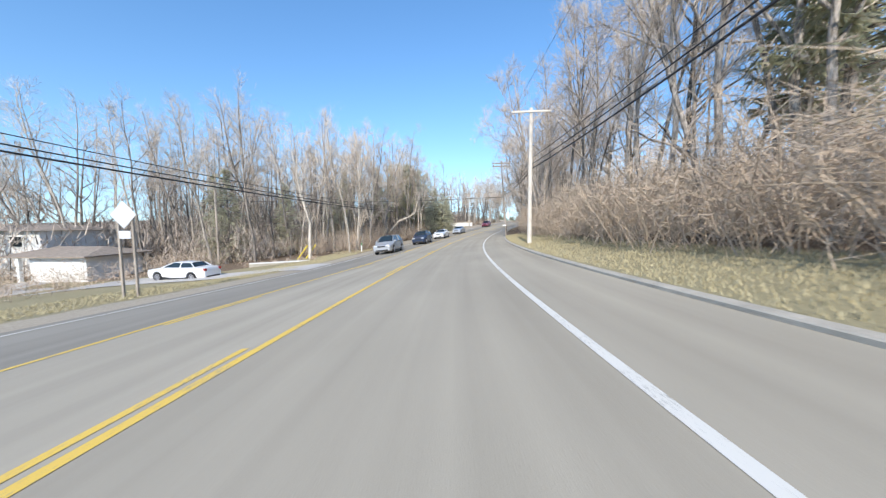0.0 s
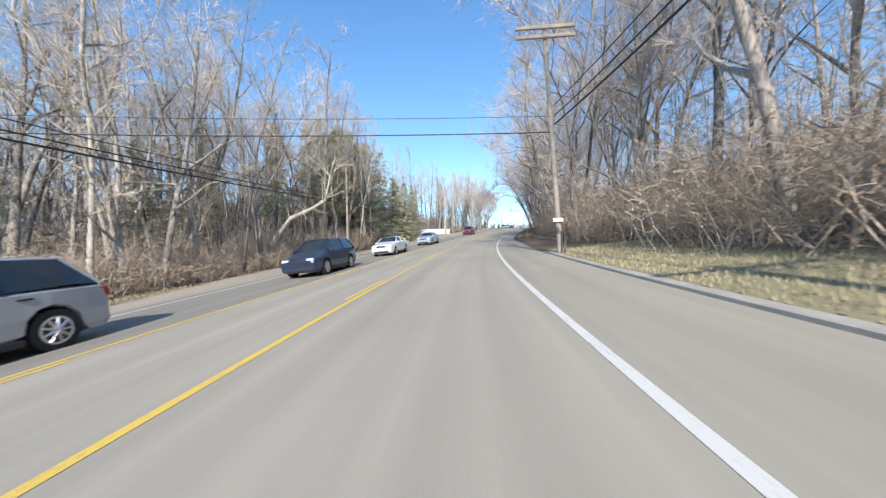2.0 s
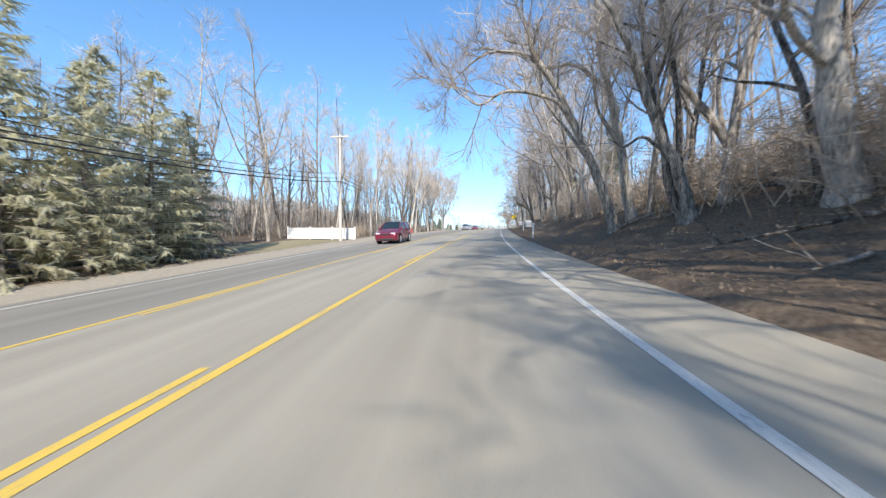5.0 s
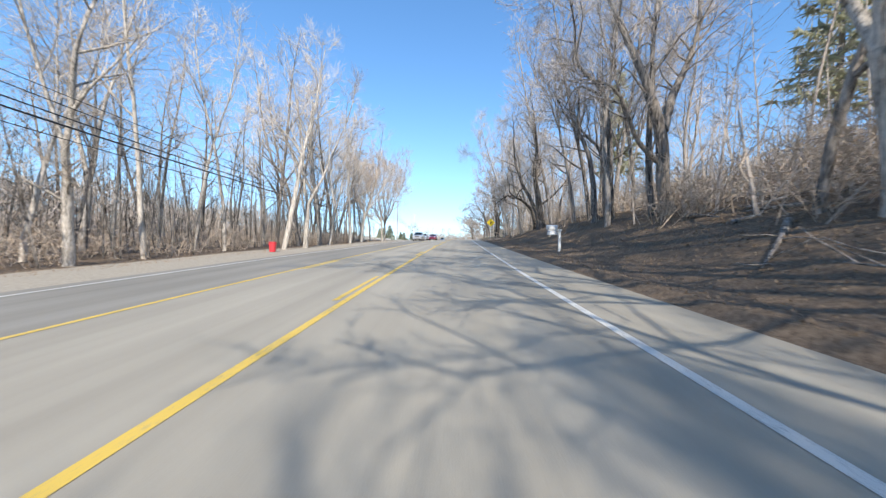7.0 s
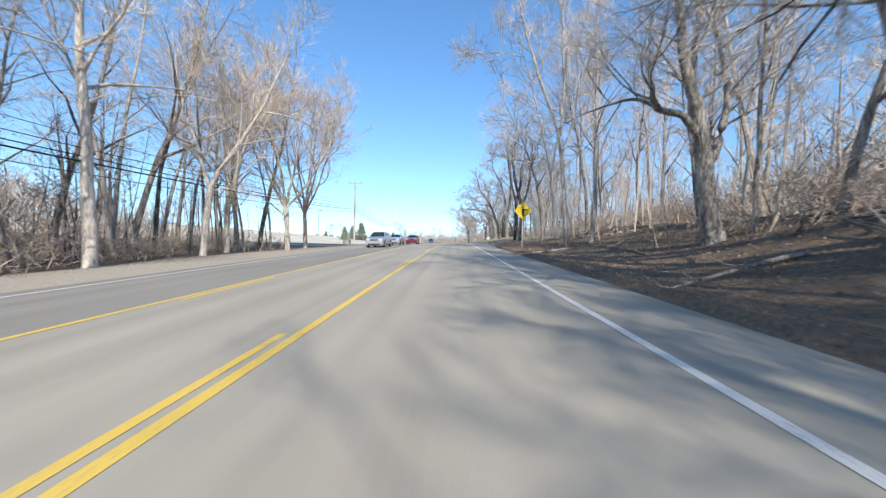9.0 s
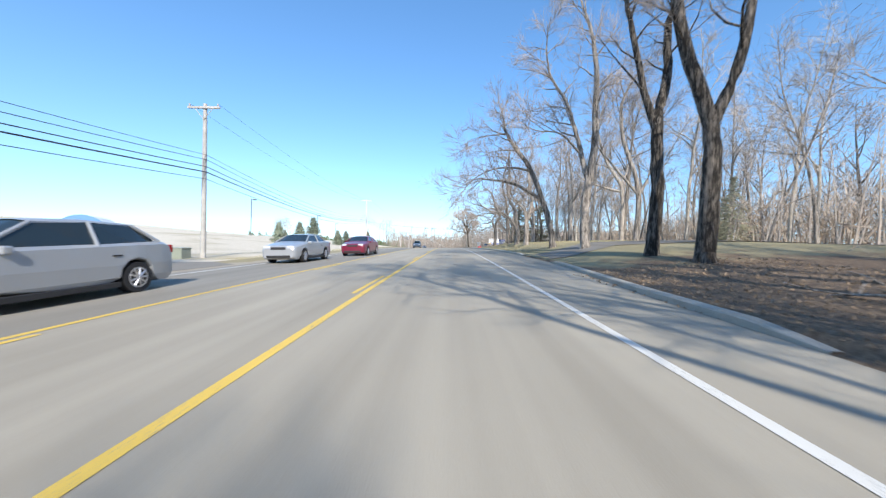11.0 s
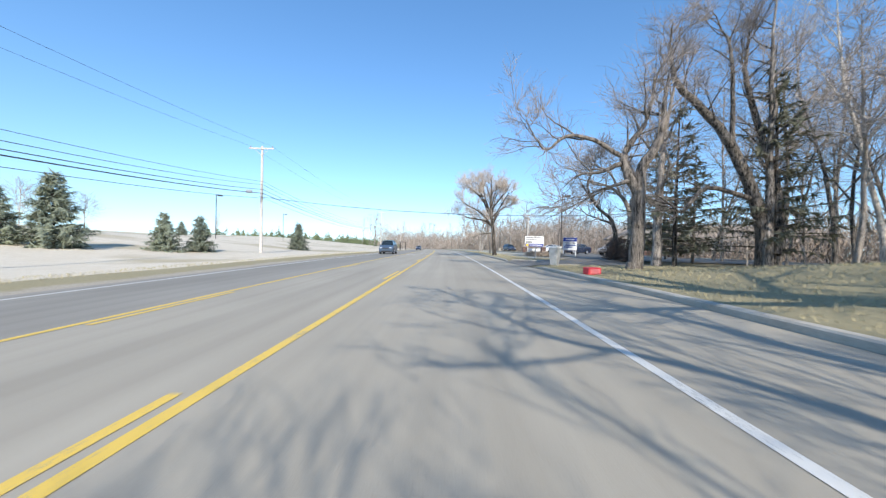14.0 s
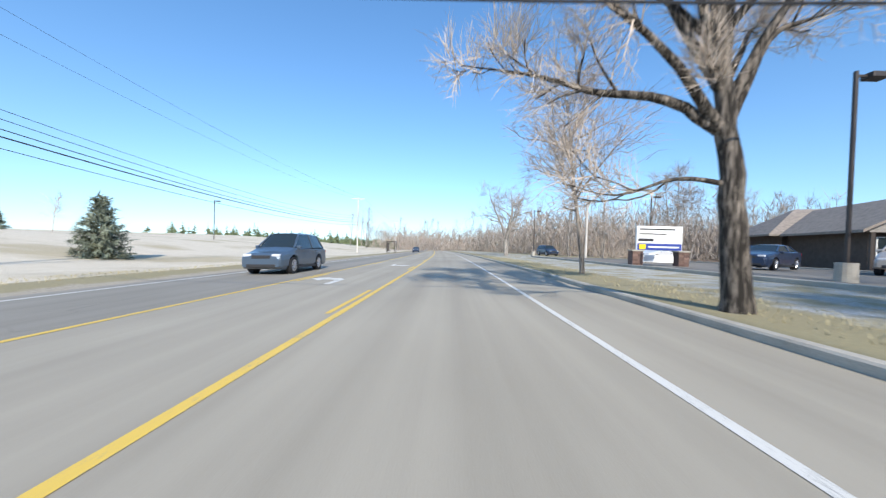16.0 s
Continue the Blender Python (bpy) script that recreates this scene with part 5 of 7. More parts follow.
for i in range(4):
    part("post", boxed(-4.5 + i * 2.4 - 0.06, -4.5 + i * 2.4 + 0.06, -0.06, 0.06, -0.2, 1.35, 0.01), WHITE_PLASTIC, fence)
    if i < 3:
        for z in (0.12, 1.12):
            part("rail", boxed(-4.44 + i * 2.4, -4.56 + (i + 1) * 2.4, -0.03, 0.03, z, z + 0.1, 0.006), WHITE_PLASTIC, fence)
        for k in range(14):
            x = -4.42 + i * 2.4 + k * 0.163
            part("picket", boxed(x, x + 0.155, -0.012, 0.012, 0.2, 1.14, 0.003), WHITE_PLASTIC, fence)


def bin_(s, u, mat, label, name="refuse_bin"):
    top = thing(name, site(s, u, 20, size=0.72), label, "bin")
    bm = rodded((0, 0, 0.02), (0, 0, 0.8), 0.24, 0.3, 14)
    part("tub", bm, mat, top)
    part("lid", rodded((0, 0, 0.81), (0, 0, 0.87), 0.32, 0.26, 14), mat, top)
    for x in (-1, 1):
        part("handle", boxed(x * 0.3 - 0.03, x * 0.3 + 0.03, -0.1, 0.1, 0.62, 0.66, 0.01), mat, top)


bin_(118.2, -9.3, RED_PLASTIC, "red plastic refuse bin on the gravel edge")
post = thing("wooden_post", site(198.8, -9.0), "bare dark wooden post by the roadside", "post")
part("shaft", rodded((0, 0, -0.3), (0, 0, 2.6), 0.052, 0.048, 10), BARK_DARK, post)
part("cap", rodded((0, 0, 2.6), (0, 0, 2.64), 0.056, 0.02, 10), BARK_DARK, post)
stake = thing("wooden_post", site(221.9, 8.5), "short weathered wooden post on the verge", "post")
part("shaft", boxed(-0.035, 0.035, -0.035, 0.035, -0.3, 0.92, 0.006), POLE_GREY, stake)
part("cap", boxed(-0.032, 0.032, -0.032, 0.032, 0.921, 0.94, 0.008), POLE_GREY, stake)
cab = thing("utility_cabinet", site(173.2, -13.5), "low green-grey utility cabinet in the grass", "utility cabinet")
part("case", boxed(-0.45, 0.45, -0.35, 0.35, -0.05, 0.55, 0.03), plain("grey_green_metal", (0.28, 0.3, 0.24)), cab)
part("lid", boxed(-0.48, 0.48, -0.38, 0.38, 0.552, 0.62, 0.02), plain("grey_green_lid", (0.32, 0.34, 0.28)), cab)
# knocked-over red box and white stump of a post by the lawn
rb = thing("red_box", site(208.1, 6.75, 15, size=0.62), "red plastic newspaper box lying on the lawn's edge", "box")
part("shell", boxed(-0.4, 0.4, -0.25, 0.25, -0.02, 0.38, 0.05), RED_PLASTIC, rb)
part("flap", boxed(-0.3, 0.3, -0.27, -0.251, 0.05, 0.3, 0.01), plain("faded_red", (0.75, 0.2, 0.2)), rb)
st = thing("refuse_bin", site(213.3, 7.15), "pale grey tapered refuse bin beside the entrance", "bin")
bm = rodded((0, 0, -0.02), (0, 0, 0.85), 0.2, 0.32, 4)
part("tub", bm, material("grey_speckle", (0.5, 0.5, 0.48), spread=0.3), st)
part("rim", rodded((0, 0, 0.85), (0, 0, 0.93), 0.35, 0.33, 4), WHITE_PLASTIC, st)


def lamp_post(s, u, height, label, head_turn=0, mat=BRONZE, foot=True, r=0.05):
    top = thing("lamp_post", site(s, u, head_turn), label, "lamp post", "lamp posts")
    if foot:
        part("plinth", rodded((0, 0, -0.3), (0, 0, 0.7), 0.3, 0.28, 16), CONCRETE, top, "concrete plinth")
    part("pole", boxed(-r, r, -r, r, 0.5 if foot else -0.3, height, 0.012), mat, top)
    part("arm", boxed(0.03, 0.4, -0.03, 0.03, height - 0.2, height - 0.12, 0.005), mat, top)
    part("head", boxed(0.35, 0.95, -0.2, 0.2, height - 0.26, height - 0.06, 0.03), mat, top)


lamp_post(236.4, 15.5, 7.2, "dark bronze parking-lot lamp post on a concrete plinth")
lamp_post(262, 24.5, 7.3, "dark bronze parking-lot lamp post on a concrete plinth")
lamp_post(278, 16.0, 7.3, "dark bronze lamp post by the road", mat=BRONZE)
lamp_post(250.4, -34.8, 7.0, "dark lamp post standing on the bleached field", foot=False)
lamp_post(218.0, -35.7, 7.0, "dark lamp post standing on the bleached field", foot=False)
lamp_post(285.0, -39.5, 7.0, "thin dark lamp post on the field", foot=False, r=0.05)


# ---- house with garage west of the road ----
def siding(parent, x0, x1, y, z0, z1, mat, step=0.22):
    z = z0
    while z < z1 - 0.02:
        bm = boxed(x0, x1, y - 0.02, y + 0.006, z, min(z + step - 0.012, z1))
        part("clapboard", bm, mat, parent)
        z += step


house = thing("house", site(27.0, -36.5, 4), "white-sided house with attached garage and low grey roof", "house")
part("garage_wall", boxed(-2.9, 2.9, 0.0, 6.0, -0.9, 2.5), SIDING, house)
gd = part("garage_door", boxed(-2.4, 2.6, -0.05, -0.008, 0.0, 2.2), WHITE_PLASTIC, house, "wide white panelled garage door")
for i in range(4):
    for j in range(5):
        part("panel", boxed(-2.34 + j * 0.98, -1.46 + j * 0.98, -0.075, -0.052, 0.06 + i * 0.53, 0.53 + i * 0.53, 0.012), WHITE_PLASTIC, gd)
verts = [(-5.2, -0.7, 2.42), (3.6, -0.7, 2.42), (3.6, 6.6, 2.42), (-5.2, 6.6, 2.42), (-3.8, 2.9, 3.3), (1.6, 2.9, 3.3),
         (-5.2, -0.7, 2.56), (3.6, -0.7, 2.56), (3.6, 6.6, 2.56), (-5.2, 6.6, 2.56)]
put("garage_roof", verts, [(6, 7, 5, 4), (7, 8, 5), (8, 9, 4, 5), (9, 6, 4), (0, 1, 7, 6), (1, 2, 8, 7), (2, 3, 9, 8), (3, 0, 6, 9), (3, 2, 1, 0)], SHINGLE, house)
part("porch_post", boxed(-3.5, -3.2, -0.6, -0.3, -0.6, 2.42, 0.02), SIDING, house)
part("house_wall", boxed(-16, -4.9, 2.5, 11, -0.9, 5.0), SIDING, house)
verts = [(-16.6, 1.9, 4.95), (-4.4, 1.9, 4.95), (-4.4, 11.6, 4.95), (-16.6, 11.6, 4.95), (-13.5, 6.7, 5.6), (-7.2, 6.7, 5.6)]
put("roof", verts, [(0, 1, 5, 4), (1, 2, 5), (2, 3, 4, 5), (3, 0, 4), (3, 2, 1, 0)], SHINGLE, house)
for x, z in ((-7.6, 3.3), (-12, 3.3)):
    wnd = part("window", boxed(x - 0.75, x + 0.75, 2.44, 2.49, z - 0.1, z + 1.1, 0.01), WHITE_PLASTIC, house)
    part("pane", boxed(x - 0.66, x + 0.66, 2.425, 2.436, z, z + 0.48), GLASS, wnd)
    part("pane", boxed(x - 0.66, x + 0.66, 2.425, 2.436, z + 0.54, z + 1.02), GLASS, wnd)
siding(house, -15.9, -5.3, 2.5, 0.2, 2.9, SIDING)


def apron(name, s0, s1, u0, u1, mat, label, lift=0.03, n=10):
    """A paved sheet lying on the ground."""
    ss, uu = np.linspace(s0, s1, n), np.linspace(u0, u1, n * 2)
    S, U = np.meshgrid(ss, uu, indexing="ij")
    P = ground(S, U)
    P[..., 2] += 0.012 + (lift - 0.012) * smooth(0, 0.9, np.abs(U - u0))
    idx = np.arange(S.size).reshape(S.shape)
    F = np.stack([idx[:-1, :-1], idx[:-1, 1:], idx[1:, 1:], idx[1:, :-1]], -1).reshape(-1, 4)
    if u1 < u0:
        F = F[:, ::-1]
    me = mesh_of(name, P.reshape(-1, 3), F, mat)
    layer = me.uv_layers.new(name="su")
    layer.data.foreach_set("uv", np.stack([S.ravel(), U.ravel()], 1)[F.ravel()].ravel())
    tagged(new(name, me), label, "paving", kind="structure")


apron("driveway_west", 20.8, 24.8, -7.9, -38.0, SLAB, "pale concrete driveway", 0.035, 16)
apron("driveway_west", 24.8, 27.6, -33.5, -39.5, SLAB, "pale concrete driveway before the garage", 0.035, 10)
apron("driveway_east", 170.6, 174.6, 6.6, 38.0, ASPHALT_LOT, "asphalt driveway leading under the trees", 0.03, 16)
apron("car_park", 224, 268, 12.6, 28.0, ASPHALT_LOT, "grey asphalt car park", 0.04, 24)
apron("car_park_entrance", 214.0, 219.3, 5.75, 13.4, ASPHALT_LOT, "asphalt entrance to the car park", 0.05, 30)
apron("car_park", 219.3, 224, 10.2, 28.0, ASPHALT_LOT, "grey asphalt car park", 0.05, 24)
apron("field_track", 166, 170, -8.2, -60.0, ASPHALT_LOT, "grey track leading over the field", 0.04, 24)



def edging(s0, u0, s1, u1, label="pale concrete edging of the car park", tall=1.0):
    """A low cast kerb lying along a line on the ground."""
    n = 14
    verts, faces = [], []
    along_, across = np.array([s1 - s0, u1 - u0]), np.array([-(u1 - u0), s1 - s0])
    across = across / np.linalg.norm(across) * 0.09
    for i in range(n + 1):
        c = np.array([s0, u0]) + along_ * i / n
        for k, h in ((-1, -0.05), (-1, 0.14), (-0.75, 0.16), (0.75, 0.16), (1, 0.14), (1, -0.05)):
            p = ground(c[0] + across[0] * k, c[1] + across[1] * k)
            verts.append((p[0], p[1], p[2] + h * tall))
    for i in range(n):
        for j in range(5):
            faces.append((i * 6 + j, i * 6 + j + 1, i * 6 + j + 7, i * 6 + j + 6))
    faces += [tuple(range(6)), tuple(n * 6 + 5 - j for j in range(6))]
    tagged(new("kerb", mesh_of("kerb", verts, faces, CONCRETE)), label, "kerb", kind="structure")


edging(224.2, 12.5, 266, 12.5)
edging(219.8, 28.1, 232, 28.1)
edging(234, 26.4, 262, 27.6)
edging(219.35, 6.25, 219.0, 8.3, tall=0.45)
edging(221.6, 10.4, 224.1, 12.3, tall=0.45)
edging(213.6, 6.9, 213.9, 9.6, tall=0.45)

# ---- single-storey brick clinic east of the road ----
clinic = thing("clinic", site(244.1, 30.7, -22), "low dark brick building with a broad brown shingle roof", "building")
part("wall", boxed(-3.4, 26, 9.8, 17.5, -0.8, 2.75), DARK_WALL, clinic)
part("gable_wall", boxed(-3.0, 3.0, 0.9, 9.8, -0.8, 2.75), DARK_WALL, clinic)
GABLE = material("grey_gable_boards", (0.3, 0.28, 0.26), spread=0.2, scale=2)
bm = bmesh.new()
vs = [bm.verts.new(p) for p in ((-3.4, 0.3, 2.65), (3.4, 0.3, 2.65), (0, 0.3, 4.75))]
bm.faces.new(vs)
r = bmesh.ops.extrude_face_region(bm, geom=bm.faces[:])
bmesh.ops.translate(bm, vec=(0, 0.25, 0), verts=[v for v in r["geom"] if isinstance(v, bmesh.types.BMVert)])
part("gable", bm, GABLE, clinic, "grey boarded gable")
part("porch_beam", boxed(-3.3, 3.3, 0.3, 0.55, 2.45, 2.64, 0.01), GABLE, clinic)
for x in (-3.1, 3.1):
    part("porch_post", boxed(x - 0.1, x + 0.1, 0.33, 0.53, -0.5, 2.45, 0.01), BRONZE, clinic)


def slab_roof(name, pts, thick, mat, parent):
    top = [Vector(p) for p in pts]
    low = [p - Vector((0, 0, thick)) for p in top]
    k = len(pts)
    put(name, top + low, [tuple(range(k)), tuple(range(2 * k - 1, k - 1, -1))] + [(i, i + k, (i + 1) % k + k, (i + 1) % k) for i in range(k)], mat, parent)


slab_roof("roof_slope", [(-3.9, -0.3, 2.6), (0, -0.3, 5.0), (0, 13.0, 5.0), (-3.9, 9.0, 2.6)], 0.18, SHINGLE, clinic)
slab_roof("roof_slope", [(0, -0.3, 5.0), (3.9, -0.3, 2.6), (3.9, 9.0, 2.6), (0, 13.0, 5.0)], 0.18, SHINGLE, clinic)
slab_roof("roof_slope", [(-4.6, 9.0, 2.65), (27.2, 9.0, 2.65), (24, 13.6, 5.2), (-1, 13.6, 5.2)], 0.18, SHINGLE, clinic)
slab_roof("roof_slope", [(27.2, 18.2, 2.65), (-4.6, 18.2, 2.65), (-1, 13.6, 5.2), (24, 13.6, 5.2)], 0.18, SHINGLE, clinic)
slab_roof("roof_slope", [(-4.6, 18.2, 2.65), (-4.6, 9.0, 2.65), (-1, 13.6, 5.2)], 0.18, SHINGLE, clinic)
for x0, x1, y in ((-2.7, -1.2, 0.85), (1.2, 2.7, 0.85), (5.5, 8.0, 9.75), (10.5, 13, 9.75), (16, 18.5, 9.75), (21, 23.5, 9.75)):
    w_ = part("window", boxed(x0, x1, y - 0.06, y - 0.003, 0.75, 2.2, 0.01), WHITE_PLASTIC, clinic)
    mid = (x0 + x1) / 2
    for p0, p1 in ((x0 + 0.08, mid - 0.03), (mid + 0.03, x1 - 0.08)):
        part("pane", boxed(p0, p1, y - 0.08, y - 0.064, 0.83, 2.12), GLASS, w_)
for j in range(6):
    for i in range(9):
        x = -3.0 + i * 0.612 + (0.3 if j % 2 else 0)
        if x + 0.59 < 3.01:
            part("brick", boxed(x, x + 0.59, 0.835, 0.898, -0.05 + j * 0.135, 0.075 + j * 0.135), BRICK, clinic)
dr = part("door", boxed(-0.6, 0.6, 0.84, 0.897, 0.78, 2.35, 0.01), BRONZE, clinic, "dark glazed door")
part("pane", boxed(-0.48, 0.48, 0.82, 0.836, 0.85, 2.25), GLASS, dr)

# monument sign with brick piers
ms = thing("monument_sign", site(245.6, 14.9, -4), "white and blue sign board between brick piers", "sign")
for x in (-1.35, 1.35):
    pier = part("pier", boxed(x - 0.3, x + 0.3, -0.3, 0.3, -0.3, 0.92), BRICK, ms)
    for j in range(6):
        for k in range(2):
            part("brick", boxed(x - 0.3 + k * 0.305, x - 0.01 + k * 0.305, -0.325, -0.303, 0.02 + j * 0.15, 0.155 + j * 0.15), BRICK, pier)
    part("cap", boxed(x - 0.36, x + 0.36, -0.36, 0.36, 0.923, 1.0, 0.01), CONCRETE, pier)
brd = part("board", boxed(-1.35, 1.35, -0.09, 0.09, 1.0, 2.5, 0.02), WHITE_PLASTIC, ms)
part("blue_band", boxed(-1.3, 1.3, -0.1, -0.092, 1.02, 1.42), BLUE_PAINT, brd, "dark blue band")
part("yellow_mark", boxed(-1.2, -0.8, -0.11, -0.101, 1.06, 1.36, 0.003), SIGN_YELLOW, brd, "yellow block mark")
part("line_of_writing", boxed(-0.65, 1.15, -0.108, -0.101, 1.16, 1.26), WHITE_PLASTIC, brd)
part("line_of_writing", boxed(-1.2, 0.9, -0.1, -0.092, 2.26, 2.34), TRIM, brd)
part("line_of_writing", boxed(-1.25, -0.35, -0.1, -0.092, 1.55, 1.72), TRIM, brd)
part("line_of_writing", boxed(-1.2, 0.4, -0.1, -0.092, 1.98, 2.04), TRIM, brd)
part("low_board", boxed(-0.9, 0.9, -0.05, 0.05, 0.25, 0.7, 0.01), WHITE_PLASTIC, ms)

# blue and white sign board on posts
bs = thing("sign_board", site(230.2, 14.2, -6, size=0.8), "blue and white notice board on two posts by the car park", "sign")
for x in (-0.72, 0.72):
    part("post", boxed(x - 0.05, x + 0.05, 0.0, 0.1, -0.4, 2.3, 0.006), WHITE_PLASTIC, bs)
panel_ = part("board", boxed(-0.85, 0.85, -0.05, -0.002, 0.75, 2.35, 0.008), WHITE_PLASTIC, bs)
part("blue_band", boxed(-0.83, 0.83, -0.058, -0.0505, 1.85, 2.33), BLUE_PAINT, panel_, "blue header band")
part("line_of_writing", boxed(-0.5, 0.5, -0.064, -0.0585, 2.02, 2.16), WHITE_PLASTIC, panel_)
for z, a, b in ((1.55, -0.7, 0.7), (1.32, -0.6, 0.65), (1.08, -0.7, 0.3)):
    if z < 1.5:
        part("line_of_writing", boxed(a, b, -0.057, -0.0505, z, z + 0.12), BLUE_PAINT, panel_)
words = bpy.data.curves.new("words", "FONT")
words.body, words.size, words.align_x, words.extrude = "FOR LEASE", 0.27, "CENTER", 0.002
words.materials.append(TRIM)
txt = new("words", words)
txt.parent = panel_
txt.matrix_basis = pose(0, -0.055, 1.56, 90, 0, 0)

# parked vehicles
car("pickup_truck", site(240.0, 22.3, -62, lift=0.04), PAINT_TAN, "tan pickup truck parked in the car park", "pickup", length=5.5, width=1.95, height=1.8, base=3.4, hood=1.2, belt=1.15, cowl=1.3, deck=3.3, front_roof=1.95, rear_roof=3.15, tail=1.15, wheel=0.38, clearance=0.32)
car("sedan", site(243.5, 18.5, -62, lift=0.04), PAINT_NAVY, "dark blue sedan parked in the car park")
car("suv", site(277, 19.0, 9.1, lift=0.02), PAINT_NAVY, "dark suv parked beyond the sign", **SUV)
car("sedan", site(254.0, 18.7, -62, lift=0.04), PAINT_WHITE, "white sedan parked in the car park")

# hoop barn far over the field
barn = thing("hoop_barn", site(283, -131.6, 30), "distant fabric hoop barn with a blue shaded end", "barn")
n = 14
arc = [(7 * math.cos(math.pi * i / n), 6.5 * math.sin(math.pi * i / n)) for i in range(n + 1)]
vs = [(x, 0, z) for x, z in arc] + [(x, 20, z) for x, z in arc]
put("cover", vs, [(i, i + 1, i + n + 2, i + n + 1) for i in range(n)], SIDING, barn, smooth_shade=True)
put("end_wall", [(x, 0.05, z) for x, z in arc], [tuple(range(n + 1))], TARP, barn, "blue fabric end")

# bus shelter far along the west side
sh = thing("bus_shelter", site(296, -9.2), "small dark glazed bus shelter on the verge", "bus shelter")
part("roof", boxed(-0.9, 0.9, -1.8, 1.8, 2.3, 2.45, 0.03), BRONZE, sh)
for x in (-0.8, 0.8):
    for y in (-1.7, 0, 1.7):
        part("post", boxed(x - 0.04, x + 0.04, y - 0.04, y + 0.04, -0.2, 2.3), BRONZE, sh)
part("back_pane", boxed(-0.84, -0.81, -1.6, 1.6, 0.3, 2.1), GLASS, sh)
part("bench", boxed(-0.75, -0.35, -1.3, 1.3, 0.42, 0.48, 0.01), BRONZE, sh)


# ---- single trees, conifers, grass ----
def hero(seed, s, u, label, turn=0, size=1.0, bark=BARK, twig=TWIG, name="bare_tree", group="", **k):
    plant(tree_stock(name, grow(seed, **k), bark, twig if s < 160 else TWIG_PARK), site(s, u, turn, size=size), name, label, "tree", group)


def shaped(seed, s, u, label, bark, stems, twig=TWIG, density=1.5, branches=6, twigs=8, limb=2.3, rise_=0.06, twig_len=0.75, group="large roadside trees", inner=0.18, park=TWIG_PARK):
    """A leafless tree whose trunk and main limbs follow given lines (right, along, up); the rest grows from them.
    stems: (radius, metres that the tip grows on, line); the first is the trunk."""
    rng = random.Random(seed)
    w = Wood()
    w.tube([Vector((0, 0, -0.4)), Vector((0, 0, 0.0)), Vector((0, 0, 0.3))], [stems[0][0] * 1.4, stems[0][0] * 1.18, stems[0][0]], 10, 0)
    for k, (r, more, line_) in enumerate(stems):
        pts = [Vector(p) for p in line_]
        if more:
            d = ((pts[-1] - pts[-2]).normalized() + Vector((rng.uniform(-0.2, 0.2), rng.uniform(-0.2, 0.2), 0.9))).normalized()
            for _ in range(3):
                d = (d + Vector((rng.uniform(-0.3, 0.3), rng.uniform(-0.3, 0.3), rng.uniform(-0.1, 0.3)))).normalized()
                pts.append(pts[-1] + d * more / 3)
        ext = [2 * pts[0] - pts[1]] + pts + [2 * pts[-1] - pts[-2]]
        fine_ = []
        for i in range(1, len(ext) - 2):
            a, b, c, d = ext[i - 1:i + 3]
            for j in range(4):
                x = j / 4
                fine_.append(0.5 * ((2 * b) + (c - a) * x + (2 * a - 5 * b + 4 * c - d) * x * x + (3 * b - a - 3 * c + d) * x ** 3) + Vector((rng.uniform(-1, 1), rng.uniform(-1, 1), 0)) * 0.025)
        fine_.append(pts[-1])
        n = len(fine_)
        rad = [max(0.014, r * (1 - 0.93 * (i / (n - 1)) ** (1.25 if k == 0 else 0.9))) for i in range(n)]
        w.tube(fine_, rad, 9 if r > 0.12 else 6, 0)
        length = sum((fine_[i + 1] - fine_[i]).length for i in range(n - 1))
        first = max(0.42, inner) if k == 0 else inner
        count = max(4, int(length * (1 - first) * density * (1.6 if k else 1.3)))
        for j in range(count):
            x = first + (0.99 - first) * (j + rng.random()) / count
            p, d = along(fine_, x)
            rr = np.interp(x * (n - 1), range(n), rad)
            bough(w, rng, p, side_way(rng, d, rng.uniform(0.5, 1.1)), limb * (1.2 - 0.6 * x) * rng.uniform(0.5, 1.2), min(rr * 0.6, 0.05), 0.14, rise_, branches, twigs, twig_len, 0.007)
    plant(tree_stock("bare_tree", w, bark, twig if s < 160 else park), site(s, u), "shaped_tree", label, "tree", group)


OAK = dict(limbs=24, branches=6, twigs=10, spread=1.05, wander=0.2, rise_=0.03)
# old trees along the lawn, the car park and the bank
shaped(700, 176.8, 8.6, "old leafless oak whose long limb arches over the road", BARK, [
    (0.21, 2, [(0.0, 0.0, 0.0), (-0.2, 0.0, 1.3), (-0.8, 0.0, 3.1), (-1.7, 0.0, 5.2), (-2.7, 0.0, 6.5), (-3.3, 0.0, 7.5)]),
    (0.13, 0, [(-0.8, 0.0, 3.1), (-2.6, 0.1, 4.1), (-4.2, 0.3, 4.4), (-5.3, 0.4, 4.4), (-6.1, 0.6, 3.5)]),
    (0.09, 0, [(-1.7, -0.0, 5.0), (-2.8, -0.3, 5.1), (-4.2, -0.6, 4.9), (-5.7, -0.9, 4.0), (-6.5, -1.2, 3.4)]),
    (0.06, 0, [(-2.7, 0.0, 6.3), (-3.7, 0.5, 6.4), (-5.1, 0.9, 6.0)]),
    (0.05, 0, [(-3.3, -0.0, 7.4), (-4.9, -0.4, 7.0), (-6.3, -0.8, 6.3)])])
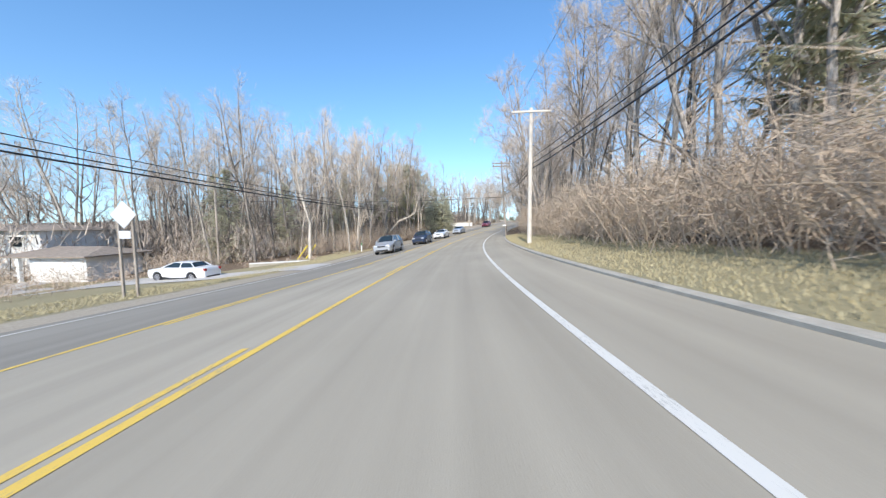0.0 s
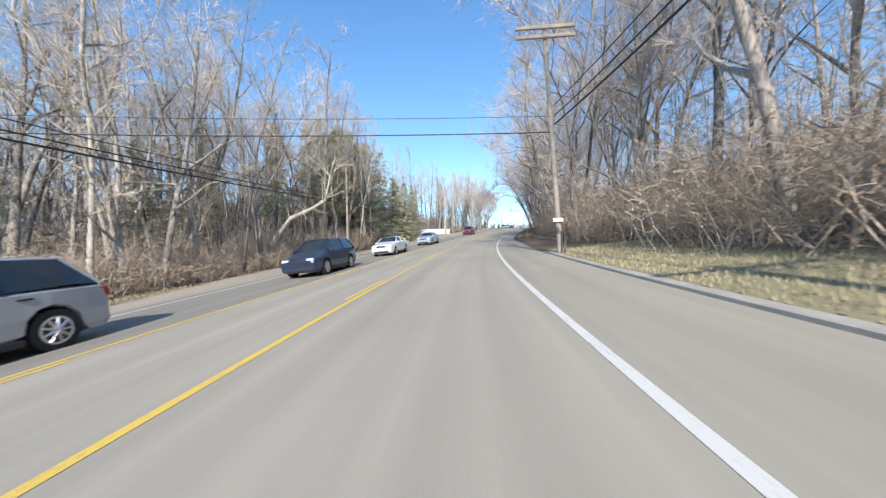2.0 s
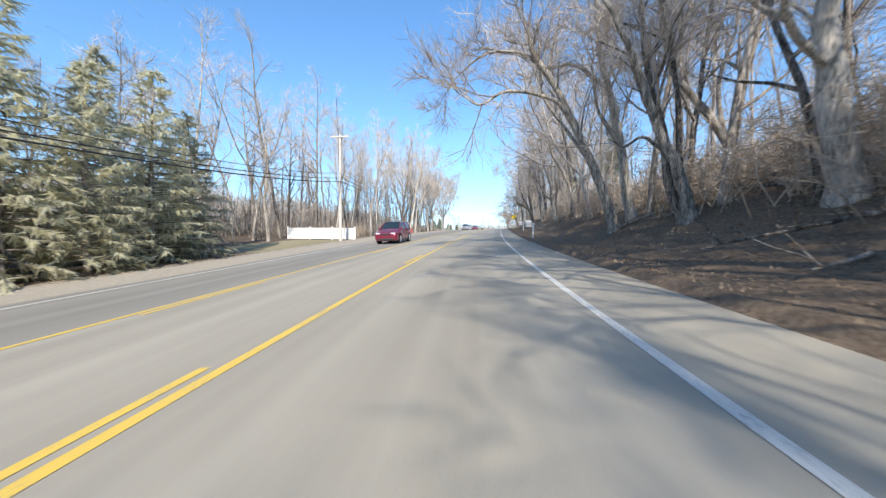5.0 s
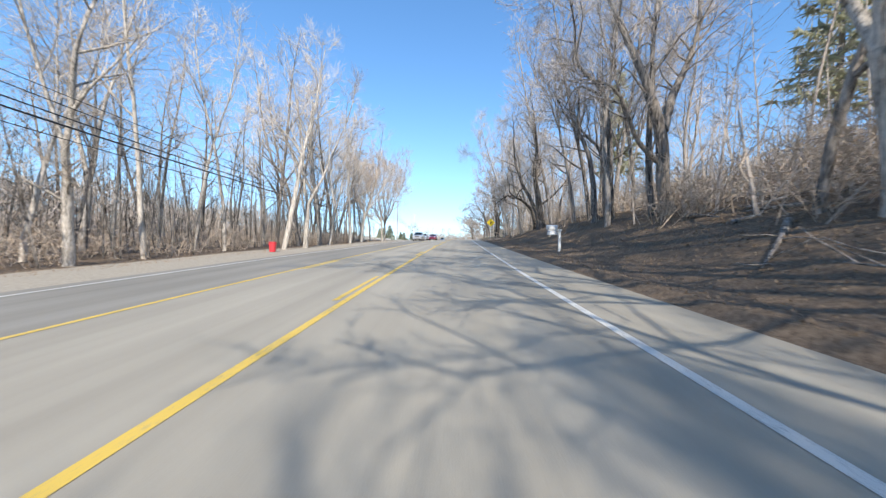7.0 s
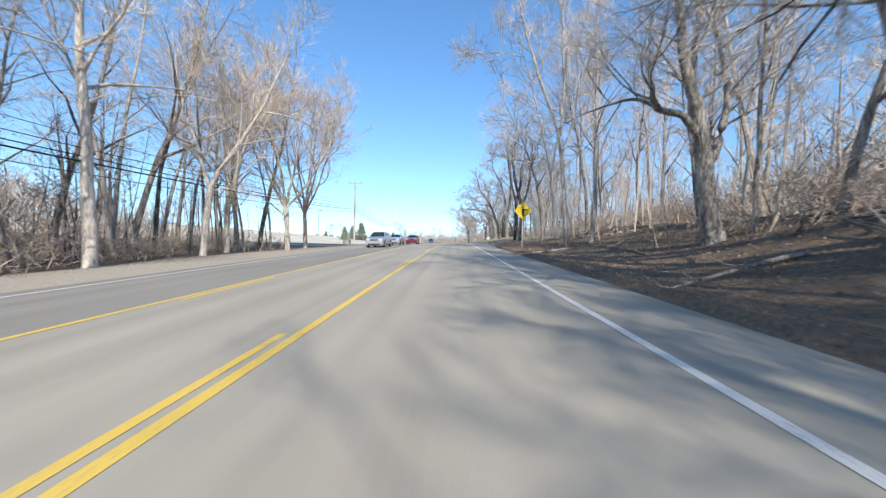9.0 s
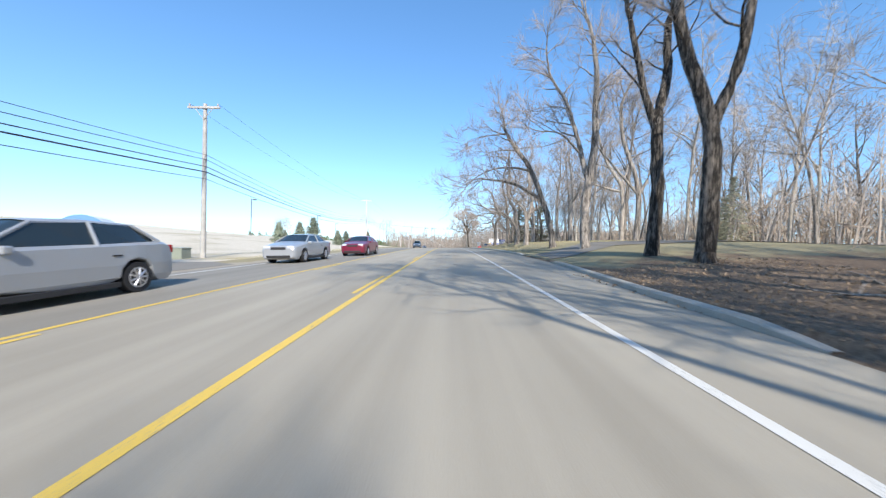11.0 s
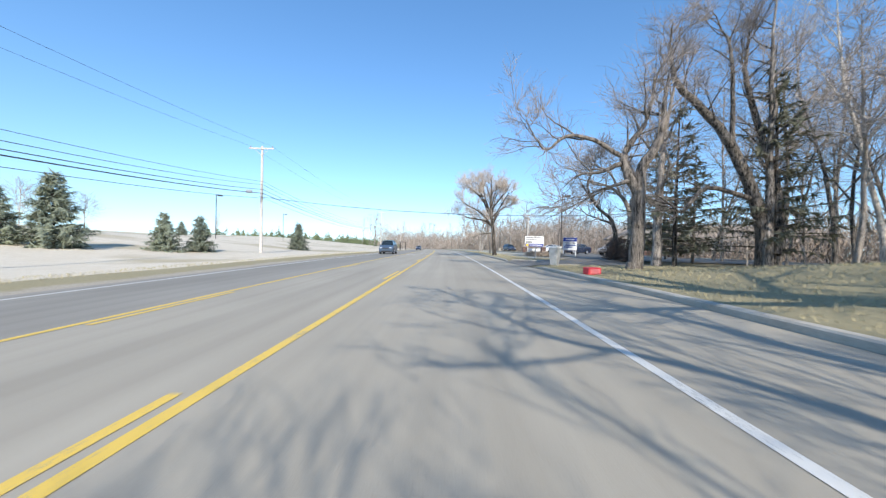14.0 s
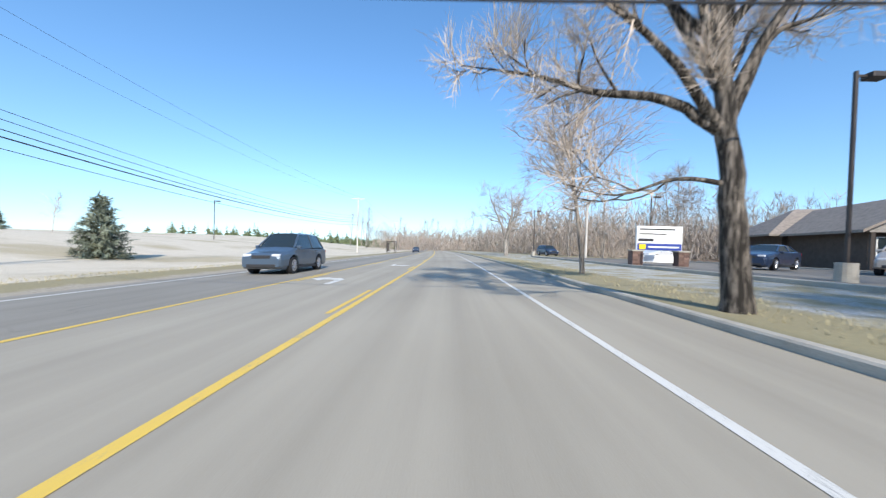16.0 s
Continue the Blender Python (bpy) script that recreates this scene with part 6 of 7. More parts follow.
shaped(701, 172.3, 8.9, "tall leafless tree with twin trunks on the lawn", BARK, [
    (0.24, 5, [(0.0, 0.0, 0.0), (-0.1, 0.0, 2.1), (0.1, 0.0, 3.7), (0.3, 0.0, 5.5), (0.3, 0.0, 7.7), (0.2, 0.0, 9.9)]),
    (0.15, 3, [(0.0, 0.0, 3.6), (-0.3, 0.2, 4.9), (-0.6, 0.4, 6.4), (-1.1, 0.6, 7.9), (-1.8, 0.8, 9.2)]),
    (0.07, 0, [(-0.3, -0.0, 4.7), (-1.5, -0.3, 5.8), (-2.9, -0.5, 5.9), (-3.9, -0.8, 6.3)]),
    (0.06, 0, [(-0.5, 0.0, 5.4), (-1.0, 0.3, 7.2), (-1.8, 0.7, 7.6), (-3.3, 1.0, 7.4)]),
    (0.05, 0, [(0.3, 0.0, 7.9), (0.9, 0.2, 8.9), (1.8, 0.5, 10.0)])])
shaped(702, 185.8, 8.9, "old leafless oak with broken crooked limbs on the lawn", BARK, [
    (0.23, 3, [(0.0, 0.0, 0.0), (-0.0, 0.0, 1.4), (0.0, 0.0, 2.3), (0.3, 0.0, 3.0), (0.4, 0.0, 4.4), (0.0, 0.0, 4.9), (0.1, 0.0, 5.6)]),
    (0.15, 0, [(0.0, 0.0, 2.3), (-0.3, 0.2, 3.4), (-0.9, 0.4, 3.9), (-1.4, 0.6, 4.3), (-2.2, 0.8, 4.4)]),
    (0.12, 0, [(0.2, -0.0, 2.8), (0.5, -0.2, 3.1), (0.8, -0.4, 3.4), (1.3, -0.6, 3.8), (1.8, -0.8, 3.7)]),
    (0.09, 0, [(0.0, 0.0, 2.6), (-0.3, 0.1, 4.2), (-0.4, 0.1, 4.5), (-1.3, 0.2, 5.1), (-2.2, 0.3, 5.0)])])
shaped(703, 190.9, 9.1, "thick old leafless oak with a heavy leaning limb on the lawn", BARK, [
    (0.27, 4, [(0.0, 0.0, 0.0), (0.1, 0.0, 0.9), (-0.1, 0.0, 2.1), (-0.3, 0.0, 3.7), (-0.9, 0.0, 4.6), (-1.2, 0.0, 6.2)]),
    (0.2, 0, [(-0.1, 0.0, 1.8), (-0.8, 0.2, 2.8), (-1.8, 0.5, 3.5), (-2.7, 0.8, 3.9), (-4.0, 1.0, 3.6)]),
    (0.12, 1.5, [(-2.0, 0.0, 3.3), (-2.5, 0.1, 4.2), (-2.8, 0.2, 5.4), (-3.7, 0.3, 6.1)]),
    (0.09, 0, [(-2.8, -0.0, 3.4), (-4.0, -0.3, 4.0), (-5.0, -0.6, 4.2), (-6.1, -0.9, 4.7)]),
    (0.08, 0, [(-0.3, 0.0, 3.6), (0.7, 0.4, 4.9), (1.8, 0.8, 5.3), (3.3, 1.2, 5.8)])])
shaped(704, 196.7, 9.4, "massive old leafless oak with double trunk on the lawn", BARK, [
    (0.27, 5, [(0.0, 0.0, 0.0), (-0.2, 0.0, 0.9), (-0.3, 0.0, 2.5), (-0.5, 0.0, 4.2), (-0.7, 0.0, 5.6), (-1.1, 0.0, 7.0)]),
    (0.14, 0, [(0.3, 0.0, 0.3), (0.3, 0.1, 1.9), (0.0, 0.2, 2.8), (-0.2, 0.3, 3.2)]),
    (0.14, 0, [(-0.6, -0.0, 3.2), (-1.3, -0.2, 3.7), (-2.4, -0.3, 3.7), (-3.7, -0.5, 3.7), (-5.6, -0.7, 4.1)]),
    (0.12, 4, [(-0.5, 0.0, 4.3), (0.1, 0.4, 5.8), (0.9, 0.8, 7.6)]),
    (0.08, 0, [(-0.4, 0.0, 3.7), (1.1, 0.5, 5.2), (2.5, 1.0, 6.5)])])
shaped(705, 213.3, 17.3, "old leafless oak with leaning double trunk behind the lawn", BARK_DARK, [
    (0.3, 3, [(0.0, 0.0, 0.0), (-0.1, 0.0, 2.1), (-1.0, 0.0, 4.6), (-2.1, 0.0, 6.5), (-3.4, 0.0, 7.9), (-4.4, 0.0, 8.8)]),
    (0.26, 3, [(0.6, 0.0, 0.7), (0.9, 0.2, 2.8), (0.6, 0.4, 5.2), (-0.1, 0.6, 7.6), (-0.5, 0.8, 9.8)]),
    (0.13, 2, [(-0.6, -0.0, 3.4), (-3.2, -0.5, 3.8), (-4.6, -0.9, 2.6)]),
    (0.12, 3, [(-1.7, 0.0, 6.0), (-1.6, 0.2, 8.8), (-1.6, 0.5, 11.0)])])
shaped(706, 210.5, 9.5, "massive old leafless oak with heavy crooked limbs", BARK_DARK, [
    (0.29, 2, [(0.0, 0.0, 0.0), (0.1, 0.0, 1.5), (0.1, 0.0, 2.9), (0.2, 0.0, 4.2), (0.7, 0.0, 5.0), (1.0, 0.0, 6.0)]),
    (0.22, 3, [(0.1, 0.0, 3.0), (-0.3, 0.1, 3.8), (-0.5, 0.2, 4.5), (-0.1, 0.4, 5.3), (0.5, 0.5, 6.1)]),
    (0.1, 0, [(-0.4, -0.0, 3.6), (-1.2, -0.2, 3.3), (-2.0, -0.5, 3.0), (-3.0, -0.7, 2.1)]),
    (0.11, 0, [(-0.7, 0.0, 4.3), (-1.4, 0.3, 4.0), (-2.2, 0.6, 3.9), (-2.8, 0.9, 3.3)]),
    (0.1, 2, [(-0.7, -0.0, 4.6), (-1.9, -0.1, 5.2), (-3.0, -0.2, 5.3), (-3.8, -0.3, 4.7)])])
shaped(707, 222.0, 14.6, "dark twisted leafless tree leaning by the car park", BARK, [
    (0.2, 0, [(0.0, 0.0, 0.0), (-0.0, 0.0, 1.2), (-0.4, 0.0, 2.9), (-1.4, 0.0, 3.8), (-2.5, 0.0, 5.2), (-3.4, 0.0, 6.8)]),
    (0.1, 0, [(-0.4, 0.0, 2.7), (-1.3, 0.3, 3.1), (-2.2, 0.6, 3.5), (-3.0, 0.9, 4.6)]),
    (0.1, 1, [(-1.4, -0.0, 3.8), (-2.5, -0.4, 5.3), (-2.4, -0.8, 6.3)])], limb=1.6, density=2.2)
shaped(708, 221.5, 15.6, "dark twisted leafless tree spreading beside the car park", BARK, [
    (0.24, 0, [(0.0, 0.0, 0.0), (-0.2, 0.0, 1.4), (-0.4, 0.0, 3.6), (-1.1, 0.0, 4.8), (-2.3, 0.0, 5.5), (-4.1, 0.0, 5.9)]),
    (0.15, 0, [(-0.4, 0.0, 3.6), (0.1, 0.2, 5.8), (-0.3, 0.5, 7.3), (-1.1, 0.7, 7.8)]),
    (0.1, 1, [(-1.1, -0.0, 4.8), (-2.1, -0.4, 6.3), (-3.3, -0.8, 6.7)])], limb=1.6, density=2.2)
shaped(709, 230.4, 6.7, "leafless shade tree with a broad fan-shaped crown by the kerb", BARK_DARK, [
    (0.22, 0, [(0.0, 0.0, 0.0), (-0.1, 0.0, 1.5), (-0.3, 0.0, 3.0), (-0.5, 0.0, 4.8), (-0.5, 0.0, 6.7), (-0.5, 0.0, 7.9)]),
    (0.11, 0, [(-0.3, 0.0, 2.9), (-1.2, 0.1, 3.5), (-2.5, 0.2, 3.7), (-3.5, 0.3, 4.0), (-4.7, 0.4, 4.2)]),
    (0.11, 0, [(-0.4, -0.0, 3.0), (-1.5, -0.2, 4.2), (-2.8, -0.5, 4.9), (-4.0, -0.7, 5.6)]),
    (0.1, 0, [(-0.4, 0.0, 3.6), (-1.2, 0.3, 5.4), (-1.8, 0.5, 7.0), (-2.5, 0.8, 7.7)]),
    (0.1, 0, [(-0.5, -0.0, 4.0), (-1.2, -0.2, 6.0), (-1.6, -0.5, 7.7)]),
    (0.1, 0, [(-0.4, 0.0, 4.0), (-0.0, 0.3, 5.8), (0.6, 0.6, 7.2)]),
    (0.1, 0, [(-0.3, -0.0, 3.4), (0.3, -0.1, 4.7), (1.1, -0.3, 6.1), (1.2, -0.4, 6.4)]),
    (0.09, 0, [(-0.3, 0.0, 3.0), (0.5, 0.2, 4.6), (1.2, 0.3, 5.0), (1.9, 0.5, 5.3)]),
    (0.08, 0, [(-0.5, 0.0, 4.4), (-1.5, 0.5, 5.8), (-2.6, 0.9, 6.8), (-3.5, 1.2, 7.3)]),
    (0.08, 0, [(-0.4, 0.0, 4.2), (-1.2, -0.6, 5.4), (-2.4, -1.1, 6.3), (-3.0, -1.6, 6.6)]),
    (0.08, 0, [(-0.4, 0.0, 4.6), (0.4, -0.8, 5.8), (0.9, -1.3, 6.4), (0.8, -1.7, 6.5)]),
    (0.08, 0, [(-0.45, 0.0, 4.8), (-0.2, -0.5, 6.2), (0.0, -0.7, 7.2)]),
    (0.08, 0, [(-0.5, 0.0, 5.4), (-0.8, 0.8, 6.8), (-1.0, 1.2, 7.5)]),
    (0.07, 0, [(-0.3, 0.0, 3.8), (0.8, 0.9, 5.2), (1.5, 1.4, 5.6)]),
    (0.05, 0, [(-0.2, 0.0, 2.1), (-1.0, 0.1, 2.2), (-2.0, 0.1, 1.9), (-2.9, 0.2, 2.1)])], density=2.3, branches=7, twigs=9, limb=1.2, rise_=0.14, twig_len=0.55, inner=0.36, park=TWIG_TREE)
shaped(710, 84.3, 7.6, "leaning leafless tree whose boughs droop over the road", BARK_PALE, [
    (0.2, 2, [(0.0, 0.0, 0.0), (-0.3, 0.0, 1.1), (-0.9, 0.0, 2.6), (-1.7, 0.0, 4.3), (-2.5, 0.0, 5.9), (-3.3, 0.0, 7.1)]),
    (0.1, 0, [(-2.4, 0.0, 5.7), (-3.5, 0.2, 7.1), (-5.1, 0.4, 7.4), (-6.5, 0.6, 6.5), (-7.2, 0.8, 5.5)]),
    (0.09, 2, [(-1.7, -0.0, 4.2), (-2.5, -0.3, 5.1), (-4.3, -0.6, 5.4), (-5.3, -0.9, 4.8)]),
    (0.09, 2, [(-0.9, 0.0, 2.6), (-1.4, 0.2, 3.4), (-2.8, 0.5, 5.5)])])
shaped(711, 84.7, 8.4, "pale leaning leafless tree on the bank", BARK_PALE, [
    (0.2, 5, [(0.0, 0.0, 0.0), (-0.2, 0.0, 0.8), (-0.5, 0.0, 2.8), (-1.0, 0.0, 5.0), (-1.4, 0.0, 6.4)]),
    (0.1, 2, [(-1.1, 0.0, 5.2), (-2.3, 0.4, 6.4), (-3.3, 0.8, 6.5)]),
    (0.08, 2, [(-0.4, -0.0, 2.6), (-1.5, -0.4, 4.1), (-1.9, -0.8, 5.5)])])
shaped(712, 80.2, 8.1, "leafless tree with a leaning trunk on the bank", BARK_PALE, [
    (0.17, 5, [(0.0, 0.0, 0.0), (-0.2, 0.0, 0.9), (-0.5, 0.0, 1.7), (-1.0, 0.0, 2.7), (-1.5, 0.0, 4.2)]),
    (0.1, 3, [(-0.6, 0.0, 1.8), (-0.7, 0.3, 2.4), (-1.0, 0.6, 3.4)])])
shaped(713, 80.6, 8.1, "straight leafless tree on the bank", BARK, [
    (0.14, 6, [(0.0, 0.0, 0.0), (-0.4, 0.0, 1.1), (-0.6, 0.0, 2.6), (-1.0, 0.0, 4.0)]),
    (0.06, 1, [(-0.6, 0.0, 2.0), (-1.0, 0.3, 2.5), (-1.4, 0.6, 2.3)])])
shaped(714, 82.0, 11.1, "leafless tree leaning far over the brush", BARK, [
    (0.17, 5, [(0.0, 0.0, 0.0), (-0.3, 0.0, -0.5), (-1.0, 0.0, 1.1), (-1.9, 0.0, 2.4), (-2.7, 0.0, 3.4)]),
    (0.09, 2, [(-1.1, 0.0, 1.3), (-1.1, 0.4, 2.9), (-0.6, 0.8, 4.3)])])
shaped(715, 77.0, 8.9, "straight pale leafless tree on the bank", BARK_PALE, [
    (0.27, 7, [(0.0, 0.0, 0.0), (-0.2, 0.0, 1.0), (-0.4, 0.0, 2.3), (-0.5, 0.0, 3.5)]),
    (0.1, 2, [(-0.3, -0.0, 2.2), (-1.2, -0.3, 2.7), (-1.7, -0.6, 3.1)])])
shaped(716, 111.8, 10.2, "large forked leafless tree on the shaded bank", BARK_DARK, [
    (0.27, 6, [(0.0, 0.0, 0.0), (-0.3, 0.0, 1.0), (-0.5, 0.0, 3.2), (-0.9, 0.0, 4.5), (-1.2, 0.0, 5.4)]),
    (0.2, 6, [(-0.4, 0.0, 3.2), (0.2, 0.4, 4.8), (0.9, 0.8, 6.0)]),
    (0.12, 0, [(-0.5, -0.0, 2.0), (-1.4, -0.2, 2.7), (-2.2, -0.4, 4.3), (-3.0, -0.6, 4.8), (-4.0, -0.8, 4.8)])])
shaped(717, 115.1, 9.4, "crooked leafless tree on the shaded bank", BARK, [
    (0.16, 4, [(0.0, 0.0, 0.0), (-0.1, 0.0, 1.7), (-0.2, 0.0, 4.1), (-0.6, 0.0, 6.2), (-1.7, 0.0, 7.4)]),
    (0.08, 0, [(-0.6, 0.0, 6.0), (-1.7, 0.3, 6.5), (-2.4, 0.7, 5.1)]),
    (0.07, 1, [(-0.6, -0.0, 6.2), (-0.1, -0.3, 6.9), (-0.5, -0.7, 8.0)])])
shaped(718, 116.4, 9.2, "crooked leafless tree with forked stems on the shaded bank", BARK, [
    (0.17, 4, [(0.0, 0.0, 0.0), (-0.1, 0.0, 0.6), (-0.2, 0.0, 1.9), (-0.5, 0.0, 3.6), (-1.0, 0.0, 4.7)]),
    (0.13, 4, [(0.5, 0.0, 0.2), (0.4, 0.2, 2.8), (0.2, 0.5, 4.0), (-0.3, 0.7, 4.6)]),
    (0.07, 1, [(0.2, -0.0, 2.7), (0.6, -0.4, 3.1), (0.9, -0.8, 3.3)])])
shaped(719, 128.0, 8.9, "large leafless tree leaning from the shaded bank", BARK_DARK, [
    (0.19, 5, [(0.0, 0.0, 0.0), (-0.1, 0.0, 1.0), (-0.7, 0.0, 2.5), (-1.4, 0.0, 3.7), (-1.8, 0.0, 4.8), (-2.1, 0.0, 5.6)]),
    (0.17, 5, [(0.0, 0.0, 1.0), (-0.2, 0.2, 2.9), (-0.2, 0.4, 4.7), (-0.0, 0.6, 6.0)])])
shaped(720, 126.8, 9.0, "thick dark leafless tree on the shaded bank", BARK_DARK, [
    (0.27, 6, [(0.0, 0.0, 0.0), (-0.1, 0.0, 0.6), (-0.4, 0.0, 2.4), (-0.8, 0.0, 4.6)]),
    (0.09, 1, [(-0.3, 0.0, 1.9), (0.8, 0.4, 2.7), (1.9, 0.8, 3.9)])])
shaped(721, 129.8, 9.0, "leafless tree bent into an arch over the bank", BARK_DARK, [
    (0.17, 0, [(0.0, 0.0, 0.0), (-0.1, 0.0, 0.8), (-0.4, 0.0, 1.7), (-1.0, 0.0, 2.4), (-1.9, 0.0, 2.9), (-2.7, 0.0, 3.0), (-3.4, 0.0, 2.5), (-4.0, 0.0, 1.9)]),
    (0.06, 1, [(-1.8, 0.0, 2.9), (-1.5, 0.2, 3.5), (-1.0, 0.5, 4.0)]),
    (0.06, 2, [(-1.9, -0.0, 2.9), (-2.5, -0.6, 3.3)])])
shaped(722, 131.8, 9.4, "crooked leafless tree leaning over the bank", BARK, [
    (0.17, 5, [(0.0, 0.0, 0.0), (0.1, 0.0, 0.6), (-0.4, 0.0, 1.5), (-0.9, 0.0, 2.3), (-1.3, 0.0, 3.7), (-1.5, 0.0, 5.1)]),
    (0.08, 0, [(-1.3, 0.0, 3.5), (-1.7, 0.2, 4.0), (-2.4, 0.4, 4.4), (-3.4, 0.6, 4.2)])])
shaped(723, 136.0, 9.0, "large pale leafless tree with a crooked limb on the bank", BARK_PALE, [
    (0.25, 6, [(0.0, 0.0, 0.0), (-0.3, 0.0, 1.5), (-0.4, 0.0, 2.6), (-0.6, 0.0, 3.7), (-0.9, 0.0, 4.7)]),
    (0.12, 1, [(-0.5, -0.0, 2.9), (-1.1, -0.2, 3.4), (-1.9, -0.4, 3.5), (-2.2, -0.6, 4.1)]),
    (0.07, 0, [(-1.6, 0.0, 3.7), (-2.2, 0.2, 4.0), (-3.2, 0.5, 3.8), (-3.9, 0.7, 3.5)]),
    (0.14, 6, [(-0.3, 0.0, 2.0), (0.2, 0.2, 2.9), (0.6, 0.5, 4.4)])])
shaped(724, 145.8, 8.2, "slender pale leafless tree of several stems", BARK_PALE, [
    (0.12, 5, [(0.0, 0.0, 0.0), (-0.3, 0.0, 3.8), (-0.7, 0.0, 6.5), (-1.6, 0.0, 9.0), (-2.5, 0.0, 11.7)]),
    (0.08, 5, [(-0.4, 0.0, 5.2), (0.3, 0.3, 7.2), (0.7, 0.5, 9.8), (1.5, 0.8, 12.5)]),
    (0.08, 5, [(-0.5, -0.0, 6.2), (-0.5, -0.3, 9.1), (-0.7, -0.6, 11.5)])])
shaped(725, 131.9, -12.3, "pale leafless tree with a forked trunk along the west verge", BARK_PALE, [
    (0.26, 4, [(0.0, 0.0, 0.0), (-0.1, 0.0, 2.4), (-0.4, 0.0, 4.7), (-0.8, 0.0, 6.9), (-1.0, 0.0, 10.1)]),
    (0.17, 4, [(-0.3, 0.0, 4.6), (-2.2, 0.4, 7.5), (-3.9, 0.8, 10.7)]),
    (0.08, 1, [(-0.3, -0.0, 4.4), (0.9, -0.3, 5.5), (2.5, -0.6, 7.3)])])
hero(511, 238.6, 7.4, "young leafless shade tree by the kerb", height=8.0, girth=0.099, first=0.3, reach=0.42, bark=BARK_DARK, **dict(OAK, wander=0.13))
hero(512, 272.0, 10.4, "old leafless oak with bare crooked crown near the kerb", height=11, girth=0.277, forks=3, reach=0.45, bark=BARK_PALE, **OAK)
hero(513, 281.0, 12.2, "old leafless oak with bare crooked crown", height=10, girth=0.231, forks=2, reach=0.45, bark=BARK_PALE, **OAK)
hero(514, 256, 23.5, "young leafless tree in the car park", height=8, girth=0.066, first=0.3, reach=0.36, bark=BARK, **dict(OAK, wander=0.12))
for i, (s, u, h) in enumerate(((185, 17.3, 14), (190, 14.6, 12), (194, 18.2, 15), (200, 16.4, 14), (203, 19.1, 15), (213, 17.3, 14), (199, 12.9, 13), (215, 13.2, 12))):
    hero(520 + i, s, u, "leafless woodland tree standing on the lawn", height=h, girth=0.18 + 0.02 * (i % 4), first=0.3, reach=0.34, limbs=13, branches=5, twigs=8, spread=0.9, wander=0.14, group="trees of the lawn")

# more large trees on the bank
BANKSIDE = dict(limbs=20, branches=6, twigs=9, spread=1.0, wander=0.22)
for i, (s, u, h, g, lean, f) in enumerate(((48.5, 8.6, 14, 0.2, (-0.28, 0.05), 2), (54.0, 8.8, 14, 0.24, (-0.3, 0.0), 0), (60.0, 9.8, 15, 0.22, (-0.15, 0.1), 2), (65.5, 8.8, 15, 0.24, (-0.25, 0.0), 2), (70.0, 8.5, 15, 0.22, (-0.3, 0.1), 0), (91.0, 8.6, 14, 0.22, (-0.3, 0.1), 2), (96, 9.0, 15, 0.22, (-0.25, 0), 2), (104, 8.9, 15, 0.24, (-0.15, 0), 2), (121, 9.6, 15, 0.2, (-0.15, 0), 2), (151, 9.2, 14, 0.22, (-0.1, 0), 2), (156, 9.4, 14, 0.22, (-0.1, 0), 0))):
    hero(540 + i, s, u, "large leafless tree leaning from the bank towards the road", height=h, girth=g * 0.58, lean_dir=lean, forks=f, first=0.2, reach=0.36, bark=(BARK, BARK_PALE)[i % 2], group="large trees on the bank", extra=((0.45 if not f else 0.9, (-1.0, 0.2, 0.5), 3.2, 0.035),), **BANKSIDE)
# tall trees at the driveway
shaped(740, 166.7, 9.0, "tall leafless tree with a forked dark trunk before the driveway", BARK_DARK, [(0.23, 4, [(0.0, 0.0, 0.0), (0.1, 0.0, 2.5), (0.0, 0.0, 4.5), (0.5, 0.3, 6.5), (0.6, 0.5, 8.5)]), (0.15, 4, [(0.0, 0.0, 4.4), (-0.4, 0.2, 6.0), (-0.9, 0.3, 8.5)])])
shaped(741, 164.5, 9.2, "tall thick leafless tree before the driveway", BARK_DARK, [(0.26, 5, [(0.0, 0.0, 0.0), (0.1, 0.0, 2.5), (0.0, 0.0, 4.0), (-0.6, 0.3, 6.5), (-1.0, 0.5, 9.0)]), (0.17, 4, [(0.0, 0.0, 3.8), (0.7, -0.2, 6.0), (0.9, -0.3, 8.5)])])
shaped(742, 182.2, 15.8, "slender leafless tree with raised limbs behind the driveway", BARK, [(0.17, 4, [(0.0, 0.0, 0.0), (0.0, 0.0, 2.5), (-0.2, 0.0, 4.5), (-1.2, 0.4, 6.5), (-2.0, 0.4, 9.0)]), (0.1, 3, [(-0.1, 0.0, 4.0), (-1.5, 0.3, 4.4), (-3.0, 0.5, 5.0)]), (0.1, 4, [(-0.2, 0.0, 4.5), (0.6, 0.3, 6.5), (0.9, 0.4, 9.0)])])
shaped(743, 179.5, 15.5, "leafless tree with crossing limbs behind the driveway", BARK, [(0.2, 4, [(0.0, 0.0, 0.0), (0.1, 0.0, 3.0), (-0.3, 0.0, 5.0), (-1.0, 0.4, 7.5), (-1.2, 0.4, 10.0)]), (0.1, 2, [(0.0, 0.0, 3.4), (-1.2, 0.3, 5.0), (-2.8, 0.5, 7.0)]), (0.12, 3, [(0.0, 0.0, 3.2), (1.0, 0.3, 5.0), (1.4, 0.4, 8.0)])])
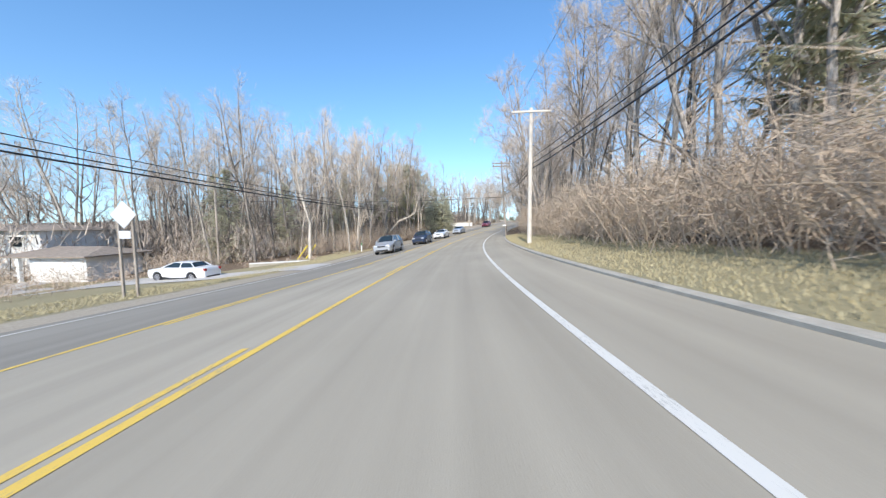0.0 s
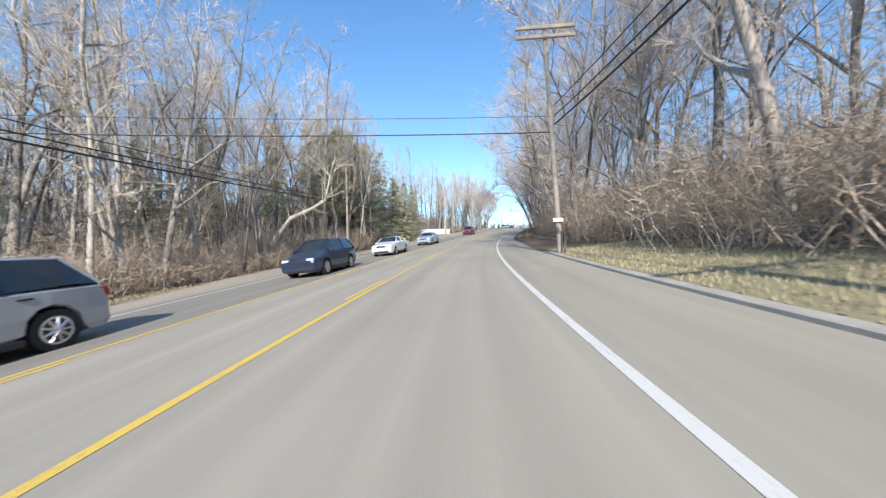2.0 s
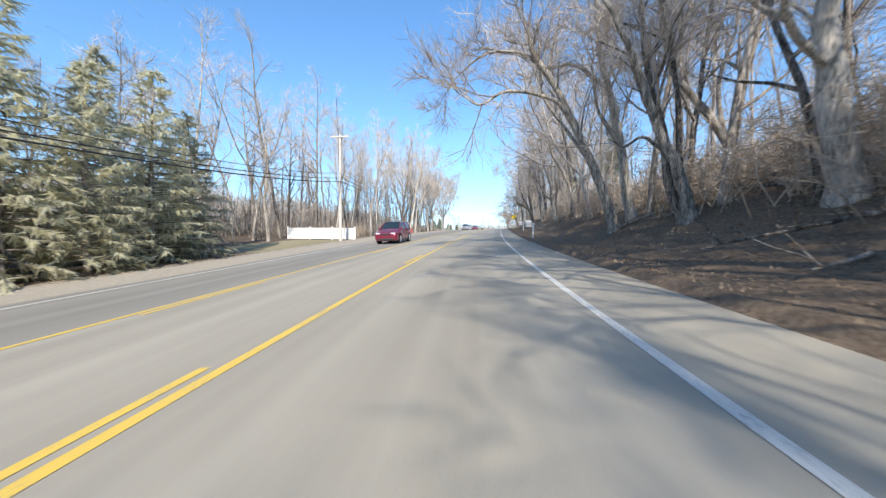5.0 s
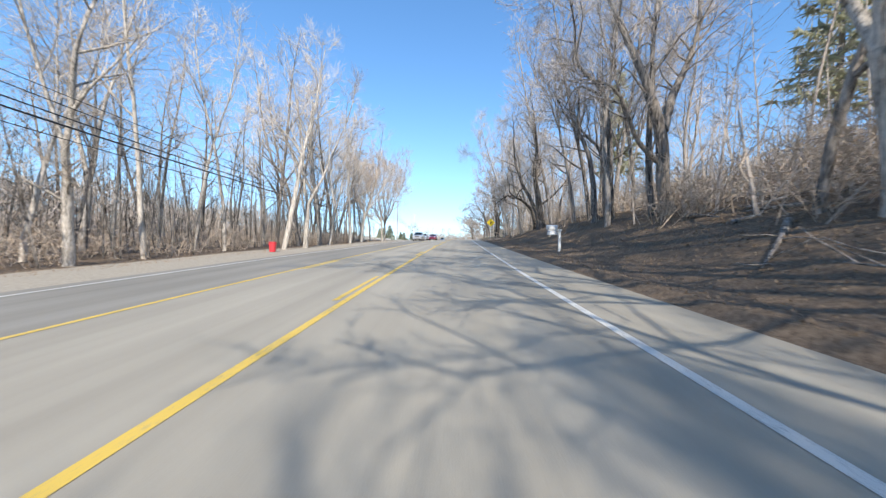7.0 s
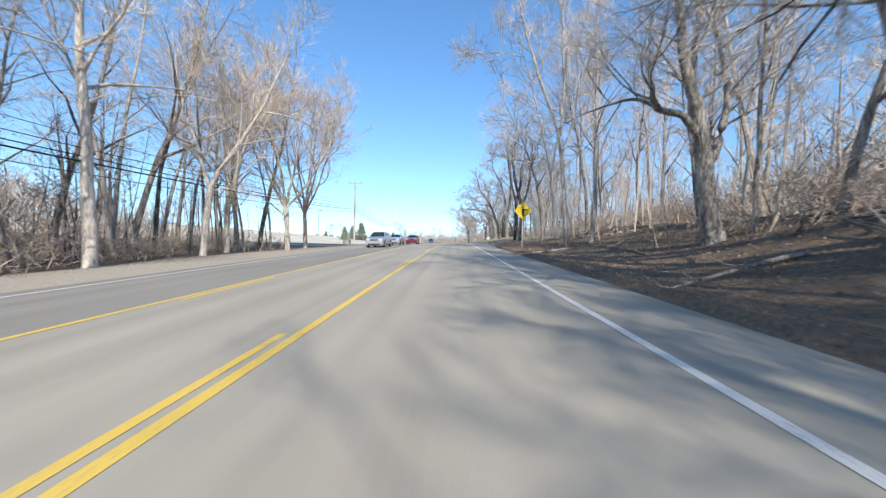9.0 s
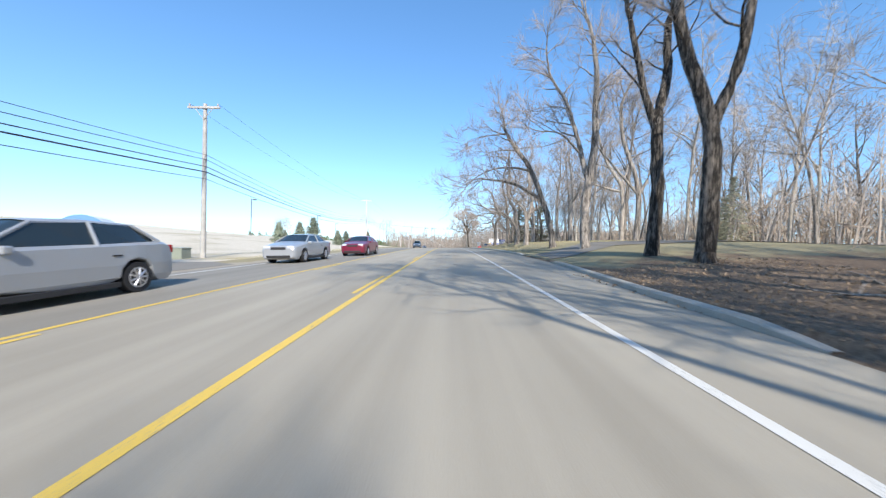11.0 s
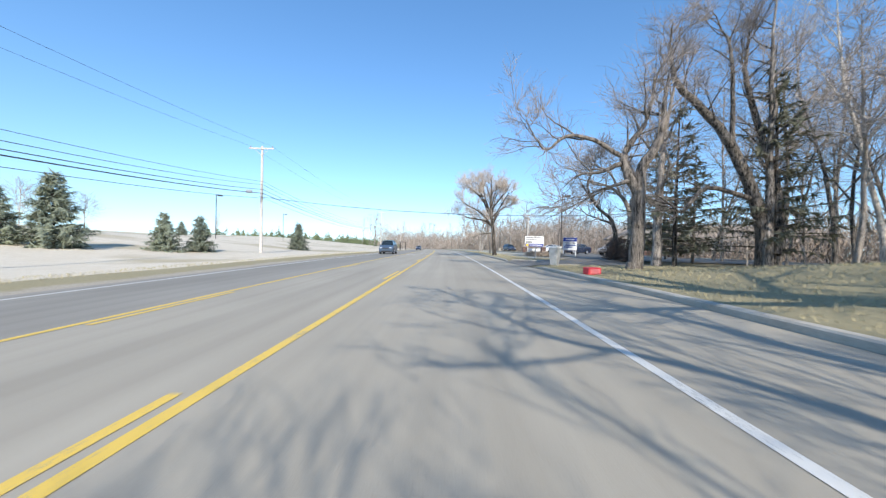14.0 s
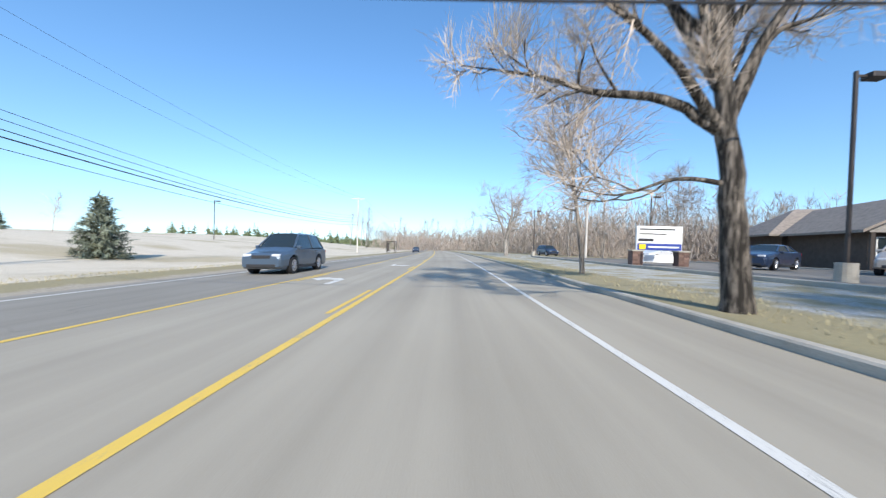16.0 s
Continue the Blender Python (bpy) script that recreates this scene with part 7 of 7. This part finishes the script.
# west verge
for i, (s, u, h, g, lean, f) in enumerate(((40.5, -12.0, 16, 0.24, (0, 0.0), 2), (44.5, -12.8, 15, 0.26, (0.02, 0.0), 2), (48.5, -11.8, 14, 0.2, (0, 0.0), 2), (33.6, -14.9, 15, 0.2, (0, 0.0), 2), (121.8, -10.5, 16, 0.22, (0.22, 0.0), 0), (124.6, -10.3, 17, 0.24, (0, 0.0), 2), (133, -11.7, 14, 0.17, (0.1, 0.0), 2), (138.0, -11.2, 16, 0.25, (-0.02, 0), 0), (144, -11.7, 14, 0.2, (0.15, 0.0), 2), (110, -12.2, 14, 0.2, (0, 0.0), 2), (116, -18.8, 16, 0.26, (0, 0.0), 2), (97.5, -16.9, 14, 0.2, (0, 0.0), 3))):
    hero(570 + i, s, u, "pale leafless tree with forked limbs along the west verge", height=h, girth=g * 0.78, lean_dir=lean, forks=f, first=0.3, reach=0.34, bark=BARK_PALE, twig=TWIG_SUN_TONED, group="pale trees of the west verge", limbs=14, branches=6, twigs=9, spread=0.85, wander=0.15)
for i, (s, u, h) in enumerate(((150.5, -10.4, 14), (154.5, -10.9, 13), (147, -12.5, 12.5))):
    hero(590 + i, s, u, "leafless tree with a dense tan crown of fine twigs", height=h, girth=0.16, forks=5, fork_spread=(0.3, 0.8), reach=0.5, bark=BARK_PALE, twig=TWIG_TAN, limbs=34, branches=8, twigs=14, spread=0.9, wander=0.12, rise_=0.12, twig_len=0.8, twig_r=0.008, group="tan-crowned trees")

# the dead tree that leans to the road and bends up
snag = Wood()
rs = random.Random(77)
o = Vector(ground(50.2, -12.8))
tips = [o + Vector((0, 0, -0.3)), o + Vector((0.8, -0.4, 2.0)), o + Vector((2.2, -0.9, 3.5)), o + Vector((3.7, -1.2, 4.1)), o + Vector((4.8, -1.5, 4.7)), o + Vector((5.1, -1.6, 6.0)), o + Vector((5.5, -1.4, 7.8))]
fine_pts = [along(tips, i / 18)[0] for i in range(19)]
snag.tube(fine_pts, [0.2 - 0.0095 * i for i in range(19)], 8, 0)
for k in range(22):
    p, d = along(fine_pts, rs.uniform(0.3, 1))
    lp, lr, _ = bent(rs, p, side_way(rs, d, 1.0), rs.uniform(0.8, 2.6), 4, 0.2, 0.08, 0.035, 0.01)
    snag.tube(lp, lr, 5, 0)
    for g in range(14):
        q, e = along(lp, rs.uniform(0.2, 1))
        snag.twig(q, q + side_way(rs, e, 0.7) * rs.uniform(0.3, 0.9), 0.006)
base = thing("dead_tree", Matrix.Translation(o), "pale dead tree leaning over the verge and bending upwards", "tree")
for nm, k, mt in (("trunk", 0, BARK_PALE), ("branches", 1, TWIG)):
    put(nm, [v - o for v in snag.v[k]], snag.f[k], mt, base, smooth_shade=(k == 0))

# conifers
S_LABEL, P_LABEL = "blue-green spruce with drooping branches down to the ground", "tall dark pine with needled upper crown and bare lower trunk"
for i, (s, u, k) in enumerate(((80.5, -11.6, 0.82), (83.5, -12.4, 0.95), (79.2, -14.1, 1.0), (86.8, -13.5, 0.85), (84.5, -16.0, 1.1), (76.5, -15.0, 1.35), (88.5, -16.4, 0.9), (73.4, -15.4, 1.6), (181.0, 23.7, 0.5), (184.0, 25.5, 0.45), (70.6, -15.2, 1.5), (36.5, -27.5, 1.1), (43, -24.5, 1.1), (47.5, -19.5, 1.0), (40, -33, 1.1), (78, -18.5, 1.6), (67.0, -14.0, 1.2), (78.6, -11.9, 0.9))):
    plant(SPRUCE[i % 3], site(s, u, i * 77, size=k), "spruce", S_LABEL, "spruce", "roadside spruces")
for i, (s, u, k) in enumerate(((60.5, -14.1, 0.9), (63, -14.5, 0.95), (65.5, -15.5, 1.0), (67.5, -16.2, 0.95), (70, -16.0, 1.05), (62.5, -17.4, 1.0), (72.5, -18.8, 1.0), (58, -17.9, 0.9), (55, -22.6, 0.85), (13, 15.9, 1.1), (17, 18.2, 1.1), (20, 21.8, 1.1), (77, -19.7, 1.0), (112, 16.4, 0.8), (126, 14.6, 0.8))):
    plant(PINE[i % 3], site(s, u, i * 53, size=k), "pine", P_LABEL, "pine", "pines in the woods")
for i, (s, u, k) in enumerate(((207, -24.9, 0.95), (218.3, -23.9, 1.4), (216.8, -25.9, 1.05), (223.2, -20.7, 0.9), (226.0, -19.9, 0.9), (244.8, -19.3, 1.1), (262, -48.9, 0.8))):
    plant(YOUNG_FIR[i % 3], site(s, u, i * 97, size=k), "young_fir", "young blue-green fir standing on the bleached field", "fir", "young firs on the field")
for i, (s, u, k) in enumerate(((218.0, 15.2, 0.85), (215.6, 14.6, 1.0), (213.5, 18.0, 1.05), (219.5, 18.5, 0.8))):
    plant(HEMLOCK[i % 2], site(s, u, i * 61, size=k), "hemlock", "dark evergreen with spreading level branches beside the lawn", "hemlock", "evergreens by the car park")
# thin saplings on the field
for i, (s, u) in enumerate(((222, -31.0), (262, -42.3), (233, -37.6))):
    hero(610 + i, s, u, "thin leafless sapling on the field", height=3.6, girth=0.04, first=0.3, limbs=8, branches=3, twigs=5, spread=0.4, reach=0.2, twig_len=0.4, bark=BARK_PALE, group="field saplings")


def far_conifers():
    rng = random.Random(71)
    w = Wood()
    for _ in range(430):
        s, u = rng.uniform(370, 560), rng.uniform(-130, -20)
        p = Vector(ground(s, u))
        h, b = rng.uniform(3, 7), rng.uniform(2.0, 3.6)
        for k in range(46):
            t = rng.random() ** 0.8
            a = rng.uniform(0, 6.28)
            o = p + Vector((0, 0, h * (0.05 + 0.95 * t)))
            q = o + Vector((math.cos(a), math.sin(a), -0.25)) * b * (1.05 - t)
            w.twig(o, q, 0.35 * (1.1 - t))
    tagged(new("far_conifers", mesh_of("far_conifers", w.v[1], w.f[1], NEEDLE_FAR)), "distant band of green conifers behind the field", "woods", kind="stuff")


far_conifers()


def blades(name, label, n, s0, s1, u0, u1, h, mat, seed, width=0.012):
    g = np.random.RandomState(seed)
    S, U = g.uniform(s0, s1, n), g.uniform(u0, u1, n)
    P = ground(S, U)
    a = g.uniform(0, 6.28, n)
    hh = h * g.uniform(0.4, 1.2, n)
    d = np.stack([np.cos(a), np.sin(a), np.zeros(n)], 1) * width
    tip = P + np.stack([g.uniform(-0.5, 0.5, n) * hh, g.uniform(-0.5, 0.5, n) * hh, hh], 1)
    V = np.stack([P - d, P + d, tip], 1).reshape(-1, 3)
    F = np.arange(n * 3).reshape(-1, 3)
    tagged(new(name, mesh_of(name, V, F, mat)), label, "grass", kind="stuff")


blades("grass", "short dry winter grass on the verge", 22000, 2, 43, 5.95, 9.4, 0.08, GRASS_BLADE, 81)
blades("grass", "short dry winter grass on the west verge", 16000, 6, 42, -14, -9.3, 0.11, GRASS_BLADE, 82)
blades("grass", "short winter grass on the lawn", 20000, 176, 213, 6.7, 14.0, 0.08, GRASS_BLADE, 83)
blades("grass", "short dry grass on the verge by the car park", 3500, 220, 262, 6.5, 8.4, 0.06, GRASS_BLADE, 85)
blades("grass", "tufts of dry grass on the field's edge", 5000, 172, 250, -11.0, -9.3, 0.09, GRASS_BLADE, 84)
blades("leaf_litter", "fallen brown leaves and stalks on the bank", 30000, 58, 165, 5.6, 11.5, 0.05, LEAF, 85, 0.03)
blades("leaf_litter", "fallen brown leaves on the west verge", 14000, 36, 160, -13.5, -9.6, 0.035, LEAF, 86, 0.018)


# fallen branches on the bank
def deadwood(n, s0, s1, u0, u1, seed, longest=2.4, thick=0.07, bark=BARK):
    rng = random.Random(seed)
    for _ in range(n):
        s, u = rng.uniform(s0, s1), rng.uniform(u0, u1)
        w = Wood()
        w.spin = rng
        a = rng.uniform(0, 6.28)
        d = Vector((math.cos(a), math.sin(a), 0))
        ln = rng.uniform(0.3, 1.0) * longest
        e = site(s, u).inverted() @ Vector(ground(s + d.y * ln, u + d.x * ln))
        pts, rad, _ = bent(rng, Vector((0, 0, 0.04)), Vector((e.x, e.y, e.z + 0.05)), ln, 7, 0.09, 0, rng.uniform(0.4, 1.0) * thick, 0.012)
        w.tube(pts, rad, 6, 0)
        for g in range(int(ln * 2.5)):
            p, h = along(pts, rng.uniform(0.3, 0.95))
            side = side_way(rng, h, rng.uniform(0.6, 1.0))
            side.z = abs(side.z)
            lp, lr, _ = bent(rng, p, side, rng.uniform(0.3, 0.9), 3, 0.25, 0, 0.018, 0.006)
            w.tube(lp, lr, 4, 0)
        ob = new("fallen_branch", mesh_of("fallen_branch", w.v[0], w.f[0], bark, smooth_shade=True))
        ob.matrix_basis = site(s, u)
        tagged(ob, "grey fallen branch lying in the leaf litter", "branch", "fallen branches")


deadwood(70, 62, 160, 7.4, 12.5, 91, 3.0, 0.08)
deadwood(16, 74, 140, 8.6, 11.5, 93, 3.2, 0.075)
deadwood(22, 36, 62, 8.2, 10.5, 92, 2.6, 0.05)


# low dormant hedge between verge and car park
for i in range(15):
    mound(224.4 + i * 0.36, 11.3 - 0.2 * (i % 3) - 0.08 * i, 0.6, 0.55 + 0.12 * (i % 2), 140 + i)


# tall dark shrubs beside the car park
for i, (s, u, h) in enumerate(((219.8, 13.2, 1.7), (220.9, 13.9, 1.9), (222.0, 14.5, 2.1), (223.0, 15.4, 1.9), (218.9, 13.9, 1.8))):
    mound(s, u, 0.95, h, 170 + i, SHRUB_DARK, 700, "tall dense dark brown shrub without leaves")


# the fine outer twigs of the roadside crowns, past counting
def crown_twigs(name, label, spots, each, seed, length, width, mat, wide=0.2, mid=0.63):
    g = np.random.RandomState(seed)
    out = []
    for p, h in spots:
        d = g.normal(size=(each, 3))
        d /= np.linalg.norm(d, axis=1)[:, None]
        k = g.uniform(0.25, 1.0, each)[:, None] ** 0.6
        o = np.array(p) + np.array([0, 0, mid * h]) + d * k * np.array([wide * h, wide * h, (0.97 - mid) * h])
        way = d * np.array([1, 1, 0.5]) + g.normal(0, 0.5, (each, 3)) + np.array([0, 0, 0.45])
        way *= (length * g.uniform(0.5, 1.2, each) / np.linalg.norm(way, axis=1))[:, None]
        side = np.cross(way, g.normal(size=(each, 3)))
        side *= (width / np.linalg.norm(side, axis=1))[:, None]
        bow = o + way * 0.5 + g.normal(0, 0.12 * length, (each, 3)) * 0.5
        out.append(np.stack([o - side, o + side, bow + side * 0.6, bow - side * 0.6, o + way], 1))
    V = np.concatenate(out).reshape(-1, 3)
    b = np.arange(0, len(V), 5)[:, None]
    F = [tuple(f) for f in b + np.array([0, 1, 2, 3])] + [tuple(f) for f in b + np.array([3, 2, 4])]
    tagged(new(name, mesh_of(name, V, F, mat)), label, "twigs", kind="stuff")


BANK_TREES = [c for c in CROWNS if 34 < c[0].y < 80 and c[0].x > 14]
crown_twigs("crown_twigs", "dense haze of twigs over the shaded bank", BANK_TREES, 200, 63, 1.6, 0.011, TWIG, 0.24)
LAWN = [c for c in CROWNS if 146 < c[0].y < 262 and c[0].x < 90]
crown_twigs("crown_twigs", "haze of fine twigs in the roadside crowns", [c for c in CROWNS if c not in LAWN], 115, 61, 1.5, 0.008, TWIG)
crown_twigs("crown_twigs", "haze of fine twigs round the lawn's old trees", LAWN, 300, 62, 1.3, 0.010, TWIG_PARK, 0.3, 0.64)
